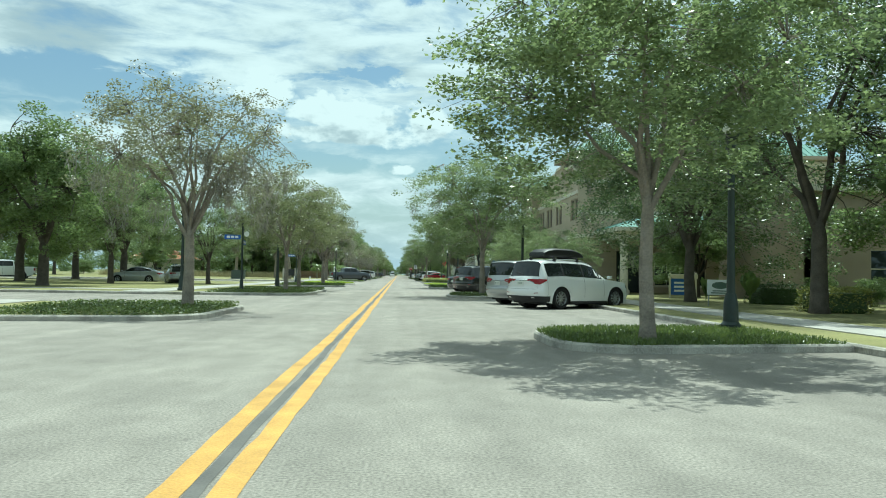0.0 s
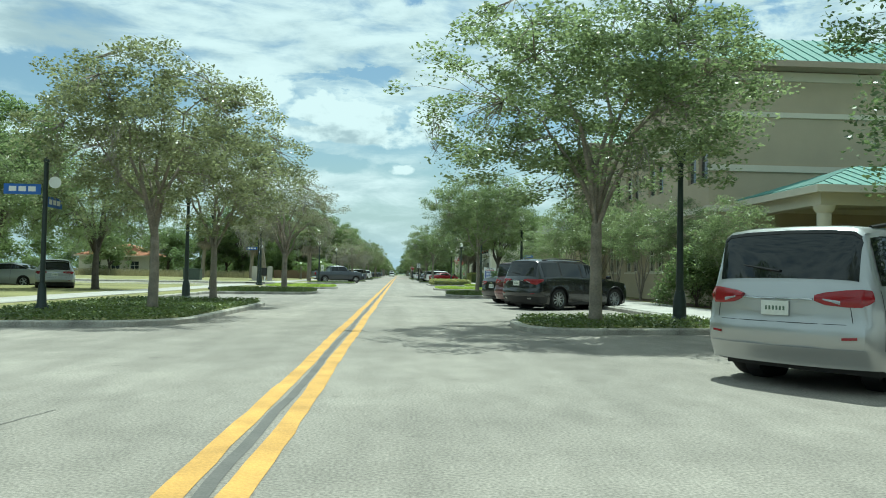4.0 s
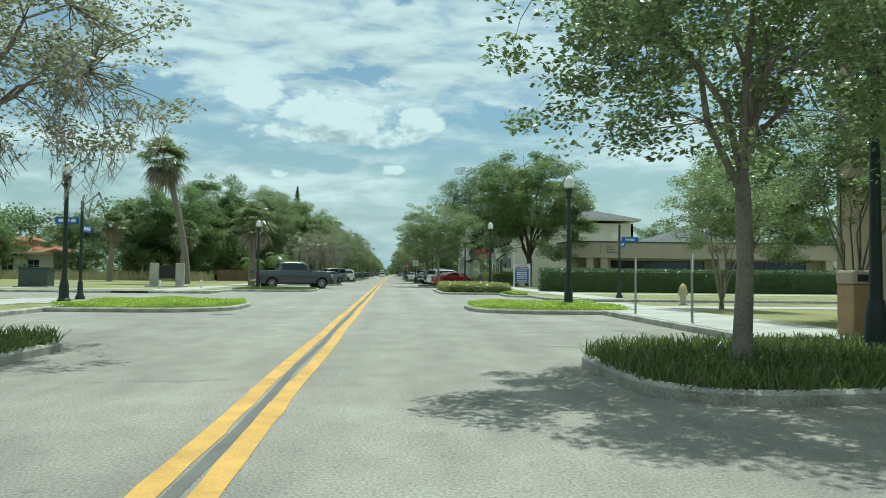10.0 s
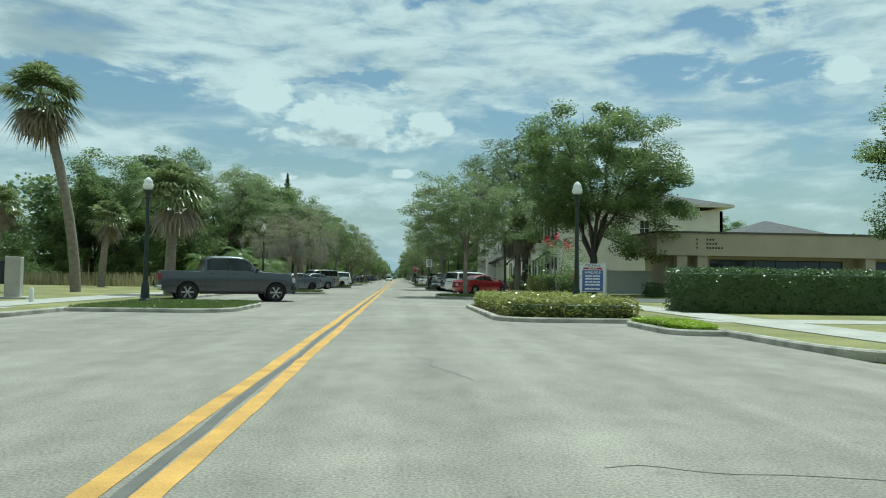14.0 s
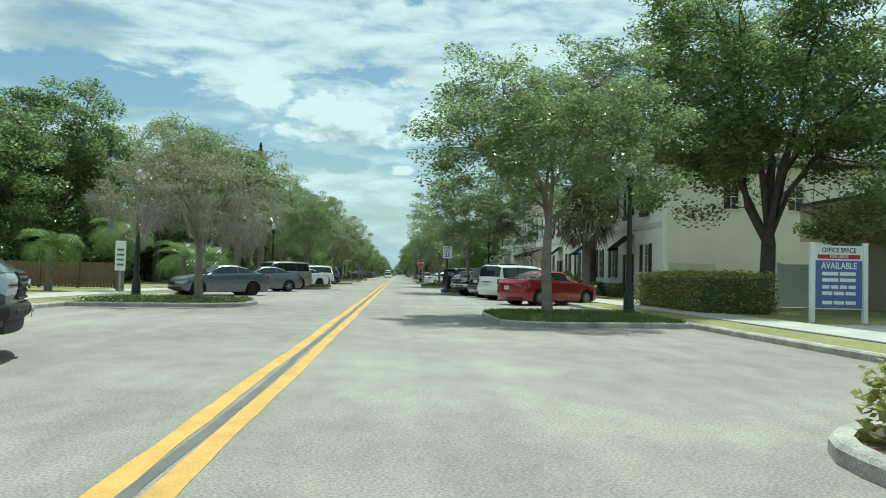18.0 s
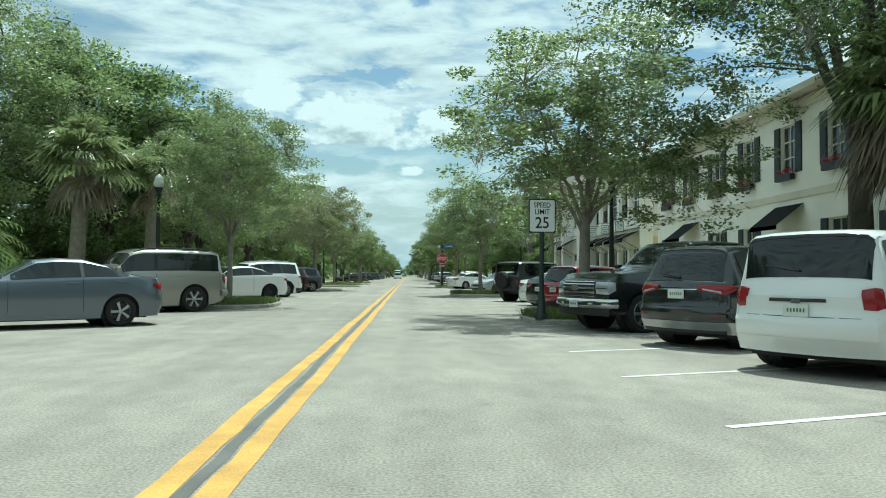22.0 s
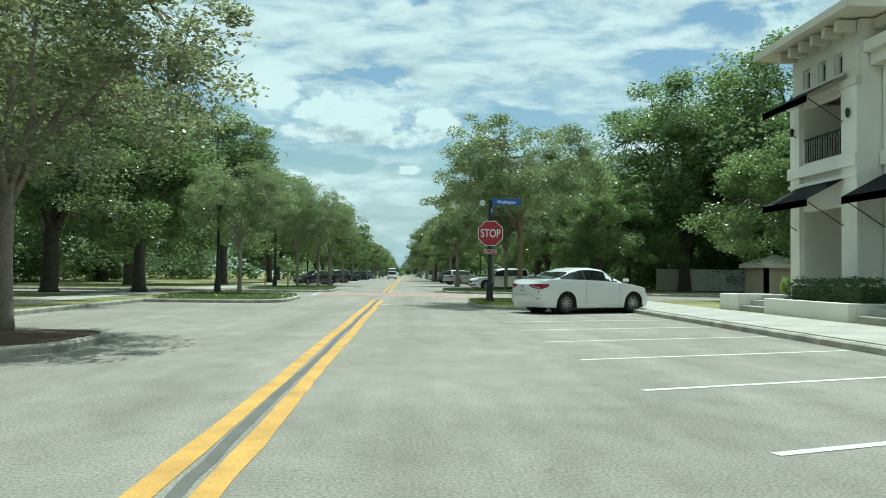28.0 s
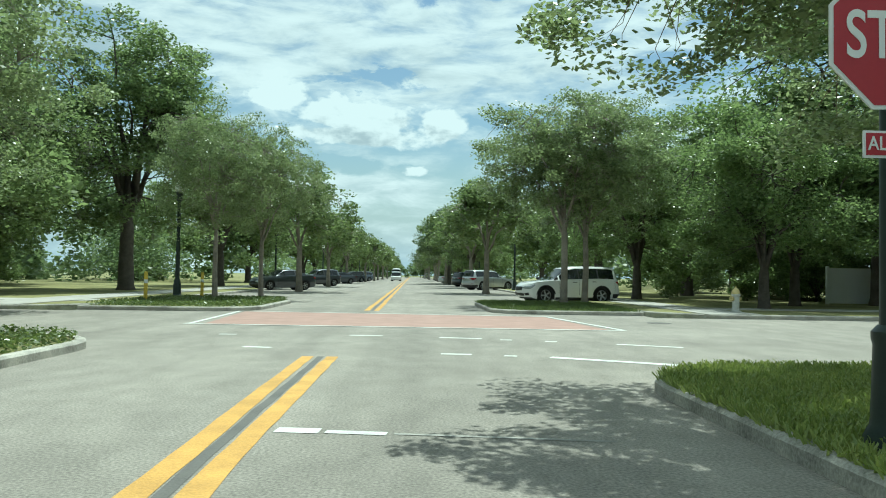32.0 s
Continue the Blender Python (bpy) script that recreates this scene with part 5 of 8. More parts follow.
# ---- trees ----
def grow(rg, height, spread, fork, base, limbs, r0, lobes, clusters, lean, vase=0.0):
    """Limbs that fan out from the fork into a crown of rounded lobes; each lobe is a bunch of leaf clusters on twigs."""
    zc, zr = (height + base) / 2, (height - base) / 2
    centre = np.array([lean[0], lean[1], zc])
    lob = []
    for i in range(lobes):
        az = 2.4 * i + rg.uniform(-0.4, 0.4)
        up = -0.75 + 1.6 * (i + 0.5) / lobes
        ring = math.sqrt(max(0.05, 1 - up * up)) if up > 0 else 1 + (0.12 + 0.5 * vase) * up
        k = 0.66 * rg.uniform(0.8, 1.08)
        lob.append((centre + np.array([math.cos(az) * ring * spread * k, math.sin(az) * ring * spread * k, up * zr * 0.72]), rg.uniform(0.34, 0.5)))
    lob.append((centre, 0.5))
    tubes = []
    top = Vector((lean[0] * 0.25, lean[1] * 0.25, fork))
    bend = Vector((rg.uniform(-.05, .05), rg.uniform(-.05, .05), 0))
    tubes.append(([Vector((0, 0, -0.1)), Vector((0, 0, 0.2)), top * 0.5 + bend, top * 0.86 + bend * 0.3, top + Vector((0, 0, 0.10 * zr))], [r0 * 1.45, r0 * 1.08, r0 * 0.92, r0 * 0.86, r0 * 0.36]))
    wood = []
    for i in range(limbs):
        c, _ = lob[(i * 2 + 1) % len(lob)]
        end = Vector(c) + Vector((rg.uniform(-.2, .2), rg.uniform(-.2, .2), 0.3 * zr))
        root = top * (0.84 + 0.16 * ((i * 0.618) % 1.0))
        pts, rad = [root * 0.97, root.copy()], [r0 * 0.5, r0 * 0.5]
        for k in range(1, 7):
            f = k / 6
            p = root.lerp(end, f)
            p.z = root.z + (end.z - root.z) * f ** 0.8 + 0.10 * spread * math.sin(math.pi * f)
            p += Vector((rg.uniform(-1, 1), rg.uniform(-1, 1), 0)) * 0.045 * spread
            pts.append(p)
            rad.append(r0 * (0.5 * (1 - f) ** 1.3 + 0.05))
        tubes.append((pts, rad))
        wood += pts[2:]
    tips = []
    wa = np.array([tuple(p) for p in wood])
    for i in range(clusters):
        c, lr = lob[i % len(lob)]
        d = np.array([rg.gauss(0, 1), rg.gauss(0, 1), rg.gauss(0.25, 1)])
        d /= np.linalg.norm(d)
        q = c + d * np.array([spread, spread, zr * 0.95]) * lr * rg.uniform(0.55, 1.0)
        q[2] -= 0.3 * zr * min(1.2, ((q[0] - lean[0]) ** 2 + (q[1] - lean[1]) ** 2) / spread ** 2) * (1 - 1.9 * vase)
        q[2] = max(q[2], base + rg.uniform(0, 0.12) * zr)
        tips.append(q)
        j = int(np.argmin(((wa - q) ** 2).sum(1)))
        a, e = Vector(wa[j]), Vector(q)
        n_ = (e - a).length
        k1 = a.lerp(e, 0.35) + Vector((rg.uniform(-1, 1), rg.uniform(-1, 1), rg.uniform(0, 1))) * 0.13 * n_
        k2 = a.lerp(e, 0.7) + Vector((rg.uniform(-1, 1), rg.uniform(-1, 1), rg.uniform(-0.3, 0.8))) * 0.13 * n_
        tubes.append(([a, k1, k2, e], [r0 * 0.10, r0 * 0.075, r0 * 0.05, r0 * 0.015]))
    return tubes, np.array(tips)


TREE_MESH = {}


def tree_kind(key, seed, height, spread, fork, base, limbs, r0, leaves, size, mat, bark, sigma=0.3, lobes=10, clusters=150, moss=0, lean=(0.0, 0.0), vase=0.0, long_moss=1.0):
    tubes, t = grow(random.Random(seed), height, spread, fork, base, limbs, r0, lobes, clusters, lean, vase)
    bm = bmesh.new()
    for pts, rad in tubes:
        add_tube(bm, pts, rad, 8 if rad[0] > r0 * 0.5 else 3)
    wood = bm_mesh("trunk", bm, bark)
    for f in wood.polygons:
        f.use_smooth = True
    rg = np.random.default_rng(seed)
    w = rg.uniform(0.25, 1.75, len(t))
    pick = rg.choice(len(t), leaves, p=w / w.sum())
    jit = rg.normal(size=(leaves, 3))
    jit *= (rg.random(leaves) ** 0.42 / np.linalg.norm(jit, axis=1))[:, None]
    pad = rg.uniform(1.25, 2.15, len(t))[pick][:, None] * sigma
    c = t[pick] + jit * pad * np.array([1.0, 1.0, 0.55])
    crown = leaf_mesh("crown", c, rg.uniform(size * 0.65, size * 1.3, leaves), mat, rg, 0.55)
    hang = None
    if moss:
        low = t[t[:, 2] < (height * 0.45 + base * 0.55)]
        pk = low[rg.choice(len(low), moss)]
        n = moss * 60
        drop = rg.random(n) ** 1.4
        base_ = np.repeat(pk, 60, 0) + np.clip(rg.normal(size=(n, 3)), -2, 2) * np.array([0.13, 0.13, 0.06]) * (1.15 - drop)[:, None]
        ln = rg.uniform(0.08, 0.26, n) * long_moss
        base_[:, 2] -= drop * np.repeat(rg.uniform(0.35, 0.95, moss), 60) * long_moss
        v = np.empty((n, 4, 3))
        wd = rg.uniform(0.004, 0.013, n)
        an = rg.uniform(0, math.pi, n)
        dx = np.stack([np.cos(an) * wd, np.sin(an) * wd, np.zeros(n)], 1)
        half = np.stack([rg.normal(size=n) * 0.05, rg.normal(size=n) * 0.05, ln * 0.5], 1)
        v[:, 0], v[:, 1], v[:, 2], v[:, 3] = base_ - dx + half, base_ + dx + half, base_ + dx * 0.3 - half, base_ - dx * 0.3 - half
        hang = bpy.data.meshes.new("moss")
        hang.from_pydata(v.reshape(-1, 3).tolist(), [], np.arange(n * 4).reshape(n, 4).tolist())
        hang.materials.append(M_MOSS)
    TREE_MESH[key] = (wood, crown, hang)


#         key        seed  high  wide fork base limbs trunk leaves size
tree_kind("street_a", 11, 5.6, 2.75, 1.95, 1.6, 8, 0.094, 42000, 0.076, M_LEAF, M_BARK, 0.19, 15, 380, vase=0.55)
tree_kind("street_b", 23, 5.5, 2.75, 2.0, 1.8, 7, 0.096, 34000, 0.08, M_LEAF, M_BARK, 0.2, 14, 320, vase=0.5)
tree_kind("street_c", 37, 5.9, 2.95, 1.9, 1.65, 8, 0.094, 42000, 0.076, M_LEAF, M_BARK, 0.19, 16, 380, 5, vase=0.6)
tree_kind("street_d", 47, 5.9, 2.95, 1.9, 1.25, 9, 0.1, 44000, 0.076, M_LEAF, M_BARK, 0.19, 16, 380, 12, (0.35, 0.4), vase=0.3)
tree_kind("street_e", 59, 5.7, 2.9, 2.45, 1.9, 9, 0.078, 52000, 0.076, M_LEAF, M_BARKB, 0.19, 15, 380, vase=0.5)
tree_kind("olive", 29, 5.4, 2.9, 1.7, 1.6, 8, 0.1, 36000, 0.076, M_LEAFO, M_BARK, 0.19, 15, 340, 6, vase=0.45)
tree_kind("sparse", 41, 5.6, 2.95, 1.85, 1.75, 11, 0.125, 21000, 0.07, M_LEAFR, M_BARK, 0.19, 15, 340, 40, vase=0.5)
tree_kind("mossy", 43, 5.7, 3.2, 1.8, 1.7, 11, 0.125, 15000, 0.07, M_LEAFR, M_BARK, 0.2, 15, 320, 150, vase=0.35, long_moss=1.1)
tree_kind("street_far", 53, 5.7, 2.9, 2.1, 1.9, 6, 0.14, 12000, 0.165, M_MID, M_BARK, 0.3, 12, 170, vase=0.3)
tree_kind("oak_a", 61, 11.2, 5.2, 2.8, 1.9, 9, 0.33, 46000, 0.185, M_OAK, M_BARKD, 0.6, 15, 170, 26)
tree_kind("oak_b", 67, 10.0, 4.7, 2.2, 1.7, 8, 0.29, 44000, 0.185, M_OAK, M_BARKD, 0.58, 14, 160)
tree_kind("oak_near", 113, 10.4, 4.8, 2.4, 2.0, 8, 0.225, 76000, 0.1, M_OAKD, M_BARKD, 0.4, 17, 340, 24)
tree_kind("oak_tall", 113, 10.4, 4.8, 3.2, 3.5, 8, 0.225, 66000, 0.1, M_OAKD, M_BARKD, 0.4, 17, 320, 24)
tree_kind("oak_fine", 131, 10.4, 4.8, 2.4, 1.8, 8, 0.225, 62000, 0.11, M_LEAF, M_BARKD, 0.4, 17, 330, 24)
tree_kind("oak_low", 127, 10.2, 4.9, 2.1, 0.5, 9, 0.2, 80000, 0.1, M_OAKD, M_BARKD, 0.4, 18, 340, 20)
tree_kind("oak_c", 71, 12.8, 5.0, 3.2, 2.2, 9, 0.34, 46000, 0.185, M_OAK, M_BARKD, 0.6, 15, 170, 40)
tree_kind("bright_a", 79, 9.8, 4.5, 1.8, 1.4, 8, 0.25, 52000, 0.15, M_BRIGHT, M_BARKD, 0.52, 17, 170)
tree_kind("open_oak", 107, 12.9, 5.9, 2.6, 1.7, 10, 0.27, 96000, 0.15, M_MID, M_BARKD, 0.55, 20, 260, 0, (0.4, 0.0), vase=0.3)
tree_kind("oak_far", 97, 10.5, 5.0, 1.6, 1.2, 6, 0.3, 11000, 0.4, M_OAK, M_BARKD, 0.7, 12, 130)
tree_kind("myrtle", 83, 4.6, 1.8, 0.12, 1.35, 8, 0.06, 17000, 0.07, M_LEAF, M_BARK, 0.17, 12, 210, vase=0.3)
tree_kind("shrubby", 89, 4.0, 2.4, 0.3, 0.0, 8, 0.08, 9000, 0.19, M_OAK, M_BARKD, 0.42, 11, 130)

TREE_TEXT = {
    "street_a": "leafy young street tree with a pale forked trunk", "street_b": "round-crowned street tree with grey-brown bark",
    "street_c": "street tree with spreading limbs and small leaves", "sparse": "thin brownish street tree hung with grey moss",
    "street_e": "street tree with a straight brown trunk beside the stop sign",
    "street_d": "low-branched street tree with a leaning crown", "olive": "flat-topped olive-brown street tree with a pale trunk", "mossy": "bare-looking brown tree draped with long grey moss",
    "street_far": "distant round-crowned street tree", "oak_far": "distant dense broadleaf tree", "oak_a": "large dark green live oak with spreading limbs",
    "open_oak": "tall open-crowned green tree with a leaning dark trunk",
    "oak_low": "low-branched dark green live oak before the building",
    "oak_near": "dark green live oak with small leaves and hanging moss",
    "oak_tall": "tall dark green live oak with a high crown above the roofs",
    "oak_fine": "tall green shade tree with small leaves and a dark trunk",
    "oak_b": "dense dark green broadleaf tree", "oak_c": "tall old oak hung with grey moss", "bright_a": "broad fresh green shade tree",
    "myrtle": "many-stemmed light green crape myrtle", "shrubby": "bushy low tree with leaves to the ground"}


def tree(key, x, y, s=1.0, rz=0.0, z=0.1, sx=1.0, group="", label=""):
    wood, crown, hang = TREE_MESH[key]
    t = thing("tree", x, y, z, rz, label or TREE_TEXT[key], "tree", group)
    t.scale = (s * sx, s * sx, s)
    for nm, me in (("trunk", wood), ("crown", crown), ("moss", hang)):
        if me is not None:
            ob = tagged(new(nm, me), kind="stuff") if nm == "moss" else new(nm, me)
            ob.parent = t
    return t


def fan_palm(x, y, h, lean=(0.0, 0.0), crown=1.5, seed=1, dry=10, label="tall cabbage palm with a round head of fan fronds and a curved trunk"):
    rg = np.random.default_rng(seed)
    p = thing("palm_tree", x, y, 0.1, 0, label, "palm tree")
    pts = [(lean[0] * f ** 1.6, lean[1] * f ** 1.6, h * f) for f in np.linspace(0, 1, 9)]
    bm = tube(pts, [0.21 + 0.05 * (1 - f) + 0.012 * (i % 2) for i, f in enumerate(np.linspace(0, 1, 9))], 10)
    part("trunk", bm, M_PALMB, p, smooth=60)
    top = Vector(pts[-1])
    for name, n, mat, lo, hi in (("fronds", 46, M_PALM, -25, 85), ("dry_fronds", dry, M_PALMD, -75, -30)):
        V, F = [], []
        for i in range(n):
            az = rg.uniform(0, 2 * math.pi)
            el = radians(rg.uniform(lo, hi))
            d = Vector((math.cos(az) * math.cos(el), math.sin(az) * math.cos(el), math.sin(el)))
            side = d.cross(Vector((0, 0, 1))).normalized()
            upv = side.cross(d)
            ln = crown * rg.uniform(0.45, 0.62)
            hub = top + d * ln + Vector((0, 0, -0.12 * ln))
            k = len(V)
            V += [tuple(top + side * 0.012), tuple(top - side * 0.012), tuple(hub - side * 0.012), tuple(hub + side * 0.012)]
            F.append((k, k + 1, k + 2, k + 3))
            blades = 15
            for j in range(blades):
                a = radians(-105 + 210 * j / (blades - 1))
                bd = (d * math.cos(a) + side * math.sin(a)).normalized()
                bl = crown * rg.uniform(0.5, 0.7) * (0.75 + 0.25 * math.cos(a))
                mid = hub + bd * bl * 0.55 + upv * 0.03
                end = hub + bd * bl + Vector((0, 0, -0.35 * bl))
                wv = d.cross(bd)
                wv = (wv.normalized() if wv.length > 0.05 else side)
                cr = bd.cross(upv).normalized() * 0.035 * crown
                k = len(V)
                V += [tuple(hub), tuple(mid + cr), tuple(end), tuple(mid - cr)]
                F.append((k, k + 1, k + 2, k + 3))
        put(name, V, F, mat, p)
    return p


def feather_palm(x, y, h, seed=1, size=1.8, label="low feather palm with arching green fronds"):
    rg = np.random.default_rng(seed)
    p = thing("palm_tree", x, y, 0.1, 0, label, "palm tree")
    part("trunk", tube([(0, 0, 0), (0.03, 0, h * 0.5), (0.05, 0.02, h)], [0.17, 0.14, 0.13], 9), M_PALMB, p, smooth=60)
    V, F = [], []
    for i in range(30):
        az = rg.uniform(0, 2 * math.pi)
        e0 = radians(rg.uniform(5, 80))
        hz = Vector((math.cos(az), math.sin(az), 0))
        side = Vector((-math.sin(az), math.cos(az), 0))
        pos = Vector((0.05, 0.02, h))
        n = 13
        el = e0
        for k in range(n):
            d = hz * math.cos(el) + Vector((0, 0, math.sin(el)))
            nxt = pos + d * size / n
            for s in (-1, 1):
                ll = size * 0.34 * math.sin(math.pi * (k + 1.5) / (n + 2)) + 0.05
                tip = pos + side * s * ll + d * ll * 0.5 + Vector((0, 0, -0.25 * ll))
                b = len(V)
                V += [tuple(pos), tuple((pos + tip) / 2 + d * 0.035), tuple(tip), tuple((pos + tip) / 2 - d * 0.02)]
                F.append((b, b + 1, b + 2, b + 3))
            b = len(V)
            V += [tuple(pos + side * 0.012), tuple(pos - side * 0.012), tuple(nxt - side * 0.01), tuple(nxt + side * 0.01)]
            F.append((b, b + 1, b + 2, b + 3))
            pos = nxt
            el -= radians(rg.uniform(6, 13))
    put("fronds", V, F, M_BROAD, p)
    return p


def hedge(x0, x1, y0, y1, h, mat, seed, label, dens=260, leaf=0.09, rz=0.0, round_=0.25):
    """A clipped hedge: a plain dark box as core, seen through the gaps in a skin of leaves."""
    t = thing("hedge", (x0 + x1) / 2, (y0 + y1) / 2, 0.1, rz, label, "hedge")
    lx, ly = (x1 - x0) / 2, (y1 - y0) / 2
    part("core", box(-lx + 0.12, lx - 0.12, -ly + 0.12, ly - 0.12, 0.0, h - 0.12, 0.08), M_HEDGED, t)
    rg = np.random.default_rng(seed)
    areas = [4 * lx * ly, 2 * ly * h, 2 * ly * h, 2 * lx * h, 2 * lx * h]
    pts = []
    for k, a in enumerate(areas):
        n = int(a * dens)
        u, v = rg.uniform(-1, 1, n), rg.uniform(-1, 1, n)
        if k == 0:
            q = np.stack([u * lx, v * ly, np.full(n, h)], 1)
        elif k < 3:
            q = np.stack([np.full(n, lx if k == 1 else -lx), u * ly, (v + 1) / 2 * h], 1)
        else:
            q = np.stack([u * lx, np.full(n, ly if k == 3 else -ly), (v + 1) / 2 * h], 1)
        pts.append(q)
    q = np.concatenate(pts)
    top = q[:, 2] / h
    for ax, l in ((0, lx), (1, ly)):
        q[:, ax] *= 1 - round_ * 0.3 * np.clip(top - 0.75, 0, 1) / max(l, 0.4) * 0.8
    bumps = np.array([noise.noise(Vector(p) * 1.7) for p in q])
    q += rg.normal(size=q.shape) * 0.045
    q[:, 2] += bumps * 0.07 * (top > 0.6)
    leaves = new("leaves", leaf_mesh("leaves", q, rg.uniform(leaf * 0.6, leaf * 1.3, len(q)), mat, rg, 0.6))
    leaves.parent = t
    return t


STREET = [  # kind, x, y, scale, turn, width
    ("street_a", 4.95, 11.9, 1.2, 20, 1.08), ("street_c", 5.1, 37.4, 1.24, 140, 1.12), ("street_a", 5.0, 60.6, 1.15, 250, 0.95), ("street_a", 5.4, 119.9, 1.34, 60, 1.1),
    ("street_d", 5.42, 145.0, 1.28, 0, 1.16), ("street_a", 5.0, 167.0, 1.16, 100, 1.0), ("street_e", 5.4, 194.7, 1.22, 85, 1.06), ("street_b", 6.9, 216.5, 1.5, 45, 0.9), ("street_a", 7.9, 217.4, 1.45, 200, 0.9),
    ("sparse", -4.6, 20.6, 1.15, 30, 1.0), ("olive", -4.85, 39.9, 1.17, 170, 0.98), ("olive", -5.05, 46.6, 1.12, 280, 1.04), ("sparse", -5.2, 63.0, 1.12, 210, 1.1),
    ("mossy", -5.3, 124.8, 1.03, 300, 1.05), ("street_c", -4.95, 152.3, 1.14, 130, 0.9), ("olive", -5.35, 178.9, 1.36, 330, 1.06), ("street_b", -6.0, 199.4, 1.1, 75, 0.85),
    ("street_a", -5.8, 215.6, 1.28, 155, 0.78), ("street_b", -4.9, 219.3, 1.28, 255, 0.78)]
for k, x, y, s, rz, sx in STREET:
    tree(k, x, y, s, rz, sx=sx, group="street trees")
rg = random.Random(7)
for i in range(16):
    for side in (-1, 1):
        yy = 236 + i * 22 + rg.uniform(-4, 4)
        tree("street_far", side * rg.uniform(5.4, 6.8), yy, rg.uniform(1.15, 1.4) * (1.0 if side < 0 else 1.14), rg.uniform(0, 360), group="street trees")

# oaks and yard trees: kind, x, y, scale
YARD = [
    ("oak_a", -19, 44, 0.90), ("oak_b", -22, 30, 1.16), ("oak_a", -27, 58, 1.01), ("oak_b", -40, 70, 0.70), ("oak_a", -38, 40, 1.16), ("oak_b", -52, 60, 1.16),
    ("oak_c", -30, 20, 1.01), ("oak_near", 13.8, 22.5, 1.13), ("oak_low", 13.7, 32.5, 1.18), ("oak_c", 15.5, 16, 0.70), ("oak_b", 21, 26, 0.90),
    ("oak_a", 24, 12, 0.80), ("oak_b", 17.2, 40.5, 0.55), ("myrtle", 11.9, 46, 0.85), ("myrtle", 11.9, 50.6, 0.95), ("myrtle", 11.6, 54.5, 1.00), ("myrtle", 11.5, 58, 1.00),
    ("myrtle", 11.6, 61.6, 1.32), ("myrtle", 11.6, 65.2, 1.30), ("myrtle", 11.6, 69, 1.22), ("myrtle", 11.3, 75.2, 1.08), ("shrubby", 11.6, 48.2, 0.60), ("open_oak", 14.6, 126, 1.08),
    ("oak_tall", 13.4, 146.4, 1.5), ("open_oak", 28.3, 108.6, 0.95), ("oak_b", 44, 128, 0.80), ("oak_a", -36, 146, 0.78), ("oak_c", -32, 158, 0.9), ("oak_b", -54, 125, 0.96),
    ("oak_a", -58, 130, 1.08), ("oak_b", -27, 147, 0.8), ("oak_c", -70, 118, 0.96), ("bright_a", -82, 110, 0.96), ("oak_b", -96, 122, 1.08), ("oak_a", -60, 106, 0.72),
    ("oak_c", -21, 150, 1.09), ("oak_fine", -17, 158, 1.31), ("oak_b", -14.5, 166, 1.34), ("oak_fine", -10.6, 167.2, 1.04), ("oak_fine", -12.5, 176, 1.07), ("oak_c", -16, 184, 1.06),
    ("oak_fine", -12.2, 190, 1.06), ("oak_b", -20, 175, 1.01), ("oak_a", -23, 196, 0.90), ("oak_b", -12.5, 206, 1.08), ("oak_a", -18, 220, 1.08), ("oak_b", -30, 214, 1.22),
    ("oak_c", -13.5, 228, 1.15), ("oak_a", -26, 236, 1.22), ("oak_b", -12.5, 243, 1.15), ("oak_a", -38, 224, 1.08), ("oak_b", -60, 84, 0.90), ("oak_a", -58, 92, 0.85),
    ("oak_b", -74, 96, 1.00), ("oak_a", -23.5, 143, 1.08), ("oak_b", -43, 140, 0.70), ("bright_a", 17.5, 197.0, 0.85), ("open_oak", 23.5, 197.5, 0.95), ("oak_a", -14.5, 200.5, 1.05),
    ("bright_a", 13.6, 214.5, 0.8), ("bright_a", 16.5, 218, 0.86), ("bright_a", 12.2, 225, 0.88), ("bright_a", 21, 219.5, 1.69), ("bright_a", 28, 217, 1.88), ("oak_b", 36, 218, 1.74),
    ("bright_a", 25, 229, 1.4), ("oak_b", 18, 234, 1.2), ("bright_a", 44, 214, 1.3), ("oak_a", 14, 240, 0.95), ("oak_b", 26, 246, 1.1), ("oak_b", 33, 230, 1.68),
    ("oak_fine", -13.4, 58.5, 0.72), ("oak_fine", -19.5, 55.5, 0.9), ("oak_b", 7.4, 267, 0.86), ("oak_near", 5.9, 284, 1.0), ("oak_fine", 8.8, 290, 1.16), ("oak_b", -23, 68, 1.15), ("oak_a", -30, 75, 1), ("bright_a", 44, 173, 1.05)]
rg = random.Random(17)
for k, x, y, s in YARD:
    tree(k, x, y, s, 0 if k == "open_oak" else rg.uniform(0, 360))
for i in range(26):
    side = -1 if i % 2 else 1
    tree("oak_far", side * rg.uniform(12.5, 17), 255 + i * 12, rg.uniform(0.95, 1.25), rg.uniform(0, 360))


# understorey along the wood's edge
rg = random.Random(29)
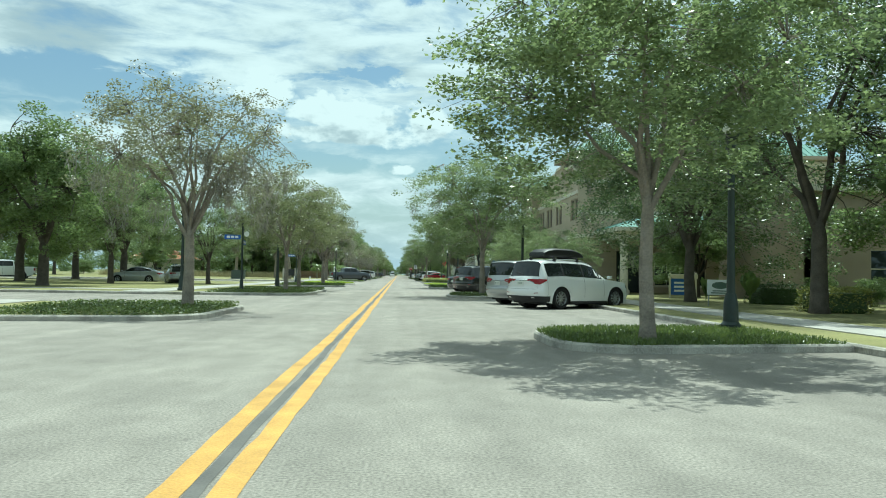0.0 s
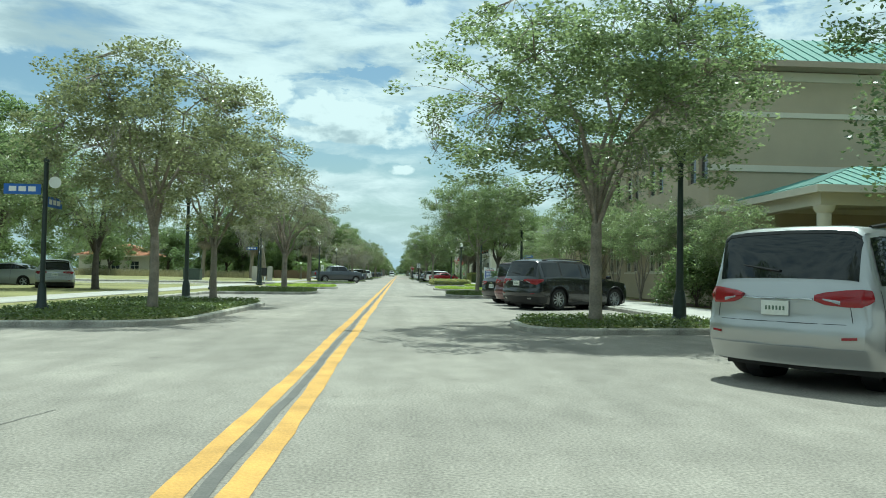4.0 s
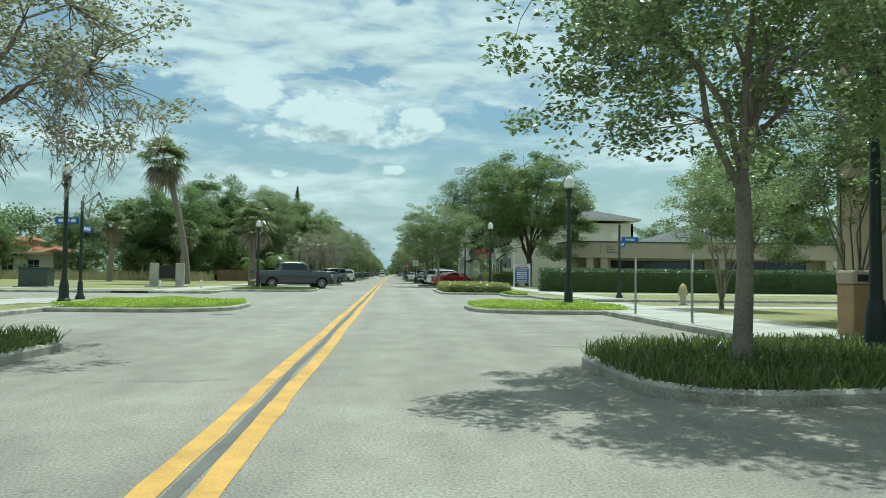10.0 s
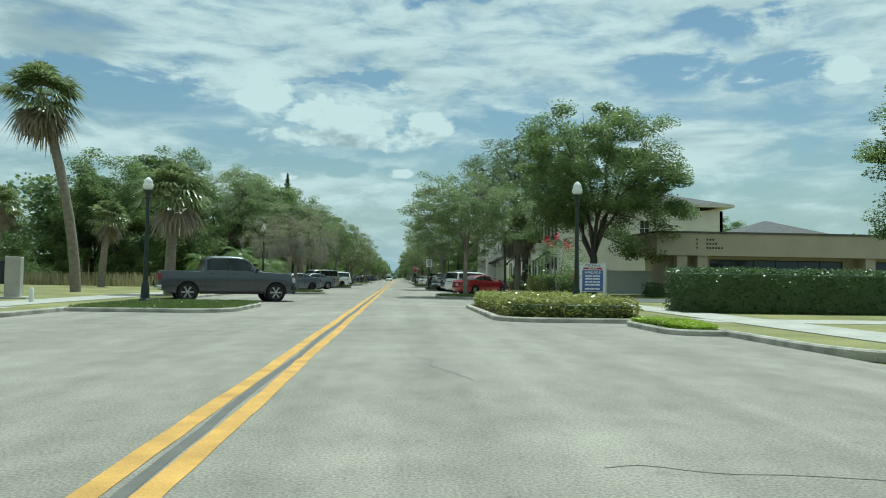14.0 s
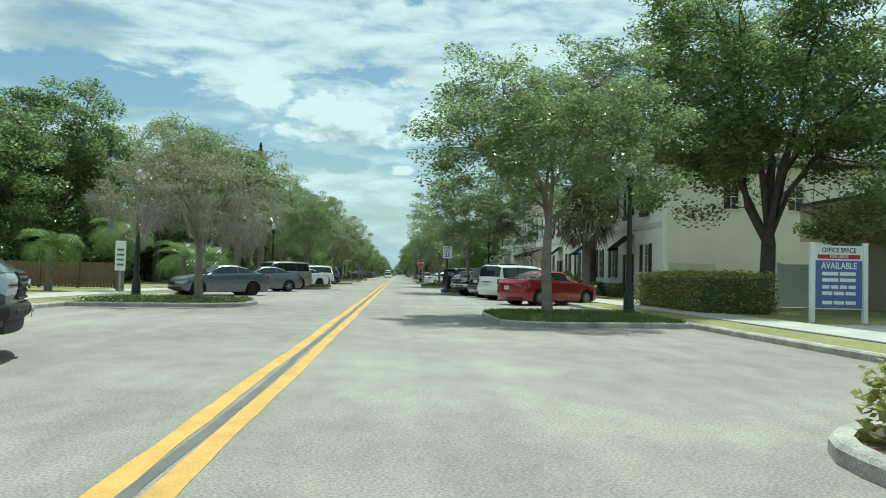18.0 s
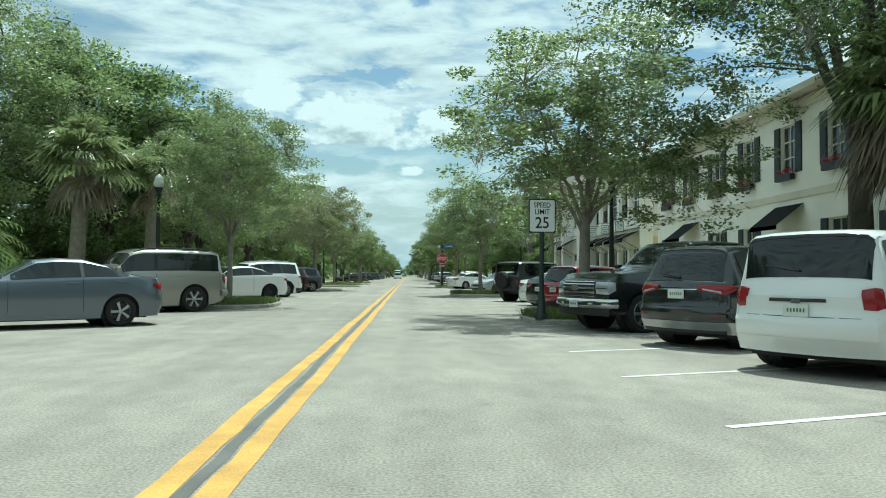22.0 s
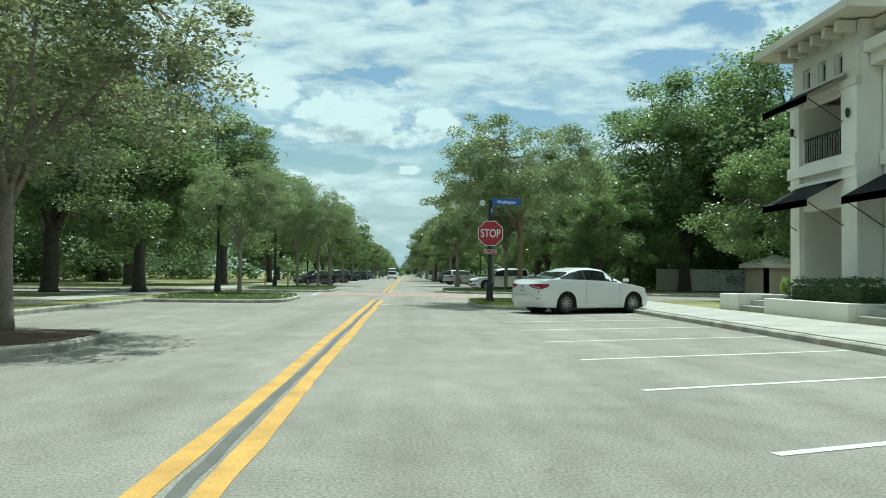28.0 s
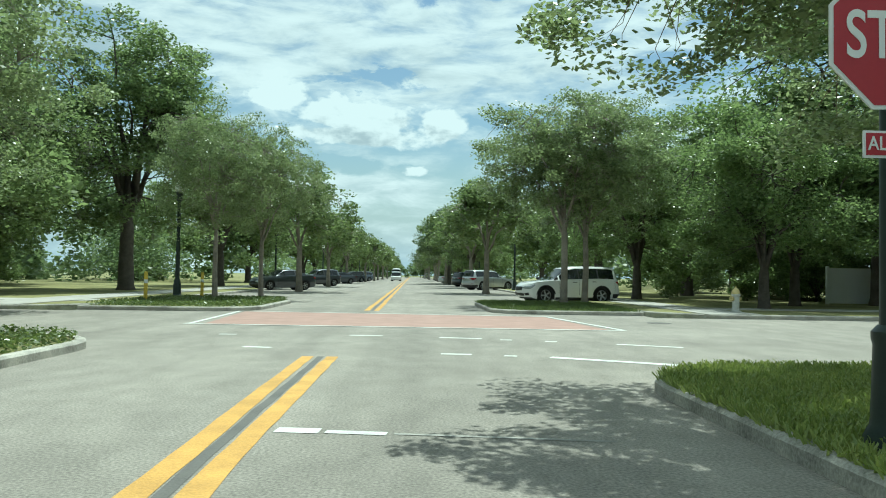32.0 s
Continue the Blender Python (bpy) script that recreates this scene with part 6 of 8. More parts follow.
for x, y, s in [(-18 - rg.uniform(0, 6), 142 + i * 2.2, rg.uniform(0.8, 1.25)) for i in range(26)] + [(-21 - i * 6.5, 150 + rg.uniform(0, 9), rg.uniform(0.5, 0.8)) for i in range(7)] + [(-48 - i * 5.5, 76 + rg.uniform(0, 30), rg.uniform(0.5, 0.8)) for i in range(7)] + [(16.5 + i * 3.4, 27 + rg.uniform(0, 5), rg.uniform(0.3, 0.4)) for i in range(4)] + [(19 + rg.uniform(0, 9), 219 + i * 3.0, rg.uniform(0.6, 1.0)) for i in range(10)] + [(-26 - rg.uniform(0, 6), 219 + i * 6.0, rg.uniform(0.7, 1.1)) for i in range(6)]:
    tree("shrubby", x, y, s, rg.uniform(0, 360))


def woods(points, seed, label, mat, leaf=0.7, n=1000):
    """A far wood: crowns of loose leaf clumps on a line of points (x, y, radius, height)."""
    rg = np.random.default_rng(seed)
    out = []
    for x, y, r, h in points:
        k = 5 + int(r)
        c = np.stack([x + rg.normal(size=k) * r * 0.5, y + rg.normal(size=k) * r * 0.5, h * rg.uniform(0.15, 0.88, k)], 1)
        m = n // k
        for q in c:
            d = rg.normal(size=(m, 3))
            d /= np.linalg.norm(d, axis=1)[:, None]
            rad = r * rg.uniform(0.32, 0.5) * rg.random(m)[:, None] ** 0.4
            out.append(q + d * rad * np.array([1, 1, 0.8]))
    q = np.concatenate(out)
    q[:, 2] = np.abs(q[:, 2])
    return tagged(new("far_wood", leaf_mesh("far_wood", q, rg.uniform(leaf * 0.6, leaf * 1.4, len(q)), mat, rg, 0.7)), label, "wood", kind="stuff")


rg = random.Random(31)
woods([(-30 - i * 5.5, 150 + rg.uniform(-8, 22), rg.uniform(4, 6), rg.uniform(8, 12)) for i in range(26)], 1, "dense far wood behind the open field", M_FARWOOD, 0.42, 2400)
woods([(-24 - rg.uniform(0, 16), 160 + i * 6.0, rg.uniform(4, 6), rg.uniform(9, 12)) for i in range(24)], 2, "dense wood behind the street trees", M_FARWOOD, 0.3, 4200)
woods([(24 + rg.uniform(0, 22), 212 + i * 5.5, rg.uniform(4, 6), rg.uniform(9, 13)) for i in range(24)], 3, "dense green wood beyond the corner", M_FARWOOD, 0.32, 3800)
woods([(-45 - i * 6.0, 60 + rg.uniform(-10, 20), rg.uniform(3.5, 5), rg.uniform(6, 9)) for i in range(16)], 4, "far trees round the parking lot", M_FARWOOD)
woods([(50 + i * 7.0, 175 + rg.uniform(-10, 20), rg.uniform(4, 5), rg.uniform(7, 10)) for i in range(16)], 5, "far trees behind the houses", M_FARWOOD)
woods([(s * rg.uniform(18, 34), 330 + i * 12.0, rg.uniform(5, 7), rg.uniform(9, 13)) for i in range(24) for s in (-1, 1)], 6, "far woods on both sides of the street", M_FARWOOD, 0.8, 300)
woods([(rg.uniform(-90, 90), 640 + rg.uniform(0, 40), rg.uniform(6, 9), rg.uniform(8, 13)) for i in range(30)], 7, "wood closing the far end of the street", M_FARWOOD, 1.2, 300)
woods([(-24 - i * 5.5, 232 + rg.uniform(-8, 14), rg.uniform(4, 6), rg.uniform(8, 12)) for i in range(14)], 9, "dense far trees beyond the park lawn", M_FARWOOD, 0.36, 3000)
woods([(15 + i * 2.6, 224 + rg.uniform(-2, 8), rg.uniform(1.6, 2.4), rg.uniform(2.5, 4.5)) for i in range(12)], 10, "bright green bushes under the corner trees", M_BRIGHT, 0.16, 2600)
woods([(22 + i * 5.0, 20 + rg.uniform(-8, 8), rg.uniform(4, 5.5), rg.uniform(8, 11)) for i in range(8)], 8, "dense trees behind the low tan building", M_FARWOOD)
woods([(-34 + i * 4.6, 488 + rg.uniform(-4, 8), rg.uniform(3.4, 4.4), rg.uniform(4.5, 6.0)) for i in range(16)], 14, "trees across the far end of the street", M_FARWOOD, 0.7, 900)
woods([(-18 - i * 5.0, 262 + rg.uniform(-6, 10), rg.uniform(3.5, 5), rg.uniform(5, 8)) for i in range(16)], 11, "far green trees closing the park lawn", M_FARWOOD, 0.6, 700)

woods([(-17 - i * 4.2, 268 + rg.uniform(-4, 12), rg.uniform(3.0, 4.0), rg.uniform(3.0, 4.5)) for i in range(34)], 12, "dense low thicket closing the park lawn", M_FARWOOD, 0.5, 800)
woods([(17 + i * 4.2, 262 + rg.uniform(-4, 12), rg.uniform(3.0, 4.0), rg.uniform(3.0, 4.5)) for i in range(24)], 13, "dense low thicket behind the corner trees", M_FARWOOD, 0.5, 800)

# ---- street furniture ----
def street_lamp(x, y, rz=0, z=0.11):
    p = thing("street_lamp", x, y, z, rz, "dark green street lamp with an acorn glass globe", "street lamp", "street lamps")
    part("base", turned([(0.20, 0.0), (0.20, 0.10), (0.15, 0.16), (0.14, 0.5), (0.12, 0.62), (0.10, 0.72)], 14), M_POST, p, smooth=35)
    part("pole", turned([(0.085, 0.72), (0.07, 2.0), (0.06, 3.55)], 12), M_POST, p, smooth=40)
    part("collar", turned([(0.06, 3.55), (0.11, 3.62), (0.11, 3.66), (0.075, 3.70), (0.14, 3.86), (0.15, 3.9)], 14), M_POST, p, smooth=35)
    g = part("globe", turned([(0.10, 3.905), (0.17, 3.98), (0.175, 4.08), (0.14, 4.15), (0.15, 4.18), (0.12, 4.26), (0.05, 4.33), (0.02, 4.36)], 18), M_GLOBE, p, "ribbed clear acorn globe", smooth=50)
    part("finial", turned([(0.022, 4.362), (0.028, 4.39), (0.008, 4.43)], 8), M_POST, p, smooth=50)
    return p


for x, y in ((7.6, 14.8), (7.25, 38.3), (7.5, 62.0), (7.0, 77.3), (7.4, 100.2), (7.8, 120.3), (7.7, 170.6), (-9.6, 37.9), (-8.9, 76.4), (-6.9, 50.2), (-7.35, 101.6), (-7.5, 125.3), (-7.4, 152.4), (-7.05, 199.9), (-8.8, 62.0), (-7.4, 216.5), (7.2, 148.8)):
    street_lamp(x, y, z=0.0 if (x, y) == (-6.9, 50.2) else 0.11)
for i in range(5):
    for s in (-1, 1):
        street_lamp(s * 8.9, 245 + 30 * i)


def blade(parent, text, x, y, z, rz, w=0.9, h=0.23, size=0.17):
    s = part("street_name_blade", box(-w / 2, w / 2, -0.006, 0.006, -h / 2, h / 2), M_BLUE, parent, "blue street-name blade with white lettering")
    s.matrix_local = pose(x, y, z, 0, 0, rz)
    for side, ry in ((-0.008, 0), (0.008, 180)):
        if text:
            lettering(text, size, M_SIGNW, s, pose(0, side, -0.01, 90, 0, ry), wide=0.8)
        else:
            for k in range(3):
                part("lettering_bar", box(-w * 0.36 + k * w * 0.26, -w * 0.16 + k * w * 0.26, min(side, side * 0.7), max(side, side * 0.7), -0.05, 0.06), M_SIGNW, s)
    return s


def name_post(x, y, rz, names, h=3.3, label="dark post with blue street-name signs"):
    p = thing("street_sign", x, y, 0.11, rz, label, "street sign")
    part("base", turned([(0.16, 0), (0.16, 0.1), (0.10, 0.2), (0.085, 0.55), (0.06, 0.65)], 12), M_POST, p, smooth=35)
    part("post", turned([(0.055, 0.65), (0.05, h)], 10), M_POST, p, smooth=40)
    part("finial", turned([(0.05, h), (0.07, h + 0.05), (0.02, h + 0.14)], 10), M_POST, p, smooth=40)
    blade(p, names[0], 0.5, 0, h - 0.58, 0, 0.8)
    blade(p, names[1], 0.0, -0.45, h - 0.84, 90, 0.75)
    part("emblem", turned([(0.13, -0.012), (0.13, 0.012)], 18, -0.2, h - 0.42, "y"), M_SIGNW, p, "round white emblem")
    return p


name_post(-6.9, 38.8, 180, ("", ""))
name_post(-9.6, 79.4, 180, ("", ""))
p = name_post(11.7, 87.0, 0, ("Fairfield", ""), label="dark post with blue name signs and a stop sign's back")
bm = bmesh.new()
oct_ = [(0.38 / math.cos(radians(22.5)) * math.cos(radians(22.5 + 45 * i)), 0.38 / math.cos(radians(22.5)) * math.sin(radians(22.5 + 45 * i))) for i in range(8)]
o = part("stop_sign_back", prism(oct_, -0.006, 0.006), M_STEEL, p)
o.matrix_local = pose(0.0, 0.08, 2.25, 90, 0, 75)

# all-way stop
p = thing("stop_sign", 4.06, 192.6, 0.11, 0, "red octagonal stop sign with an all-way plate on a dark post", "stop sign")
part("base", turned([(0.17, 0), (0.165, 0.08), (0.13, 0.15), (0.125, 0.2), (0.11, 0.62), (0.12, 0.66), (0.12, 0.7), (0.085, 0.74)], 12), M_POST, p, smooth=35)
part("post", turned([(0.075, 0.72), (0.066, 3.6)], 10), M_POST, p, smooth=40)
R_ = 0.435
o8 = [(R_ / math.cos(radians(22.5)) * math.cos(radians(22.5 + 45 * i)), R_ / math.cos(radians(22.5)) * math.sin(radians(22.5 + 45 * i))) for i in range(8)]
f = part("sign_border", prism(o8, -0.006, 0.006), M_SIGNW, p, "white border of the sign")
f.matrix_local = pose(0, -0.085, 2.44, 90, 0, 0)
f2 = part("sign_face", prism([(x * 0.945, y * 0.945) for x, y in o8], 0.007, 0.011), M_RED, p, "red sign face")
f2.matrix_local = pose(0, -0.085, 2.44, 90, 0, 0)
lettering("STOP", 0.40, M_SIGNW, f2, pose(0, -0.01, 0.014), wide=0.72)
q = part("all_way_plate", box(-0.23, 0.23, -0.085, -0.073, 1.72, 1.88), M_SIGNW, p)
q2 = part("plate_face", box(-0.215, 0.215, -0.089, -0.086, 1.735, 1.865), M_RED, q)
lettering("ALL WAY", 0.115, M_SIGNW, q, pose(0, -0.093, 1.80, 90, 0, 0), wide=0.85)
blade(p, "Washington", 0.55, -0.03, 3.55, 0, 0.98, 0.23, 0.17)
blade(p, "State", 0.0, -0.45, 3.22, 90, 0.72, 0.2, 0.15)
part("emblem", turned([(0.11, -0.012), (0.11, 0.012)], 8, -0.28, 3.5, "y"), M_SIGNW, p, "small white emblem plate")

# speed limit
p = thing("speed_limit_sign", 4.14, 143.45, 0.11, 0, "white speed limit sign on a dark post", "road sign")
part("base", turned([(0.15, 0), (0.15, 0.1), (0.10, 0.18), (0.08, 0.5), (0.06, 0.6)], 12), M_POST, p, smooth=35)
part("post", turned([(0.055, 0.6), (0.05, 2.75)], 10), M_POST, p, smooth=40)
part("sign_rim", prism(rounded(-0.31, 0.31, -0.385, 0.385, 0.04, 4), -0.006, 0.004), M_BLACK, p).matrix_local = pose(0, -0.06, 2.36, 90, 0, 0)
f = part("sign_face", prism(rounded(-0.285, 0.285, -0.36, 0.36, 0.035, 4), 0.005, 0.008), M_SIGNW, p)
f.matrix_local = pose(0, -0.06, 2.36, 90, 0, 0)
lettering("SPEED", 0.165, M_BLACK, f, pose(0, 0.24, 0.011), wide=0.88)
lettering("LIMIT", 0.165, M_BLACK, f, pose(0, 0.085, 0.011), wide=0.88)
lettering("25", 0.36, M_BLACK, f, pose(0, -0.17, 0.011), wide=0.92)

# office-space sign
p = thing("lease_sign", 12.55, 118.0, 0.11, -3, "white-framed blue sign offering office space", "sign")
for s in (-0.68, 0.68):
    part("post", box(s - 0.06, s + 0.06, -0.06, 0.06, 0.0, 2.05, 0.01), M_SIGNW, p)
part("board", box(-0.62, 0.62, -0.02, 0.02, 0.35, 1.98), M_SIGNW, p)
part("blue_panel", box(-0.6, 0.6, -0.026, -0.021, 0.38, 1.60), M_NAVY, p, "blue lower panel")
part("red_strip", box(-0.55, 0.55, -0.026, -0.021, 1.64, 1.75), M_RED, p)
lettering("OFFICE SPACE", 0.17, M_SHUT, p, pose(0, -0.026, 1.86, 90, 0, 0), wide=0.82)
lettering("FOR LEASE", 0.10, M_SIGNW, p, pose(0, -0.03, 1.695, 90, 0, 0))
lettering("AVAILABLE", 0.24, M_SIGNW, p, pose(0, -0.03, 1.46, 90, 0, 0), wide=0.78)
for z, n in ((1.26, 2), (1.1, 2), (0.92, 4), (0.76, 3), (0.52, 3)):
    for i in range(n):
        w = 0.9 / n
        part("lettering_bar", box(-0.45 + i * w + 0.02, -0.45 + (i + 1) * w - 0.02, -0.030, -0.0265, z - 0.045, z + 0.045), M_SIGNW, p)


def hydrant(x, y):
    p = thing("fire_hydrant", x, y, 0.11, 20, "silver-white fire hydrant with a pale yellow cap", "fire hydrant")
    part("barrel", turned([(0.17, 0), (0.17, 0.05), (0.11, 0.07), (0.11, 0.5), (0.14, 0.52), (0.14, 0.57)], 14), M_HYD, p, smooth=35)
    part("cap", turned([(0.135, 0.572), (0.12, 0.66), (0.06, 0.74), (0.03, 0.76), (0.03, 0.80)], 14), M_HYDC, p, smooth=40)
    for a, l in ((90, 0.2), (0, 0.17), (180, 0.17)):
        o = part("nozzle", turned([(0.06, 0.08), (0.06, l - 0.03), (0.075, l - 0.03), (0.075, l)], 10, 0, 0.42, "x"), M_HYDC, p, smooth=35)
        o.rotation_euler = (0, 0, radians(a))
    return p


hydrant(11.5, 78.8)
hydrant(11.2, 211.3)


def post(x, y, h, r, mat, name, label, category, cap=True):
    p = thing(name, x, y, 0.11, 0, label, category)
    part("post", turned([(r, 0), (r, h), (r * 0.6, h + r * 0.5)], 12), mat, p, smooth=40)
    return p


for x, y in ((-7.4, 213.2), (-6.6, 216.9)):
    q = post(x, y, 0.95, 0.06, M_YELP, "bollard", "short yellow marker post on a corner island", "bollard")
    part("band", turned([(0.064, 0.60), (0.064, 0.72)], 12), M_SIGNW, q)
for x, y in ((-12.2, 97.3), (-10.6, 100.4)):
    post(x, y, 0.45, 0.07, M_FENCEW, "marker_post", "short white marker post in the lawn", "post")
for x, y in ((7.6, 72.2), (7.6, 68.4)):
    q = thing("parking_sign", x, y, 0.11, 0, "small parking sign seen edge-on on a thin steel post", "road sign")
    part("post", turned([(0.03, 0), (0.03, 1.5)], 8), M_STEEL, q, smooth=40)
    part("plate", box(-0.008, 0.008, -0.15, 0.15, 1.1, 1.5, 0.003), M_SIGNW, q).rotation_euler = (0, 0, radians(-14))

# utility boxes and monument sign on the empty lot
for x, y, w, d, h in ((-19.3, 97.8, 1.6, 1.0, 1.1),):
    q = thing("utility_box", x, y, 0.11, 0, "dark green utility cabinet on a pad", "utility box")
    part("cabinet", box(-w / 2, w / 2, -d / 2, d / 2, 0.08, h, 0.03), M_UTIL, q)
    part("lid", box(-w / 2 - 0.04, w / 2 + 0.04, -d / 2 - 0.04, d / 2 + 0.04, h + 0.003, h + 0.07, 0.015), M_UTIL, q)
    part("pad", box(-w / 2 - 0.2, w / 2 + 0.2, -d / 2 - 0.2, d / 2 + 0.2, -0.05, 0.08), M_CONC, q)
q = thing("monument_sign", -13.6, 103.5, 0.11, 10, "grey pillared sign stand with an empty dark panel", "sign")
for s in (-0.75, 0.85):
    part("pillar", box(s - 0.27, s + 0.27, -0.2, 0.2, 0, 1.55, 0.03), M_CONC, q)
part("panel", box(-0.45, 0.55, -0.05, 0.05, 0.55, 1.4), M_SHUT, q)
part("footing", box(-1.3, 1.4, -0.5, 0.5, -0.05, 0.08, 0.02), M_CONC, q)


def fence(x0, y0, x1, y1, h, mat, label, step=2.0, slats=True):
    d = Vector((x1 - x0, y1 - y0))
    q = thing("fence", x0, y0, 0.11, math.degrees(math.atan2(d.y, d.x)), label, "fence")
    n = max(1, round(d.length / step))
    s = d.length / n
    pm = bm_mesh("post", box(-0.06, 0.06, -0.06, 0.06, 0, h + 0.08, 0.01), mat)
    if slats:
        k = max(3, int(s / 0.16))
        sm = bm_mesh("board", box(0.01, s / k - 0.012, -0.015, 0.015, 0.05, h), mat)
    else:
        sm = bm_mesh("panel", box(0.06, s - 0.06, -0.02, 0.02, 0.05, h), mat)
    for i in range(n + 1):
        o = new("post", pm)
        o.parent, o.location = q, (i * s, 0, 0)
        if i < n:
            for j in range(k if slats else 1):
                o = new("board" if slats else "panel", sm)
                o.parent, o.location = q, (i * s + (j * s / k if slats else 0), 0.03 if slats else 0, 0)
    return q


fence(-17.6, 136.5, -12.2, 136.5, 1.25, M_FENCEB, "brown wooden picket fence behind palms")
fence(16.4, 128.6, 19.6, 128.6, 1.75, M_FENCEW, "white vinyl fence panels", 2.4, False)
fence(13.0, 131.5, 15.0, 131.5, 1.75, M_FENCEW, "white vinyl fence panels beside the townhouses", 2.4, False)
fence(19.5, 221.0, 44.0, 217.0, 1.6, M_FENCEW, "pale fence behind the trees", 2.5, False)

# hedges and palms
hedge(4.35, 7.9, 95.0, 104.0, 0.46, M_HEDGE, 1, "clipped yellow-green hedge filling a street island", 420, 0.10)
hedge(10.6, 44.0, 98.6, 100.6, 1.42, M_HEDGED, 2, "long dark clipped hedge before the low office", 190, 0.11)
hedge(10.6, 13.0, 122.0, 128.5, 1.25, M_HEDGE, 3, "clipped hedge beside the red sedan's stall", 240, 0.10)
hedge(11.7, 12.7, 183.6, 187.0, 0.95, M_HEDGED, 4, "clipped dark hedge in a planter", 300, 0.09)
hedge(11.6, 13.8, 176.4, 180.9, 1.0, M_HEDGED, 5, "clipped dark hedge in a planter", 240, 0.09)
hedge(16.8, 20.5, 121.0, 122.2, 0.85, M_HEDGED, 6, "low dark hedge by the office drive", 240, 0.09)
sheet("road_office_drive", 9.5, 60.0, 110.0, 117.0, 0.126, 0.0, M_ASPHALT2, "dark asphalt office driveway", "road")
for i in range(8):
    hedge(13.2, 14.2, 140.0 + i * 3.4, 142.2 + i * 3.4, 0.7, M_HEDGED, 20 + i, "small clipped shrub along the townhouses", 220, 0.10)

# the small flowering tree on the hedge island
q = thing("small_tree", 7.35, 103.3, 0.11, 0, "slender crape myrtle with a few red blossoms", "tree")
rg5 = np.random.default_rng(55)
part("trunk", tube([(0, 0, 0), (0.02, 0, 0.6), (-0.05, 0.03, 1.4), (-0.15, 0.1, 2.0)], [0.035, 0.03, 0.026, 0.012], 6), M_BARK, q, smooth=60)
part("stem", tube([(0.06, 0, 0), (0.1, 0, 0.7), (0.22, 0.03, 1.5), (0.3, 0.1, 2.1)], [0.03, 0.026, 0.022, 0.01], 6), M_BARK, q, smooth=60)
cl = np.stack([rg5.normal(size=46) * 0.42, rg5.normal(size=46) * 0.42, rg5.uniform(0.95, 2.35, 46)], 1)
pk = cl[rg5.integers(0, 46, 1500)] + rg5.normal(size=(1500, 3)) * 0.11
o = new("crown", leaf_mesh("crown", pk, rg5.uniform(0.05, 0.1, 1500), M_BRIGHT, rg5, 0.6))
o.parent = q
for cx, cy, cz in ((0.0, -0.1, 2.62), (-0.35, 0.1, 2.5), (0.5, 0.0, 2.25), (-0.1, 0.3, 2.3), (0.62, -0.1, 1.15), (0.3, -0.2, 2.35)):
    fl = np.array((cx, cy, cz)) + rg5.normal(size=(60, 3)) * (0.05, 0.05, 0.08)
    o = new("blossom", leaf_mesh("blossom", fl, rg5.uniform(0.04, 0.08, len(fl)), M_FLOWER, rg5, 0.8))
    o.parent = q

# tan bin cabinet on the verge
q = thing("waste_bin", 9.1, 65.0, 0.11, 8, "brown street waste bin with a pale tan top", "bin")
part("cabinet", box(-0.18, 0.18, -0.2, 0.2, 0.0, 0.9, 0.03), M_BOXTAN, q)
part("hood", box(-0.2, 0.2, -0.22, 0.22, 0.903, 1.14, 0.05), M_TAN, q, "paler tan hood")
part("flap", box(-0.12, 0.12, -0.235, -0.222, 0.95, 1.07, 0.005), M_SHUT, q)

# pay-parking sign by the shrubs
q = thing("parking_sign", 15.3, 37.6, 0.11, -18, "blue pay-parking board with a cream cap between posts", "sign")
for sx in (-0.62, 0.62):
    part("post", box(sx - 0.05, sx + 0.05, -0.05, 0.05, 0, 1.3, 0.01), M_CREAM, q)
part("panel", box(-0.57, 0.57, -0.03, 0.03, 0.18, 1.0, 0.004), M_BLUE, q, "blue sign panel")
part("cap", box(-0.72, 0.72, -0.08, 0.08, 1.003, 1.22, 0.02), M_CREAM, q)
for k in range(3):
    part("lettering_bar", box(-0.42, 0.42 - 0.14 * k, -0.036, -0.031, 0.34 + 0.2 * k, 0.44 + 0.2 * k), M_SIGNW, q)
q = thing("notice_sign", 12.9, 27.6, 0.11, -12, "white notice board with a dark oval badge on two stakes", "sign")
for sx in (-0.4, 0.4):
    part("stake", turned([(0.025, 0), (0.025, 0.98)], 6, sx, 0), M_STEEL, q)
part("board", box(-0.46, 0.46, -0.04, -0.027, 0.42, 0.98, 0.004), M_SIGNW, q)
oval = prism([(0.3 * math.cos(radians(k * 18)), 0.13 * math.sin(radians(k * 18))) for k in range(20)], 0.0, 0.004)
part("badge", oval, M_BAR, q, "dark oval badge").matrix_local = pose(0, -0.041, 0.77, 90, 0, 0)
for k in range(2):
    part("lettering_bar", box(-0.32 + 0.05 * k, 0.32 - 0.05 * k, -0.045, -0.041, 0.47 + 0.075 * k, 0.51 + 0.075 * k), M_BAR, q)
hedge(14.0, 15.6, 22.6, 24.2, 0.75, M_HEDGE, 41, "rounded light green shrub on the lawn", 300, 0.09)
hedge(15.6, 17.4, 30.0, 31.4, 0.8, M_HEDGED, 42, "low dark shrub before the tan building", 260, 0.09)
fan_palm(-15.3, 115.2, 10.2, (-2.1, 0.0), 2.15, 2, 22, "tall cabbage palm with fan fronds and a curved trunk")
fan_palm(-9.6, 112.0, 4.9, (0.1, 0.1), 1.85, 3, 12, "cabbage palm with a full head of fan fronds")
fan_palm(-9.6, 151.2, 4.7, (0.1, 0.2), 1.6, 4, 10, "short cabbage palm among oaks")
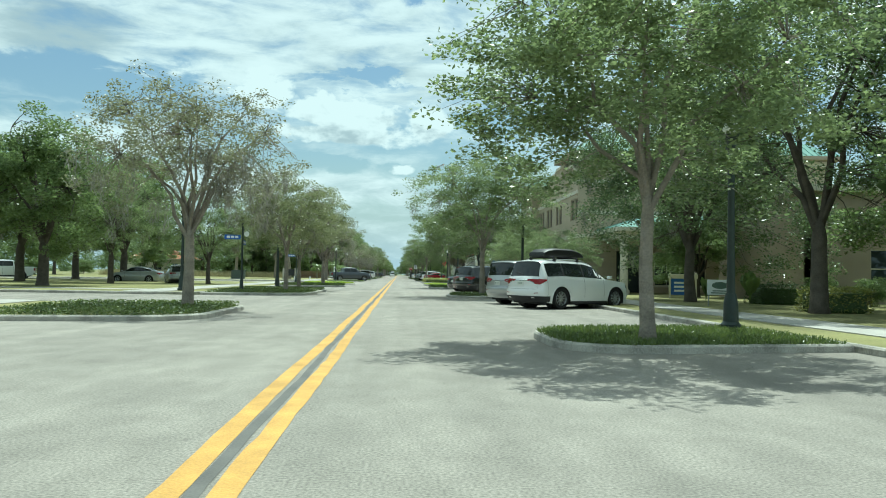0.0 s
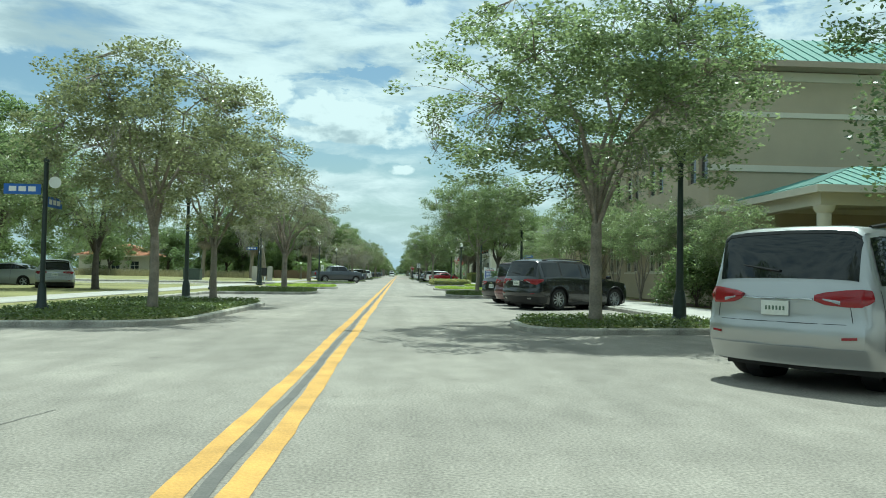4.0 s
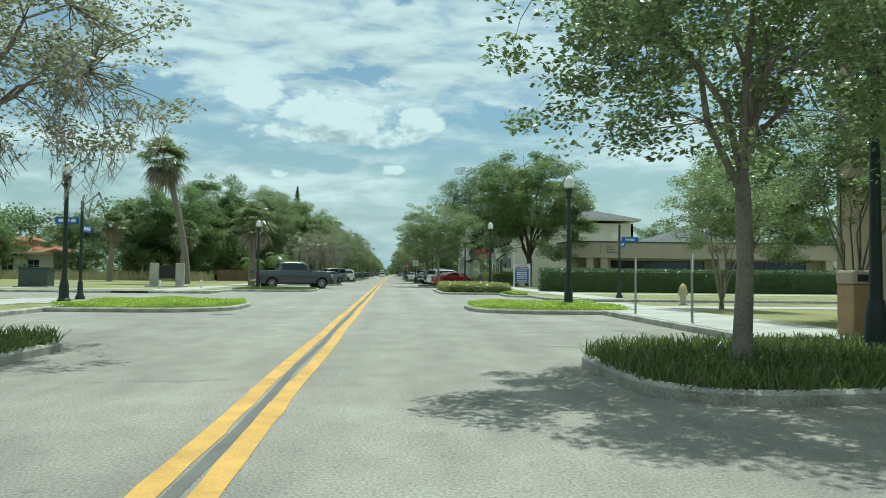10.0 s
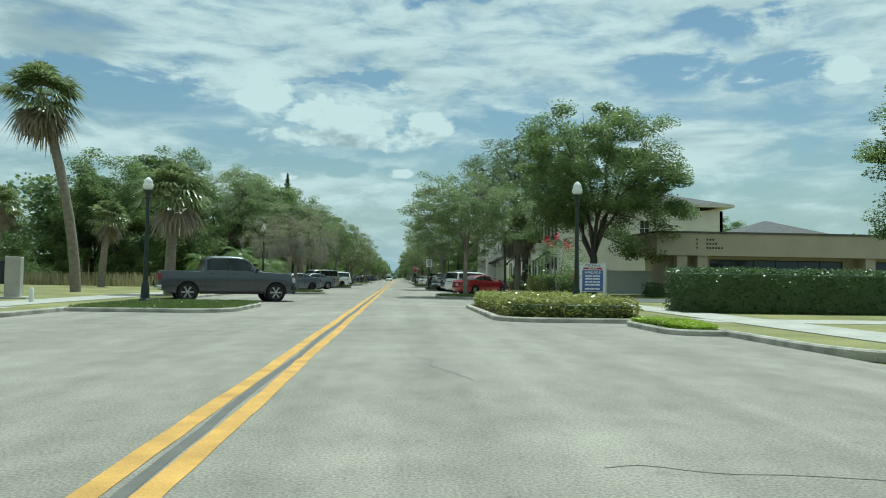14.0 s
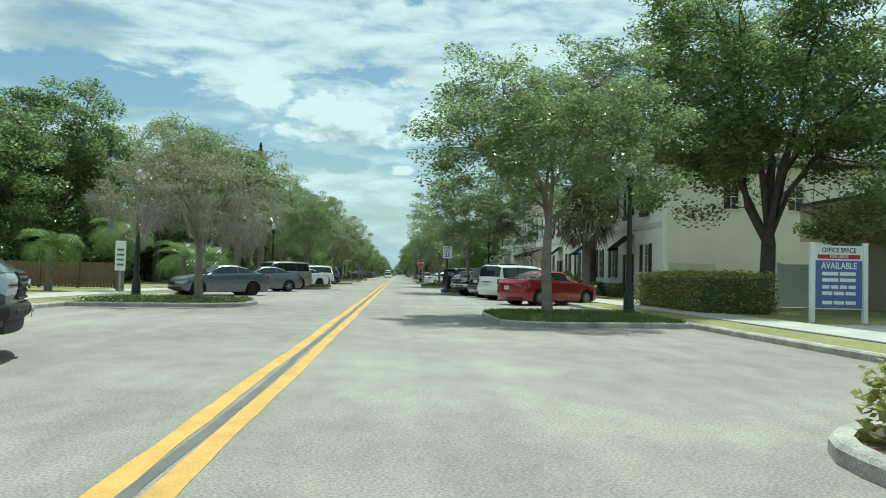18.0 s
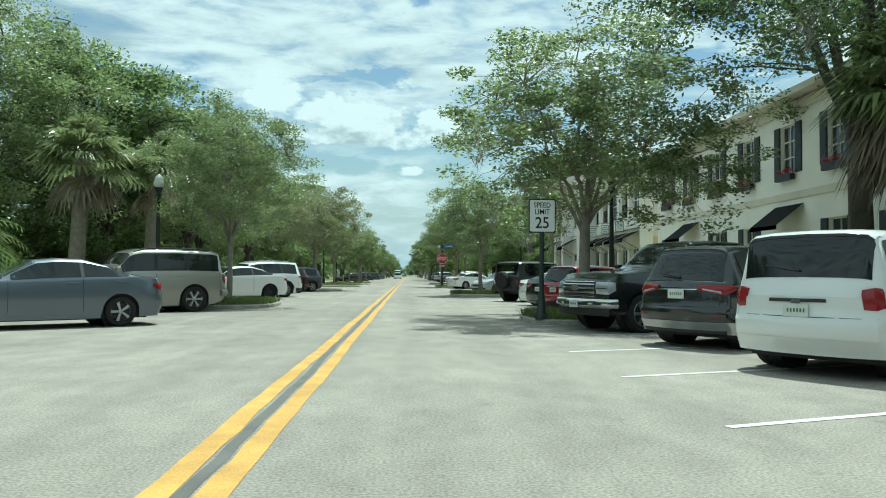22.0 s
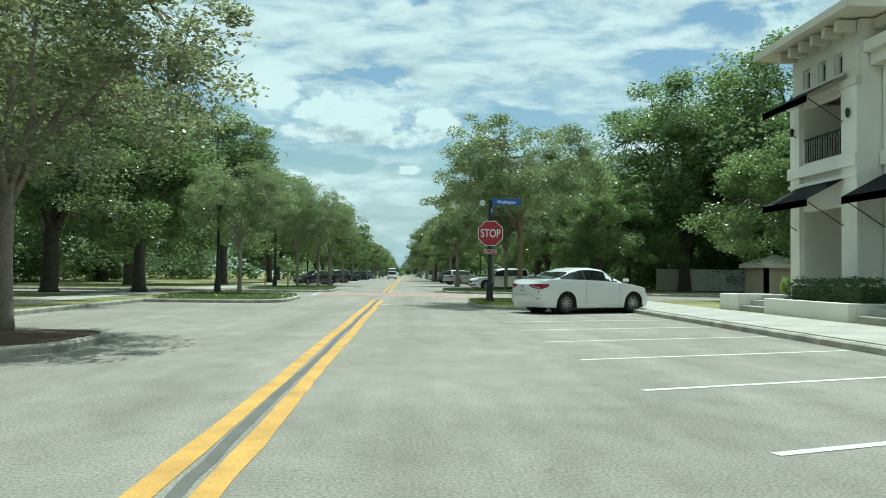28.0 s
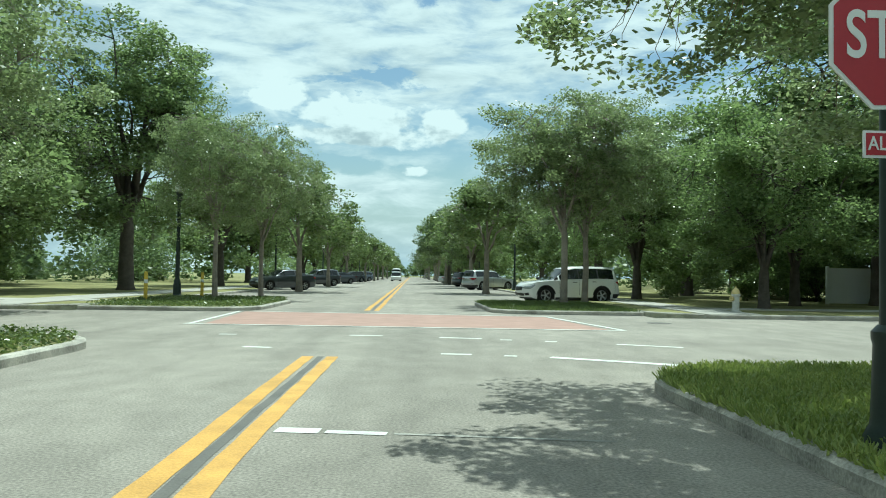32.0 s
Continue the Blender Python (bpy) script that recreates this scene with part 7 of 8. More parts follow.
fan_palm(-9.0, 156.4, 4.9, (0.1, 0.2), 1.6, 5, 4, "cabbage palm among oaks")
fan_palm(11.9, 141.6, 5.2, (0.0, 0.0), 2.0, 6, 60, "cabbage palm with a skirt of hanging dead fronds")
fan_palm(-20, 131, 5.0, (0.3, 0.2), 1.6, 7, 8, "cabbage palm by the wood's edge")
fan_palm(-26, 128, 5.6, (0.3, 0.2), 1.6, 8, 8, "cabbage palm by the wood's edge")
feather_palm(-10.6, 132.5, 2.5, 1, 1.7)
feather_palm(-13.0, 131.2, 1.9, 2, 1.6)
feather_palm(-10.4, 141.2, 1.7, 3, 2.1)
feather_palm(-10.2, 145.2, 1.6, 4, 2.2)
feather_palm(12.6, 147.5, 0.5, 5, 1.2, "low bright feather palm before the townhouses")
feather_palm(12.8, 144.0, 0.5, 6, 1.1, "low bright feather palm before the townhouses")
# conifer over the wood
p = thing("conifer_tree", -16.4, 196.0, 0.1, 0, "narrow dark conifer rising over the wood", "tree")
part("trunk", tube([(0, 0, 0), (0, 0, 16.8)], [0.22, 0.03], 8), M_BARKD, p)
rg6 = np.random.default_rng(66)
n = 9000
hh = rg6.uniform(8.0, 17.3, n)
rr = (17.5 - hh) * 0.3 * np.sqrt(rg6.random(n)) * (0.75 + 0.25 * np.sin(hh * 9))
aa = rg6.uniform(0, 2 * math.pi, n)
o = new("crown", leaf_mesh("crown", np.stack([rr * np.cos(aa), rr * np.sin(aa), hh], 1), rg6.uniform(0.12, 0.25, n), M_OAK, rg6, 0.3))
o.parent = p


def broad_plant(x, y, h, n, seed, label):
    """A clump of large upright paddle leaves on stalks."""
    q = thing("plant", x, y, 0.11, 0, label, "plant")
    rg = np.random.default_rng(seed)
    for i in range(n):
        az, lean, hh = rg.uniform(0, 2 * math.pi), rg.uniform(0.12, 0.5), h * rg.uniform(0.65, 1.05)
        d = Vector((math.cos(az), math.sin(az), 0))
        side = Vector((-d.y, d.x, 0))
        V, F = [], []
        for k in range(7):
            f = k / 6
            c = d * (lean * hh * f ** 1.7) + Vector((0, 0, hh * f * (1 - 0.12 * f)))
            w = 0.012 if f < 0.4 else 0.14 * h * math.sin(math.pi * min(1.0, (f - 0.36) / 0.68)) + 0.01
            V += [tuple(c - side * w), tuple(c + Vector((0, 0, -0.03 * w))), tuple(c + side * w)]
            if k:
                b_ = 3 * k
                F += [(b_ - 3, b_ - 2, b_ + 1, b_), (b_ - 2, b_ - 1, b_ + 2, b_ + 1)]
        put("leaf", V, F, M_BROAD, q)
    return q


for k, (x, y, h) in enumerate(((13.6, 152.2, 1.6), (13.4, 153.6, 1.45), (13.7, 155.2, 1.7), (13.5, 156.9, 1.4), (13.6, 149.5, 1.2), (14.9, 29.4, 1.6), (14.6, 33.0, 1.2), (14.2, 191.6, 1.3), (11.9, 44.6, 0.9), (12.3, 47.4, 0.9))):
    broad_plant(x, y, h, 12, 300 + k, "clump of broad upright green leaves in a bed")
q = thing("notice_sign", -9.9, 130.5, 0.11, 15, "white upright sign panel on a post by the path", "sign")
part("post", turned([(0.04, 0), (0.04, 2.1)], 8), M_STEEL, q, smooth=40)
part("panel", box(-0.2, 0.2, -0.06, -0.045, 0.9, 2.1, 0.004), M_SIGNW, q)
for k in range(4):
    part("lettering_bar", box(-0.13, 0.13, -0.064, -0.061, 1.1 + 0.2 * k, 1.18 + 0.2 * k), M_BAR, q)
sheet("mulch_bed", 11.5, 12.7, 43.0, 57.0, 0.125, 0.0, M_MULCH, "dark mulch bed along the office wall", "planting bed")

# dry tall grass at the wood's edge and a storm drain in the kerb
rg7 = np.random.default_rng(77)
dry = tuft_mesh("dry_grass", [(-52.0, 137.0), (-30.0, 136.0), (-18.5, 134.5), (-18.0, 137.5), (-30.0, 141.0), (-52.0, 142.0)], 9500, 1.0, 0.16, M_DRY, rg7, 0.016)
tagged(new("dry_grass", dry), "strip of tall dry grass before the wood", "grass", kind="stuff")
structure(part("storm_drain", box(-13.0, -11.2, 91.9, 92.06, 0.015, 0.11), M_BLACK, None), "dark storm drain slot in the kerb", "drain")

# ---- vehicles ----
def lerp_chain(chain, x):
    if x <= chain[0][0]:
        return chain[0][1]
    for (x0, z0), (x1, z1) in zip(chain, chain[1:]):
        if x <= x1:
            f = (x - x0) / max(x1 - x0, 1e-6)
            return z0 + (z1 - z0) * f
    return chain[-1][1]


SHAPES = {  # length, width, height, wheelbase, rear overhang, wheel radius, belt chain, roof chain, side windows
    "sedan": (4.85, 1.83, 1.47, 2.78, 1.08, 0.325,
              [(0, .40), (.006, .60), (.03, .70), (.17, .735), (.45, .70), (.73, .665), (.90, .575), (.975, .49), (1, .36)],
              [(.10, .72), (.18, .835), (.27, .945), (.37, .99), (.47, 1.0), (.565, .965), (.645, .865), (.765, .66)], [(.185, .375), (.39, .66)]),
    "suv": (4.95, 1.96, 1.74, 2.82, 1.13, 0.37,
            [(0, .36), (.008, .56), (.02, .62), (.25, .645), (.73, .60), (.91, .545), (.975, .47), (1, .34)],
            [(.015, .62), (.04, .80), (.076, .965), (.14, .99), (.33, 1.0), (.50, .985), (.585, .93), (.645, .82), (.76, .60)], [(.10, .255), (.27, .455), (.47, .655)]),
    "crossover": (4.55, 1.86, 1.66, 2.69, 0.98, 0.35,
                  [(0, .36), (.008, .56), (.02, .62), (.25, .645), (.73, .61), (.91, .545), (.975, .47), (1, .34)],
                  [(.015, .62), (.06, .82), (.105, .96), (.17, .988), (.36, 1.0), (.50, .985), (.585, .93), (.645, .82), (.77, .61)], [(.13, .255), (.27, .455), (.47, .66)]),
    "minivan": (5.10, 1.98, 1.76, 3.05, 1.05, 0.35,
                [(0, .34), (.008, .52), (.02, .60), (.25, .60), (.75, .56), (.92, .50), (.975, .44), (1, .32)],
                [(.012, .60), (.032, .80), (.058, .962), (.12, .988), (.33, 1.0), (.52, .985), (.62, .93), (.69, .82), (.85, .53)], [(.075, .26), (.28, .485), (.50, .70)]),
    "wagon": (5.05, 2.0, 1.86, 2.95, 1.12, 0.38,
              [(0, .36), (.006, .55), (.015, .62), (.25, .63), (.72, .61), (.93, .58), (.985, .50), (1, .36)],
              [(.01, .62), (.03, .82), (.055, .955), (.10, .99), (.33, 1.0), (.52, .985), (.58, .94), (.63, .82), (.715, .61)], [(.065, .25), (.27, .435), (.455, .635)]),
    "pickup": (5.85, 2.03, 1.96, 3.68, 1.20, 0.40,
               [(0, .36), (.004, .55), (.012, .645), (.30, .645), (.32, .66), (.75, .65), (.95, .61), (.99, .54), (1, .36)],
               [(.305, .645), (.315, .82), (.33, .95), (.37, .99), (.50, 1.0), (.595, .98), (.65, .90), (.745, .645)], [(.335, .475), (.49, .665)]),
    "jeep": (4.2, 1.88, 1.85, 2.42, 0.80, 0.40,
             [(0, .36), (.004, .56), (.01, .64), (.5, .64), (.62, .64), (.95, .60), (.985, .55), (1, .36)],
             [(.01, .64), (.02, .85), (.03, .96), (.06, .99), (.40, 1.0), (.56, .985), (.575, .93), (.595, .82), (.635, .64)], [(.10, .325), (.375, .545)]),
    "van": (5.9, 2.05, 2.55, 3.6, 1.2, 0.36,
            [(0, .20), (.004, .34), (.01, .40), (.5, .42), (.80, .42), (.93, .38), (.985, .32), (1, .20)],
            [(.005, .42), (.01, .80), (.02, .97), (.04, .99), (.4, 1.0), (.68, .99), (.76, .94), (.80, .80), (.915, .41)], [(.71, .845)])}


def wheel_parts(car, x, y, r, side, rim_mat, spokes):
    w = part("wheel", turned([(r * 0.70, -0.105), (r * 0.93, -0.11), (r, -0.075), (r, 0.075), (r * 0.93, 0.11), (r * 0.70, 0.105)], 28, 0, 0, "y", False), M_TYRE, car, smooth=35)
    w.location = (x, y, r)
    bm = turned([(r * 0.68, -0.02), (r * 0.70, 0.085), (r * 0.66, 0.10), (r * 0.62, 0.075), (r * 0.62, 0.02)], 28, 0, 0, "y", False)
    for i in range(spokes):
        a = 2 * math.pi * i / spokes
        ca, sa = math.cos(a), math.sin(a)
        hw0, hw1 = r * 0.06, r * (0.095 if spokes < 8 else 0.042)
        q = []
        for rad, hw, yy in ((r * 0.10, hw0, 0.078), (r * 0.65, hw1, 0.088)):
            for s in (-1, 1):
                q.append((rad * ca - s * hw * sa, yy, rad * sa + s * hw * ca))
        front = [bm.verts.new(p) for p in q]
        back = [bm.verts.new((p[0], p[1] - 0.035, p[2])) for p in q]
        bm.faces.new((front[0], front[1], front[3], front[2]))
        for a_, b_ in ((0, 2), (2, 3), (3, 1), (1, 0)):
            bm.faces.new((front[a_], front[b_], back[b_], back[a_]))
    add_turn(bm, [(r * 0.15, 0.05), (r * 0.15, 0.085), (r * 0.10, 0.10)], 14, 0, 0, "y")
    rim = part("rim", bm, rim_mat, w, smooth=40)
    # black disc whose colour stands in for the shaded hollow behind the spokes
    disc = part("brake_disc", turned([(r * 0.63, 0.0), (r * 0.63, 0.03)], 20, 0, 0, "y"), M_PLAST, w)
    if side < 0:
        rim.rotation_euler = (0, 0, math.pi)
        disc.rotation_euler = (0, 0, math.pi)


REAR_LEAN = {  # how far the tail is set in, by height
    "sedan": [(0, .13), (.18, .09), (.24, .02), (.31, 0), (.40, 0), (.425, .03), (.60, .035), (.70, .07)],
    "suv": [(0, .16), (.19, .11), (.255, .015), (.31, 0), (.375, 0), (.40, .045), (.55, .055), (.64, .09)],
    "truck": [(0, 0), (1, 0)]}
FRONT_LEAN = {"sedan": [(0, .14), (.17, .07), (.26, 0), (.36, .01), (.47, .09)], "suv": [(0, .16), (.19, .07), (.27, 0), (.37, .01), (.48, .08)],
              "truck": [(0, .06), (.3, 0), (.50, 0), (.56, .06)]}
TAIL_LAMPS = {  # along the tail (0 middle, 1 corner, then metres along the side), foot and head by height
    "sedan": [(.44, .585, .625), (.72, .535, .63), (1.0, .525, .64), (1.36, .585, .635)],
    "suv": [(.42, .562, .60), (.62, .55, .605), (.80, .505, .605), (1.0, .495, .605), (1.40, .565, .598)],
    "minivan": [(.50, .535, .568), (.62, .512, .585), (.85, .502, .60), (1.0, .502, .605), (1.16, .54, .60)],
    "crossover": [(.50, .555, .60), (.78, .53, .608), (1.0, .515, .61), (1.28, .56, .602)],
    "tall": [(.86, .46, .585), (1.0, .455, .60), (1.13, .475, .595)],
    "jeep": [(.84, .46, .55), (.97, .46, .55)]}


def car(shape, x, y, heading, mat, label, category="car", rim=None, spokes=5, plate=True, rails=False, roof_box=False, bumper=None, scale=1.0, group="", trim=None, tall_lamps=False):
    """A parked vehicle; (x, y) is the middle of its rear axle, heading in degrees from +x."""
    L, W, H, wb, ro, r, belt, roof, wins = SHAPES[shape]
    belt = [(0, belt[1][1])] + belt[1:-1] + [(1, {"pickup": .535, "jeep": .52, "wagon": .49, "van": .31}.get(shape, .455))]
    if shape in ("sedan", "suv", "crossover", "minivan"):
        belt = [(u, max(z, .505) if u > .95 and u < 1 else z) for u, z in belt]
    rim = rim or M_RIM
    c = thing(shape if shape != "wagon" else "suv", x, y, 0.0, heading, label, category, group)
    scale *= 0.93
    c.scale = (scale, scale, scale)
    boxy = shape in ("pickup", "jeep", "wagon", "van")
    form = "truck" if shape in ("pickup", "jeep", "van") else ("sedan" if shape == "sedan" else "suv")
    zb_ = lambda u: lerp_chain(belt, u) * H
    u_lo, u_hi = roof[0][0], roof[-1][0]
    zr_ = lambda u: max(lerp_chain(roof, u) * H, zb_(u)) if u_lo <= u <= u_hi else zb_(u)
    clear = 0.20 if shape not in ("pickup", "jeep") else 0.36
    arch = r + (0.065 if shape != "jeep" else 0.11)
    ax = (ro, ro + wb)
    r_soft = {"jeep": .02, "van": .04, "wagon": .10, "pickup": .05}.get(shape, .17)
    f_soft = {"jeep": .08, "van": .14, "wagon": .16, "pickup": .13}.get(shape, .27)
    pinch = {"jeep": .03, "van": .05, "pickup": .06, "wagon": .09}.get(shape, .13)

    def bottom(px):
        z = clear + (0.14 if shape != "sedan" else 0.07) * max(0.0, 1 - px / max(ro - arch, 0.1)) + 0.07 * max(0.0, 1 - (L - px) / max(L - ro - wb - arch, 0.1))
        for a in ax:
            d = abs(px - a)
            if d < arch:
                z = max(z, r + math.sqrt(arch * arch - d * d))
        return z

    def plan(px):
        d = min(px, L - px)
        return W / 2 * (1 - pinch * max(0.0, 1 - d / 0.6) ** 2.2)

    def shift(px, y, z):
        yy = min(1.0, abs(y) / (W / 2 * (1 - pinch))) ** 2.5
        s, f = max(0.0, 1 - px / 0.55) ** 2, max(0.0, 1 - (L - px) / 0.7) ** 2
        return s * (r_soft * yy + lerp_chain(REAR_LEAN[form], z / H)) - f * (f_soft * yy + lerp_chain(FRONT_LEAN[form], z / H))

    def width(q):
        return lerp_chain([(0, .925), (.22, .955), (.42, .99), (.60, 1.0), (.76, .995), (.84, .978), (.93, .968), (1, .94)], q)

    FIXED = [.27, .33, .375, .405, .47]

    def lower(px):
        zb, zo = zb_(px / L), min(bottom(px), zb_(px / L) - 0.1)
        zs = [zo] + [min(max(f * H, zo + 0.004 * (k + 1)), zb - 0.07 + 0.004 * k) for k, f in enumerate(FIXED)] + [zb - 0.04, zb]
        return [(plan(px) * width(z / zb), z) for z in zs]

    def ring(u):
        px = u * L
        zb, zr, hw = zb_(u), zr_(u), plan(px)
        g = min(1.0, max(0.0, (zr - zb) / (0.28 * H)))
        cab = 0.885 if not boxy and shape != "minivan" else 0.93
        top = 0.66 if not boxy and shape != "minivan" else 0.78
        if shape == "jeep":
            cab, top = 0.94, 0.88
        out = lower(px)
        for yh, zh, yg, zg in ((0.86, 0.012, cab - (cab - top) * 0.84, 0.86), (0.74, 0.02, top * 0.93, 0.952), (0.48, 0.03, top * 0.62, 0.99), (0.0, 0.036, 0.0, 1.006)):
            out.append((hw * (yh * (1 - g) + yg * g), (zb + zh) * (1 - g) + (zb + (zr - zb) * zg) * g))
        return [(px + shift(px, y_, z_), y_, z_) for y_, z_ in out]

    NB = len(FIXED) + 1   # the shoulder under the belt
    us = {u for u, _ in belt} | {u for u, _ in roof} | {i / 16 for i in range(17)} | {0.004, 0.012, 0.022, 0.035, 0.05, 0.07, 0.09, 0.11, 0.89, 0.91, 0.93, 0.95, 0.965, 0.978, 0.988, 0.996}
    for a in ax:
        for k in range(-6, 7):
            us.add((a + arch * math.sin(radians(k * 15)) * 0.9999) / L)
            us.add((a + (1 if k > 0 else -1) * arch * 1.004) / L)
    if shape == "jeep":
        us |= {u for w_ in wins for u in w_} | {0.575, 0.59, 0.605, 0.62}
    us = sorted(u for u in us if 0 <= u <= 1)
    us = [u for i, u in enumerate(us) if i == 0 or u - us[i - 1] > 0.0008]
    bm = bmesh.new()
    rows = []
    for u in us:
        h = ring(u)
        rows.append([bm.verts.new((p[0] - ro, p[1], p[2])) for p in h] + [bm.verts.new((p[0] - ro, -p[1], p[2])) for p in h[-2::-1]])
    for a, b, ua, ub in zip(rows, rows[1:], us, us[1:]):
        for i in range(len(a) - 1):
            um, side_i = (ua + ub) / 2, min(i, len(a) - 2 - i)
            if shape == "jeep" and ((side_i == NB + 1 and any(w_[0] < um < w_[1] for w_ in wins)) or (side_i > NB + 1 and 0.574 < um < 0.625) or (side_i > NB + 2 and 0.011 < um < 0.03)):
                continue   # the open-framed cab is seen through
            bm.faces.new((a[i], a[i + 1], b[i + 1], b[i]))
    for row, px in ((rows[0], 0.0), (rows[-1], L)):
        n, m = len(row), NB + 2
        cross = row[m - 1:n - m + 1]
        y_top = cross[0].co.y
        for j in range(m - 2, -1, -1):
            z, yj = row[j].co.z, row[j].co.y
            nxt = [row[j]]
            for v in cross[1:-1]:
                f = max(-1.0, min(1.0, v.co.y / y_top))
                nxt.append(bm.verts.new((px - ro + shift(px, yj * f, z), yj * f, z)))
            nxt.append(row[n - 1 - j])
            for k in range(len(nxt) - 1):
                bm.faces.new((cross[k], cross[k + 1], nxt[k + 1], nxt[k]))
            cross = nxt
    bmesh.ops.recalc_face_normals(bm, faces=bm.faces[:])
    part("body", bm, mat, c, smooth=42)
    part("underbody", box(0.5 - ro, L - ro - 0.45, -W / 2 + 0.14, W / 2 - 0.14, clear - 0.02, 0.5 * H), M_PLAST, c)

    def spot(s, z, off, front=False):
        """A point on the skin round the tail or nose, and a little outside it."""
        px = max(0.0, s - 1)
        d = L - px if front else px
        y_ = plan(d) * width(min(1.0, z / zb_(d / L))) * min(s, 1.0)
        k = min(1.0, px / 0.2)
        nx, ny = (-1 + 0.25 * s * s, 0.3 * s * s) if s <= 1 else (-0.75 * (1 - k), 0.3 + 0.7 * k)
        return (d - ro + shift(d, y_, z) + (-nx if front else nx) * off, y_ + ny * off, z)

    def strip(name, spec, m, side=1, off=0.012, lbl="", front=False, parent=None, depth=0.05, n=5):
        """A band laid on the tail or nose that bends round the corner."""
        pts = []
        for (s0, a0, b0), (s1, a1, b1) in zip(spec, spec[1:]):
            for k in range(n):
                f = k / n
                pts.append((s0 + (s1 - s0) * f, a0 + (a1 - a0) * f, b0 + (b1 - b0) * f))
        pts.append(spec[-1])
        V, F = [], []
        for s_, a_, b_ in pts:
            for o_, z_ in ((-depth, a_), (off * 0.5, a_), (off, a_ + 0.25 * (b_ - a_)), (off, a_ + 0.75 * (b_ - a_)), (off * 0.5, b_), (-depth, b_)):
                p = spot(s_, z_ * H, o_, front)
                V.append((p[0], side * p[1], p[2]))
        for k in range(len(pts) - 1):
            for j in range(5):
                F.append((k * 6 + j, k * 6 + j + 1, k * 6 + j + 7, k * 6 + j + 6))
        F += [tuple(range(6)), tuple(range(len(V) - 6, len(V)))]
        return put(name, V, F, m, parent or c, lbl, smooth=40)

    def span(name, s1, a, b, m, off=0.012, lbl="", front=False, depth=0.05):
        """A band right across the tail or nose, in one piece."""
        o = strip(name, [(0.0, a, b), (min(s1, 1.0), a, b)] + ([(s1, a, b)] if s1 > 1 else []), m, 1, off, lbl, front, None, depth)
        b2 = bmesh.new()
        b2.from_mesh(o.data)
        twin = bmesh.ops.duplicate(b2, geom=b2.verts[:] + b2.edges[:] + b2.faces[:])["geom"]
        bmesh.ops.scale(b2, vec=(1, -1, 1), verts=[v for v in twin if isinstance(v, bmesh.types.BMVert)])
        bmesh.ops.remove_doubles(b2, verts=b2.verts[:], dist=0.0005)
        bmesh.ops.recalc_face_normals(b2, faces=b2.faces[:])
        b2.to_mesh(o.data)
        b2.free()
        return o

    def patch(name, u0, u1, cols, m, steps=4, off=0.007, lbl=""):
        """A pane laid on the body across the car."""
        V, F = [], []
        for k in range(steps + 1):
            u = u0 + (u1 - u0) * k / steps
            h = ring(u)
            half = []
            for j, f in cols:
                p, q = Vector(h[j]), Vector(h[j + 1])
                half.append(p + (q - p) * f)
            line = half + [Vector((p.x, -p.y, p.z)) for p in reversed(half) if p.y > 0.01]
            du = 0.004
            sl = (zr_(min(u + du, 1)) - zr_(max(u - du, 0))) / (2 * du * L)
            nv = Vector((-sl, 0, 1)).normalized() * off
            V += [(p.x - ro + nv.x, p.y, p.z + nv.z) for p in line]
        m_ = len(V) // (steps + 1)
        for k in range(steps):
            for i in range(m_ - 1):
                F.append((k * m_ + i, k * m_ + i + 1, (k + 1) * m_ + i + 1, (k + 1) * m_ + i))
        return put(name, V, F, m, c, lbl, smooth=50)

    B = NB + 1            # index of the belt in a ring
    fr = [p for p in roof if p[1] > 0.9][-1][0]
    bk = [p for p in roof if p[1] > 0.9][0][0]
    glass_cols = [(B + 1, 0.05), (B + 2, 0.0), (B + 3, 0.0), (B + 3, 1.0)]
    GL = M_SHEER if shape == "jeep" else M_CARGL
    patch("windshield", u_hi - 0.006, fr + 0.008, glass_cols, GL)
    if shape != "van":
        g0, g1 = u_lo + (0.012 if shape != "sedan" else 0.02), bk - 0.004
        rw = patch("rear_window", g0, g1, glass_cols if form == "sedan" else [(B, 0.93)] + glass_cols, M_CARGL) if shape != "jeep" else patch("rear_window", g0, g1, glass_cols[1:], GL)
        if shape in ("suv", "crossover", "minivan", "wagon"):
            h0 = ring(g0 + (g1 - g0) * 0.12)
            pts = [(h0[-1][0] - ro - 0.02, 0.02, h0[-1][2] + 0.02), (h0[-1][0] - ro - 0.015, 0.22, h0[-1][2] + 0.05), (h0[-1][0] - ro + 0.005, 0.46, h0[-1][2] + 0.085)]
            part("wiper", tube(pts, [0.016, 0.012, 0.007], 5), M_PLAST, c)
            patch("spoiler", bk - 0.002, bk + 0.03, glass_cols, mat, 3, 0.014)
            patch("spoiler_edge", bk - 0.005, bk - 0.0018, glass_cols, M_PLAST, 1, 0.014)
    for s in (1, -1):
        for u0, u1 in wins:
            V, F = [], []
            n = 8
            for k in range(n + 1):
                h = ring(u0 + (u1 - u0) * k / n)
                p, q = Vector(h[B]), Vector(h[B + 1])
                for f in (0.08, 0.94):
                    v = p + (q - p) * f
                    V.append((v.x - ro, s * (v.y + 0.008), v.z + 0.002))
            for k in range(n):
                F.append((2 * k, 2 * k + 1, 2 * k + 3, 2 * k + 2))
            put("side_window", V, F, GL, c)
        for (_, u0), (u1, _) in zip(wins, wins[1:]):
            if u1 - u0 < 0.05 and shape not in ("van", "jeep"):
                V = []
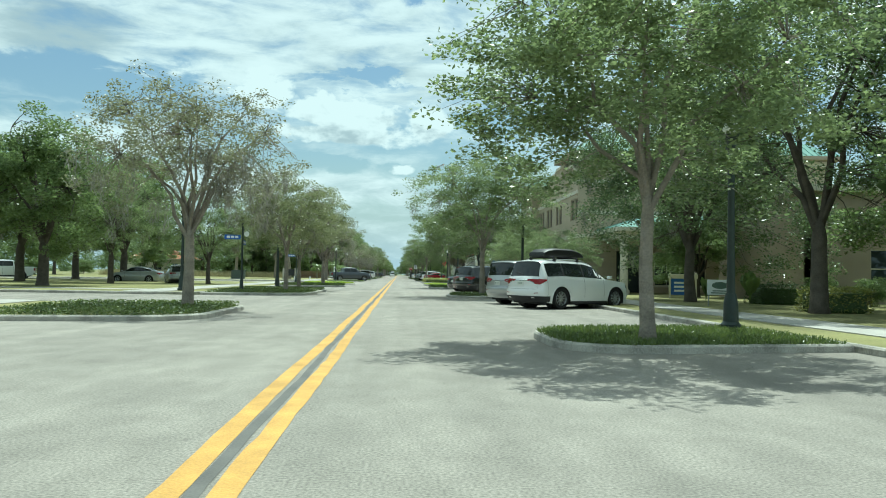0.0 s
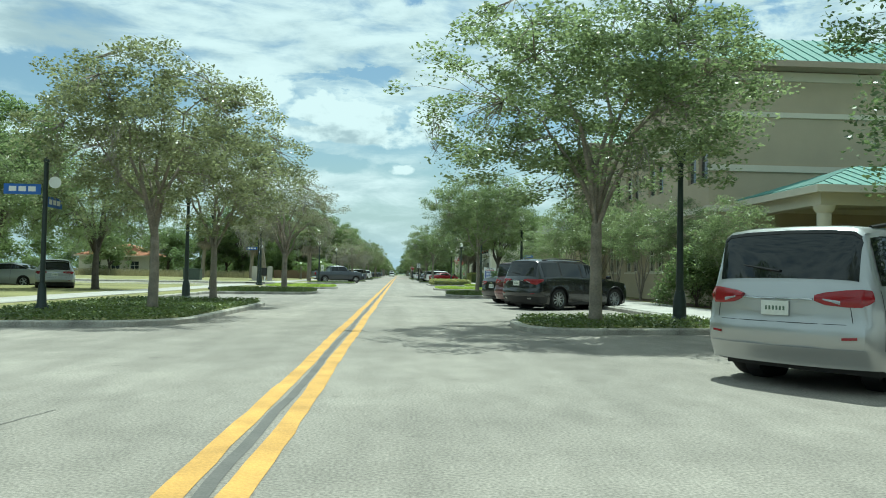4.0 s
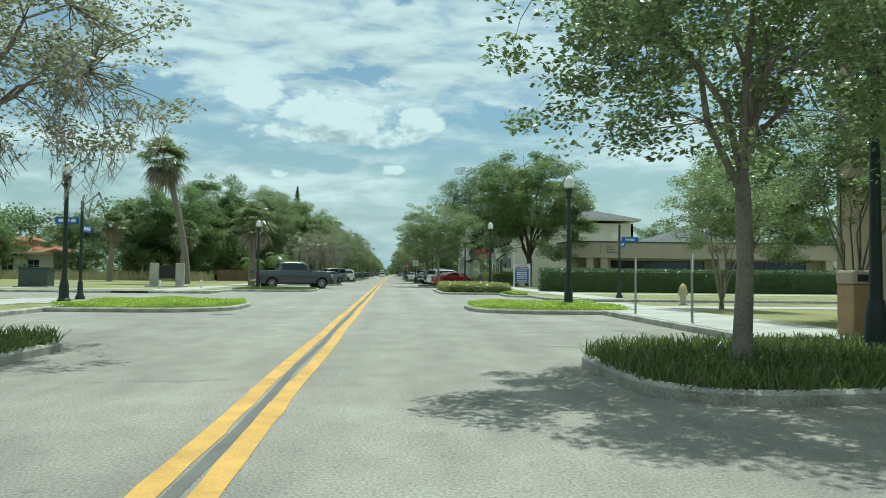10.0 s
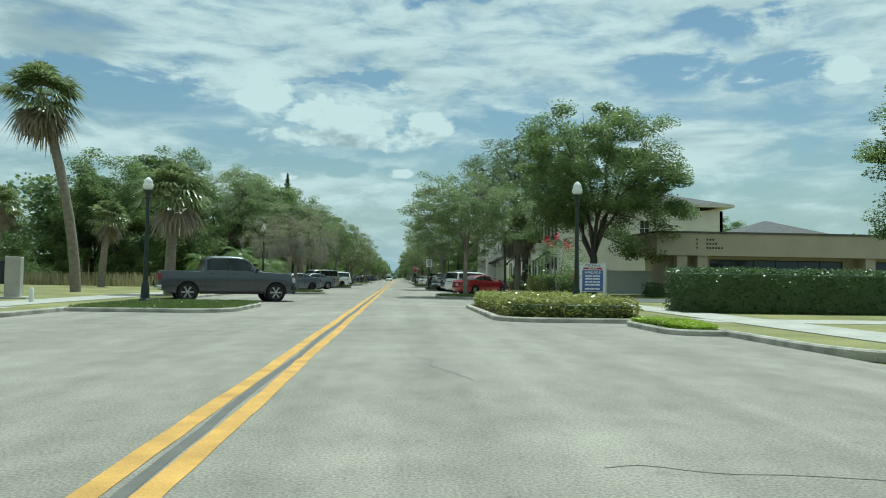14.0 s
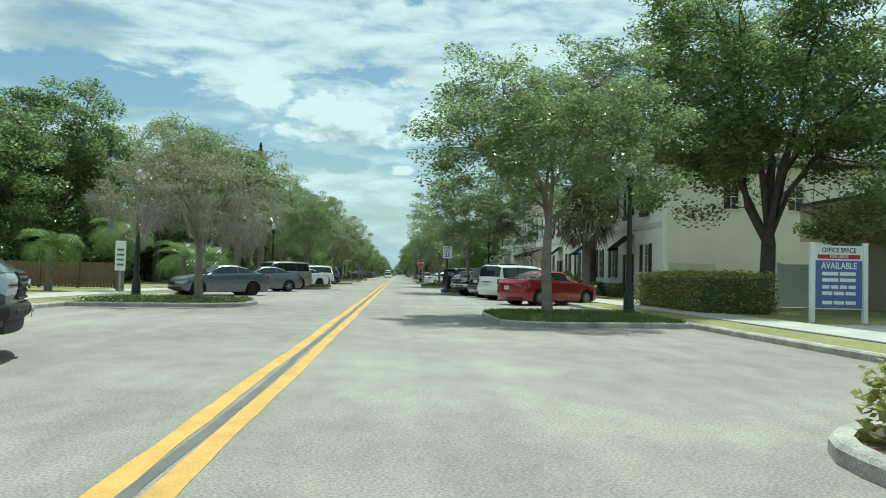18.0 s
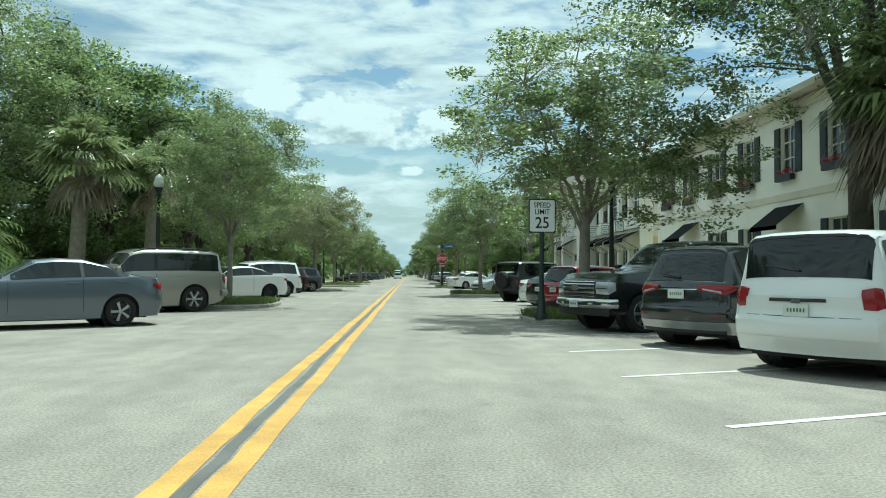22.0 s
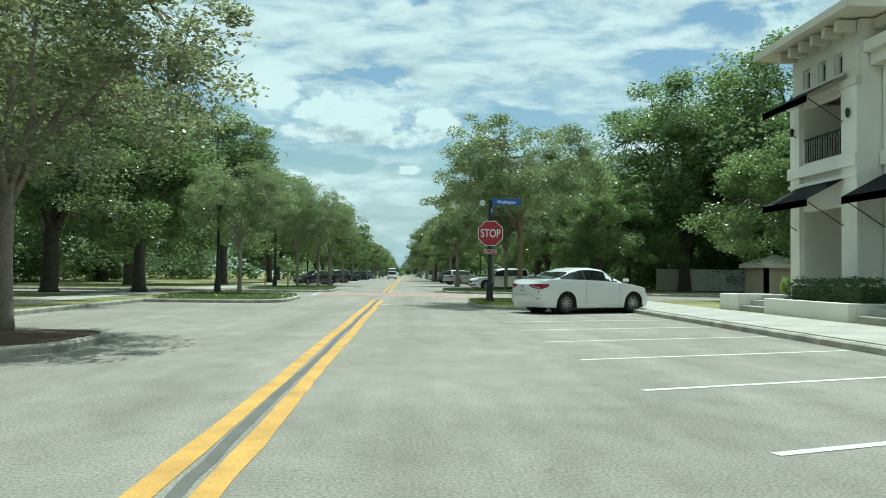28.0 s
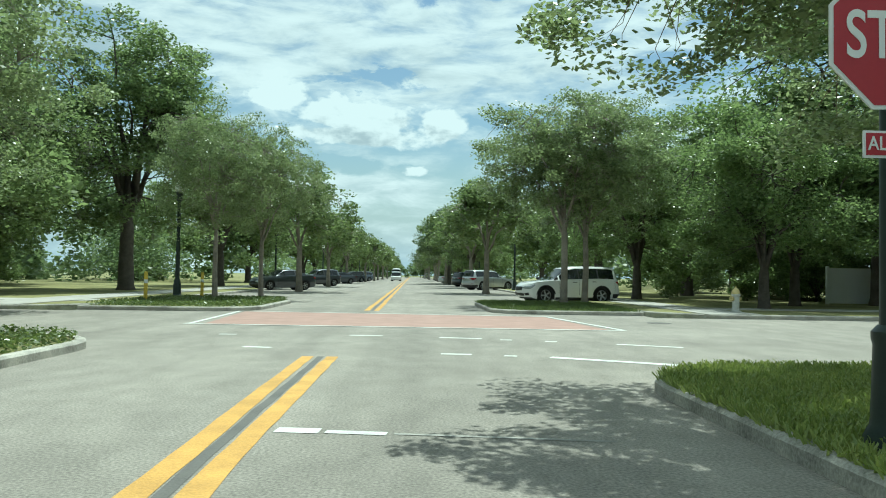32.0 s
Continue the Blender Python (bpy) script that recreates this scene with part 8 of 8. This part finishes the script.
                for u in (u0 - 0.001, u1 + 0.001):
                    p, q = Vector(ring(u)[B]), Vector(ring(u)[B + 1])
                    for f in (0.08, 0.94):
                        v = p + (q - p) * f
                        V.append((v.x - ro, s * (v.y + 0.006), v.z + 0.002))
                put("door_pillar", V, [(0, 1, 3, 2)], M_PLAST, c)
        for u0, u1 in wins:
            if shape in ("suv", "minivan", "wagon", "crossover") and u0 == wins[0][0]:
                continue
            hd = part("door_handle", box(-0.1, 0.1, -0.012, 0.022, -0.016, 0.016, 0.008), trim or mat, c)
            hd.location = ((u0 + 0.035) * L - ro, s * (ring(u0 + 0.03)[NB][1] + 0.004), zb_(u0) - 0.11)
        mu = u_hi - 0.055
        mir = part("side_mirror", box(-0.06, 0.075, -0.085, 0.085, -0.05, 0.06, 0.03), mat if trim is None else trim, c, smooth=40)
        mir.location = (mu * L - ro, s * (W / 2 + 0.06), zb_(mu) + 0.09)
        part("mirror_arm", box(mu * L - ro - 0.03, mu * L - ro + 0.04, s * (W / 2 - 0.08) - 0.05, s * (W / 2 - 0.08) + 0.09, zb_(mu) + 0.02, zb_(mu) + 0.06), M_PLAST, c)
        # lamps
        kind = "tall" if (tall_lamps or shape in ("pickup", "wagon", "van")) else shape
        spec = TAIL_LAMPS[kind]
        tl = strip("taillight", spec, M_TAIL, s, 0.016, "glossy red tail lamp")
        if kind in ("suv", "minivan", "crossover", "sedan"):
            (s0, a0, b0), (s1, a1, b1) = spec[0], spec[2]
            strip("reverse_lamp", [(s0 + 0.10, a0 + 0.004, a0 + (b0 - a0) * 0.45), (s1 - 0.06, a1 + 0.012, a1 + (b1 - a1) * 0.38)], M_HEADL, s, 0.021, "clear reversing lamp", parent=tl, depth=0.01)
            strip("tailgate_seam", [(0.875, .41, min(.60, zb_(0) / H - 0.01)), (0.881, .41, min(.60, zb_(0) / H - 0.01))], M_PLAST, s, 0.0025, depth=0.01, n=1)
            strip("reflector", [(0.78, .315, .33), (0.93, .32, .335)], M_TAIL, s, 0.008, depth=0.02)
        # shut lines of the doors
        for u in [w_[0] - 0.008 for w_ in wins] + [wins[-1][1] + 0.012]:
            if abs(u * L - ax[0]) < arch * 0.9 or abs(u * L - ax[1]) < arch * 0.9:
                continue
            V, F = [], []
            for j in range(B + 1):
                for du in (-0.0011, 0.0011):
                    p = ring(u + du)[j]
                    V.append((p[0] - ro, s * (p[1] + 0.003), p[2] + (0.06 if j == 0 else 0)))
            for j in range(B):
                F.append((2 * j, 2 * j + 1, 2 * j + 3, 2 * j + 2))
            put("door_seam", V, F, M_PLAST, c)
        # sill between the wheels
        if shape != "jeep":
            V, F = [], []
            u0, u1 = (ax[0] + arch + 0.03) / L, (ax[1] - arch - 0.03) / L
            for k in range(9):
                px = (u0 + (u1 - u0) * k / 8) * L
                zo = bottom(px)
                for dy, dz in ((-0.03, -0.03), (0.010, -0.005), (0.012, 0.075), (-0.02, 0.1)):
                    V.append((px - ro, s * (plan(px) * width((zo + dz) / zb_(px / L)) + dy), zo + dz))
            for k in range(8):
                for j in range(3):
                    F.append((k * 4 + j, k * 4 + j + 1, k * 4 + j + 5, k * 4 + j + 4))
            put("sill_trim", V, F, M_PLAST if form != "sedan" and bumper is None else mat, c, smooth=40)
        if shape == "pickup":
            hs = [(.66, .405, .53), (.92, .40, .53), (1.0, .40, .53), (1.2, .44, .52)]
        elif shape in ("jeep",):
            hs = [(.55, .42, .52), (.80, .42, .52)]
        elif shape == "wagon":
            hs = [(.62, .37, .46), (1.0, .37, .47), (1.15, .39, .46)]
        else:
            hs = [(.50, .395, .43), (.78, .375, .445), (1.0, .375, .455), (1.42, .455, .50)]
        hl = strip("headlight", hs, M_HEADL, s, 0.012, "clear headlamp", front=True)
        if not boxy:
            strip("fog_recess", [(.66, .20, .26), (.92, .21, .28)], M_PLAST, s, 0.006, front=True)
        elif shape == "pickup":
            strip("lamp_divider", [(.68, .455, .468), (.97, .455, .468)], M_PLAST, s, 0.017, front=True, parent=hl, depth=0.01)
        for a in ax:
            wheel_parts(c, a - ro, s * (W / 2 - 0.125), r, s, rim, spokes)
            wl_ = part("wheel_well", turned([(arch - 0.01, -0.09), (arch - 0.01, 0.09)], 20, 0, 0, "y"), M_PLAST, c)
            wl_.location = (a - ro, s * (W / 2 - 0.33), r)
            if shape == "jeep" or (shape in ("suv", "crossover") and bumper is None):
                k_ = 0.05 if shape == "jeep" else 0.022
                fl = bmesh.new()
                pts = [(a - ro + (arch + k_ * 0.8) * math.cos(radians(t_)), s * (plan(a) - (0.005 if shape != "jeep" else -0.03)), r + (arch + k_ * 0.8) * math.sin(radians(t_))) for t_ in range(4, 177, 14)]
                add_tube(fl, pts, [k_] * len(pts), 6)
                part("fender_flare", fl, M_FLARE if shape == "jeep" else (M_PLAST if trim is M_PLAST or mat is P_BLACK else mat), c, "faded grey fender flare" if shape == "jeep" else "", smooth=40)
    # grille, bumpers, plates
    bright = M_CHROME if mat is P_BLACK else M_PLAST
    if shape == "pickup":
        span("grille", .64, .375, .532, M_PLAST, 0.012, "black grille mesh", True)
        for z0, z1, o_ in ((.372, .386, .035), (.405, .430, .03), (.447, .478, .05), (.494, .515, .03), (.524, .54, .035)):
            span("grille_bar", .63, z0, z1, bright, o_, "grille bar", True)
        span("front_bumper", 1.22, .255, .35, bright, 0.075, "front bumper", True, 0.02)
        span("bumper_recess", .46, .275, .325, M_PLAST, 0.08, "", True, 0.01)
        for s in (1, -1):
            strip("fog_lamp", [(.62, .28, .325), (.84, .28, .325)], M_PLAST, s, 0.081, front=True, depth=0.01)
        span("lower_valance", 1.0, .175, .252, M_PLAST, 0.02, "", True)
        span("rear_bumper", 1.15, .26, .35, M_CHROME, 0.08, "chrome rear bumper")
        bd = part("badge", turned([(0.09, -0.012), (0.09, 0.012)], 22, 0, 0, "x"), M_CHROME, c)
        bd.location = (spot(0, .462 * H, 0.06, True)[0], 0, .462 * H)
        bd.scale = (1, 1.6, 0.7)
    elif shape == "wagon":
        span("grille", .58, .37, .46, M_PLAST, 0.01, "", True)
        span("grille_bar", .57, .405, .425, M_CHROME, 0.03, "chrome grille bar", True)
        span("front_bumper", 1.15, .25, .35, mat, 0.05, "", True)
        span("rear_bumper", 1.25, .25, .35, bumper or mat, 0.07)
        span("tailgate_trim", .70, .50, .515, M_CHROME, 0.012)
    elif shape == "jeep":
        span("grille", .52, .38, .515, M_PLAST, 0.01, "", True)
        part("rear_bumper", box(-ro - 0.12, -ro + 0.06, -W * 0.47, W * 0.47, 0.26 * H, 0.35 * H, 0.02), M_PLAST, c)
        part("front_bumper", box(L - ro - 0.04, L - ro + 0.16, -W * 0.47, W * 0.47, 0.27 * H, 0.36 * H, 0.02), M_PLAST, c)
        sp = part("spare_wheel", turned([(0.26, -0.11), (0.37, -0.12), (0.40, -0.08), (0.40, 0.08), (0.37, 0.12), (0.26, 0.11)], 28, 0, 0, "x"), M_TYRE, c, "spare wheel on the tailgate", smooth=35)
        sp.location = (-ro - 0.15, 0.06, 0.96)
        part("spare_rim", turned([(0.25, -0.10), (0.20, -0.07), (0.08, -0.09)], 16, 0, 0, "x"), M_RIMD, sp, smooth=40)
        part("roll_bar", tube([(0.27 * L - ro, -0.68, 0.95), (0.27 * L - ro, -0.66, 1.62), (0.27 * L - ro, -0.5, 1.72), (0.27 * L - ro, 0.5, 1.72), (0.27 * L - ro, 0.66, 1.62), (0.27 * L - ro, 0.68, 0.95)], [0.035] * 6, 8), M_PLAST, c, smooth=40)
        for sy in (-0.38, 0.38):
            seat = part("seat", box(0.30 * L - ro, 0.40 * L - ro, sy - 0.25, sy + 0.25, 0.9, 1.0, 0.03), M_PLAST, c)
            part("seat_back", box(0.285 * L - ro, 0.315 * L - ro, sy - 0.24, sy + 0.24, 0.95, 1.42, 0.04), M_PLAST, seat)
            part("headrest", box(0.288 * L - ro, 0.312 * L - ro, sy - 0.13, sy + 0.13, 1.45, 1.64, 0.03), M_PLAST, seat)
        part("door_hinge", box(0.30 * L - ro, 0.62 * L - ro, -W / 2 - 0.006, W / 2 + 0.006, 0.345 * H, 0.352 * H), M_PLAST, c)
    elif shape != "van":
        span("grille", .46, .335, .43, M_PLAST, 0.006, "", True)
        span("grille_trim", .47, .425, .437, M_CHROME, 0.012, "chrome grille trim", True)
        span("lower_grille", .60, .19, .265, M_PLAST, 0.006, "", True)
        vz = .262 if form == "suv" else .205
        span("rear_valance", 1.0 + max(0.05, ro - arch - 0.12), .15 if form == "suv" else .145, vz, bumper or (M_PLAST if form == "suv" else mat), 0.008)
        if bumper is M_RIM:
            span("lower_lip", .98, .15, .19, M_PLAST, 0.02)
        span("bumper_seam", 1.0, .4005, .4045, M_PLAST, 0.003, depth=0.01)
        bz = TAIL_LAMPS["tall" if tall_lamps else shape][0]
        if form == "suv" and not tall_lamps:
            span("rear_strip", bz[0] - 0.02, bz[1] + 0.002, bz[1] + 0.014, M_CHROME, 0.014, "chrome strip between the tail lamps", depth=0.01)
        elif tall_lamps:
            span("grab_bar", .42, .50, .523, M_PLAST, 0.014)
        bd = part("rear_badge", turned([(0.05, -0.008), (0.05, 0.008)], 16, 0, 0, "x"), M_CHROME, c)
        bz_ = (.615 if form == "sedan" else .60) * H
        bd.location = (spot(0, min(bz_, zb_(0) - 0.03), 0.008)[0], 0, min(bz_, zb_(0) - 0.03))
        bd.scale = (1, 1.25, 0.75)
        if shape == "suv":
            for s in (1, -1):
                ex = strip("exhaust_tip", [(.60, .20, .235), (.76, .205, .24)], M_CHROME, s, 0.02, "chrome exhaust trim")
                strip("exhaust_opening", [(.62, .207, .228), (.74, .212, .233)], M_BLACK, s, 0.022, parent=ex, depth=0.005)
    def number_plate(px_, py, pz, way):
        p = part("number_plate", box(-0.006, 0.006, -0.152, 0.152, -0.076, 0.076, 0.003), M_PLATE, c, "pale number plate with blank dark bars")
        p.location = (px_, py, pz)
        for k in range(6):
            part("plate_bar", box(-0.009, 0.009, -0.112 + 0.039 * k, -0.092 + 0.039 * k, -0.022, 0.022), M_BAR, p)
    if plate:
        pz = {"suv": .515, "crossover": .50 if bumper is None else .52, "minivan": .485 if not tall_lamps else .445, "sedan": .49, "jeep": .48}.get(shape, .42) * H
        if shape == "jeep":
            number_plate(-ro - 0.02, 0.66, pz, -1)
        else:
            number_plate(spot(0, pz, 0.012)[0], 0.0, pz, -1)
    if shape == "pickup":
        number_plate(spot(0, .30 * H, 0.10, True)[0], 0.0, .295 * H, 1)
    if rails:
        for s in (1, -1):
            pts = []
            for u in np.linspace(bk + 0.06, fr - 0.02, 7):
                h = ring(u)
                pts.append((h[B + 2][0] - ro, s * h[B + 2][1], h[B + 2][2] + (0.045 if 0 < len(pts) < 6 else 0.0)))
            part("roof_rail", tube(pts, [0.018] * 7, 6), M_PLAST if trim is None else M_STEEL, c, smooth=40)
    if roof_box:
        bx = bmesh.new()
        prof = [(-1.1, .34, .05), (-1.06, .41, .16), (-0.9, .44, .26), (-0.5, .45, .31), (0.3, .45, .30), (0.7, .40, .23), (0.98, .31, .12), (1.12, .22, .05)]
        rws = [[bx.verts.new((a, s_ * w_, z_)) for s_, w_, z_ in ((-1, w * 0.9, 0.0), (-1, w, h * 0.4), (-1, w * 0.94, h * 0.82), (-1, w * 0.75, h), (1, w * 0.75, h), (1, w * 0.94, h * 0.82), (1, w, h * 0.4), (1, w * 0.9, 0.0))] for a, w, h in prof]
        for a, b in zip(rws, rws[1:]):
            for i in range(8):
                bx.faces.new((a[i], a[(i + 1) % 8], b[(i + 1) % 8], b[i]))
        bx.faces.new(rws[0])
        bx.faces.new(rws[-1])
        bmesh.ops.recalc_face_normals(bx, faces=bx.faces[:])
        o = part("roof_box", bx, M_BLACK, c, "glossy black roof cargo box", smooth=35)
        o.location = (0.35 * L - ro + 0.25, 0.1, H + 0.11)
        part("box_seam", box(-1.0, 0.95, -0.456, 0.456, 0.115, 0.122), M_PLAST, o)
        for u in (0.22, 0.45):
            part("cross_bar", box(u * L - ro - 0.03, u * L - ro + 0.03, -0.62, 0.62, H + 0.05, H + 0.105, 0.01), M_PLAST, c)
            for s in (1, -1):
                part("bar_foot", box(u * L - ro - 0.05, u * L - ro + 0.05, s * 0.6 - 0.05, s * 0.6 + 0.05, H - 0.07, H + 0.06, 0.012), M_PLAST, c)
    return c


RIGHT, LEFT = 33, 180 + 38
PK = "cars parked in the angled stalls"
car("suv", 6.0, 26.25, RIGHT, P_WHITE, "white SUV with a black roof cargo box, parked nose-in", rails=True, roof_box=True, rim=M_RIM, spokes=10, scale=1.04, group=PK, trim=P_WHITE)
car("minivan", 5.6, 29.65, RIGHT, P_SILVER, "silver minivan parked nose-in at the kerb", rails=True, bumper=P_SILVER, scale=1.04, group=PK)
car("suv", 5.7, 47.0, RIGHT, P_BLACK, "dark blue-black SUV parked nose-in", rails=True, spokes=10, scale=1.04, group=PK)
car("minivan", 5.65, 49.6, RIGHT, P_MAROON, "maroon minivan with chrome trim parked nose-in", bumper=P_MAROON, scale=1.0, group=PK)
car("sedan", 5.47, 52.2, RIGHT, P_BLACK, "black sedan with red tail lamps parked nose-in", scale=1.02, group=PK)
car("sedan", 6.4, 129.4, RIGHT, P_RED, "red sedan with alloy wheels parked nose-in", spokes=10, scale=1.02, group=PK)
car("minivan", 6.2, 135.0, RIGHT, P_WHITE, "older white minivan parked nose-in", tall_lamps=True, bumper=P_WHITE, rim=M_RIM, scale=1.02, group=PK, trim=M_PLAST)
car("crossover", 6.0, 138.3, RIGHT, P_BLACK, "black crossover with a silver rear skid plate", bumper=M_RIM, scale=1.05, group=PK)
car("pickup", 8.7, 142.95, 180 + 20, P_BLACK, "black pickup truck with a chrome grille, backed in", "pickup truck", spokes=6, plate=False, scale=1.03, group=PK)
car("crossover", 5.88, 148.1, RIGHT, P_RED, "dark red crossover parked nose-in", scale=0.92, group=PK)
car("sedan", 6.15, 151.4, RIGHT, P_BLACK, "black sedan parked nose-in beside the red crossover", rim=M_RIM, group=PK)
car("sedan", 6.3, 154.3, RIGHT, P_WHITE, "white compact sedan parked nose-in", scale=0.97, group=PK)
car("jeep", 5.85, 158.7, RIGHT, P_JEEP, "flat black off-roader with a spare wheel on its tailgate", "car", rim=M_RIMD, group=PK)
car("sedan", 8.0, 172.9, 180 + 33, P_SILVER, "silver-grey sedan backed into its stall", group=PK, plate=False)
car("sedan", 5.42, 188.8, 27, P_WHITE, "white sedan with alloy wheels parked nose-in", spokes=10, group=PK)
car("suv", 9.2, 221.6, 180 + 14, P_WHITE, "white SUV with dark lower trim, backed in under trees", group=PK, plate=False, trim=M_PLAST)
car("pickup", -7.5, 107.05, 22, P_DGREY, "dark grey four-door pickup truck facing the street", "pickup truck", scale=1.05, spokes=6, rim=M_RIM, plate=False, group=PK, trim=M_PLAST)
car("sedan", -5.75, 134.7, LEFT, P_GREY, "dark blue-grey sedan parked nose-in", rim=M_RIMD, spokes=10, group=PK)
car("sedan", -5.3, 142.8, LEFT, P_GREY, "blue-grey sedan with alloy wheels parked nose-in", scale=1.02, group=PK)
car("wagon", -5.6, 149.1, LEFT, P_PEWTER, "pewter full-size SUV parked nose-in", scale=1.04, rails=True, bumper=P_PEWTER, spokes=6, group=PK)
car("sedan", -5.35, 159.8, LEFT, P_WHITE, "white sedan with dark wheels parked nose-in", rim=M_RIMD, scale=1.05, group=PK)
car("suv", -5.25, 163.2, LEFT, P_WHITE, "white SUV with dark lower trim parked nose-in", scale=1.05, rails=True, spokes=10, group=PK, trim=M_PLAST)
# its maroon is painted dark in place of shade from the trees
car("crossover", -5.75, 171.2, LEFT, P_MAROON_SHADE, "maroon crossover with tree shade put into its paint colour", group=PK)
car("crossover", -5.4, 174.9, LEFT, P_DGREY, "dark blue-grey crossover parked in the shade", group=PK)
car("pickup", -33.5, 72.0, 200, P_WHITE, "white pickup truck parked on a lot beyond the lawn", "pickup truck", plate=False)
car("crossover", -16.0, 60.2, 112, P_SILVER, "silver crossover parked on a side lot", plate=True)
car("sedan", -20.0, 66.2, 180, P_SILVER, "silver sedan parked on a side lot", plate=False)
car("van", -1.7, 332.0, 270, P_WHITE, "tall white delivery van in the oncoming lane", "van", plate=False)
rg = random.Random(3)
for i in range(9):
    side = 1 if i % 2 else -1
    sh = rg.choice(("sedan", "crossover", "suv"))
    car(sh, side * 6.4, 240 + i * 9.5, RIGHT if side > 0 else LEFT, rg.choice((P_WHITE, P_SILVER, P_BLACK, P_GREY, P_DGREY)), "distant car parked along the street", plate=False, group=PK)
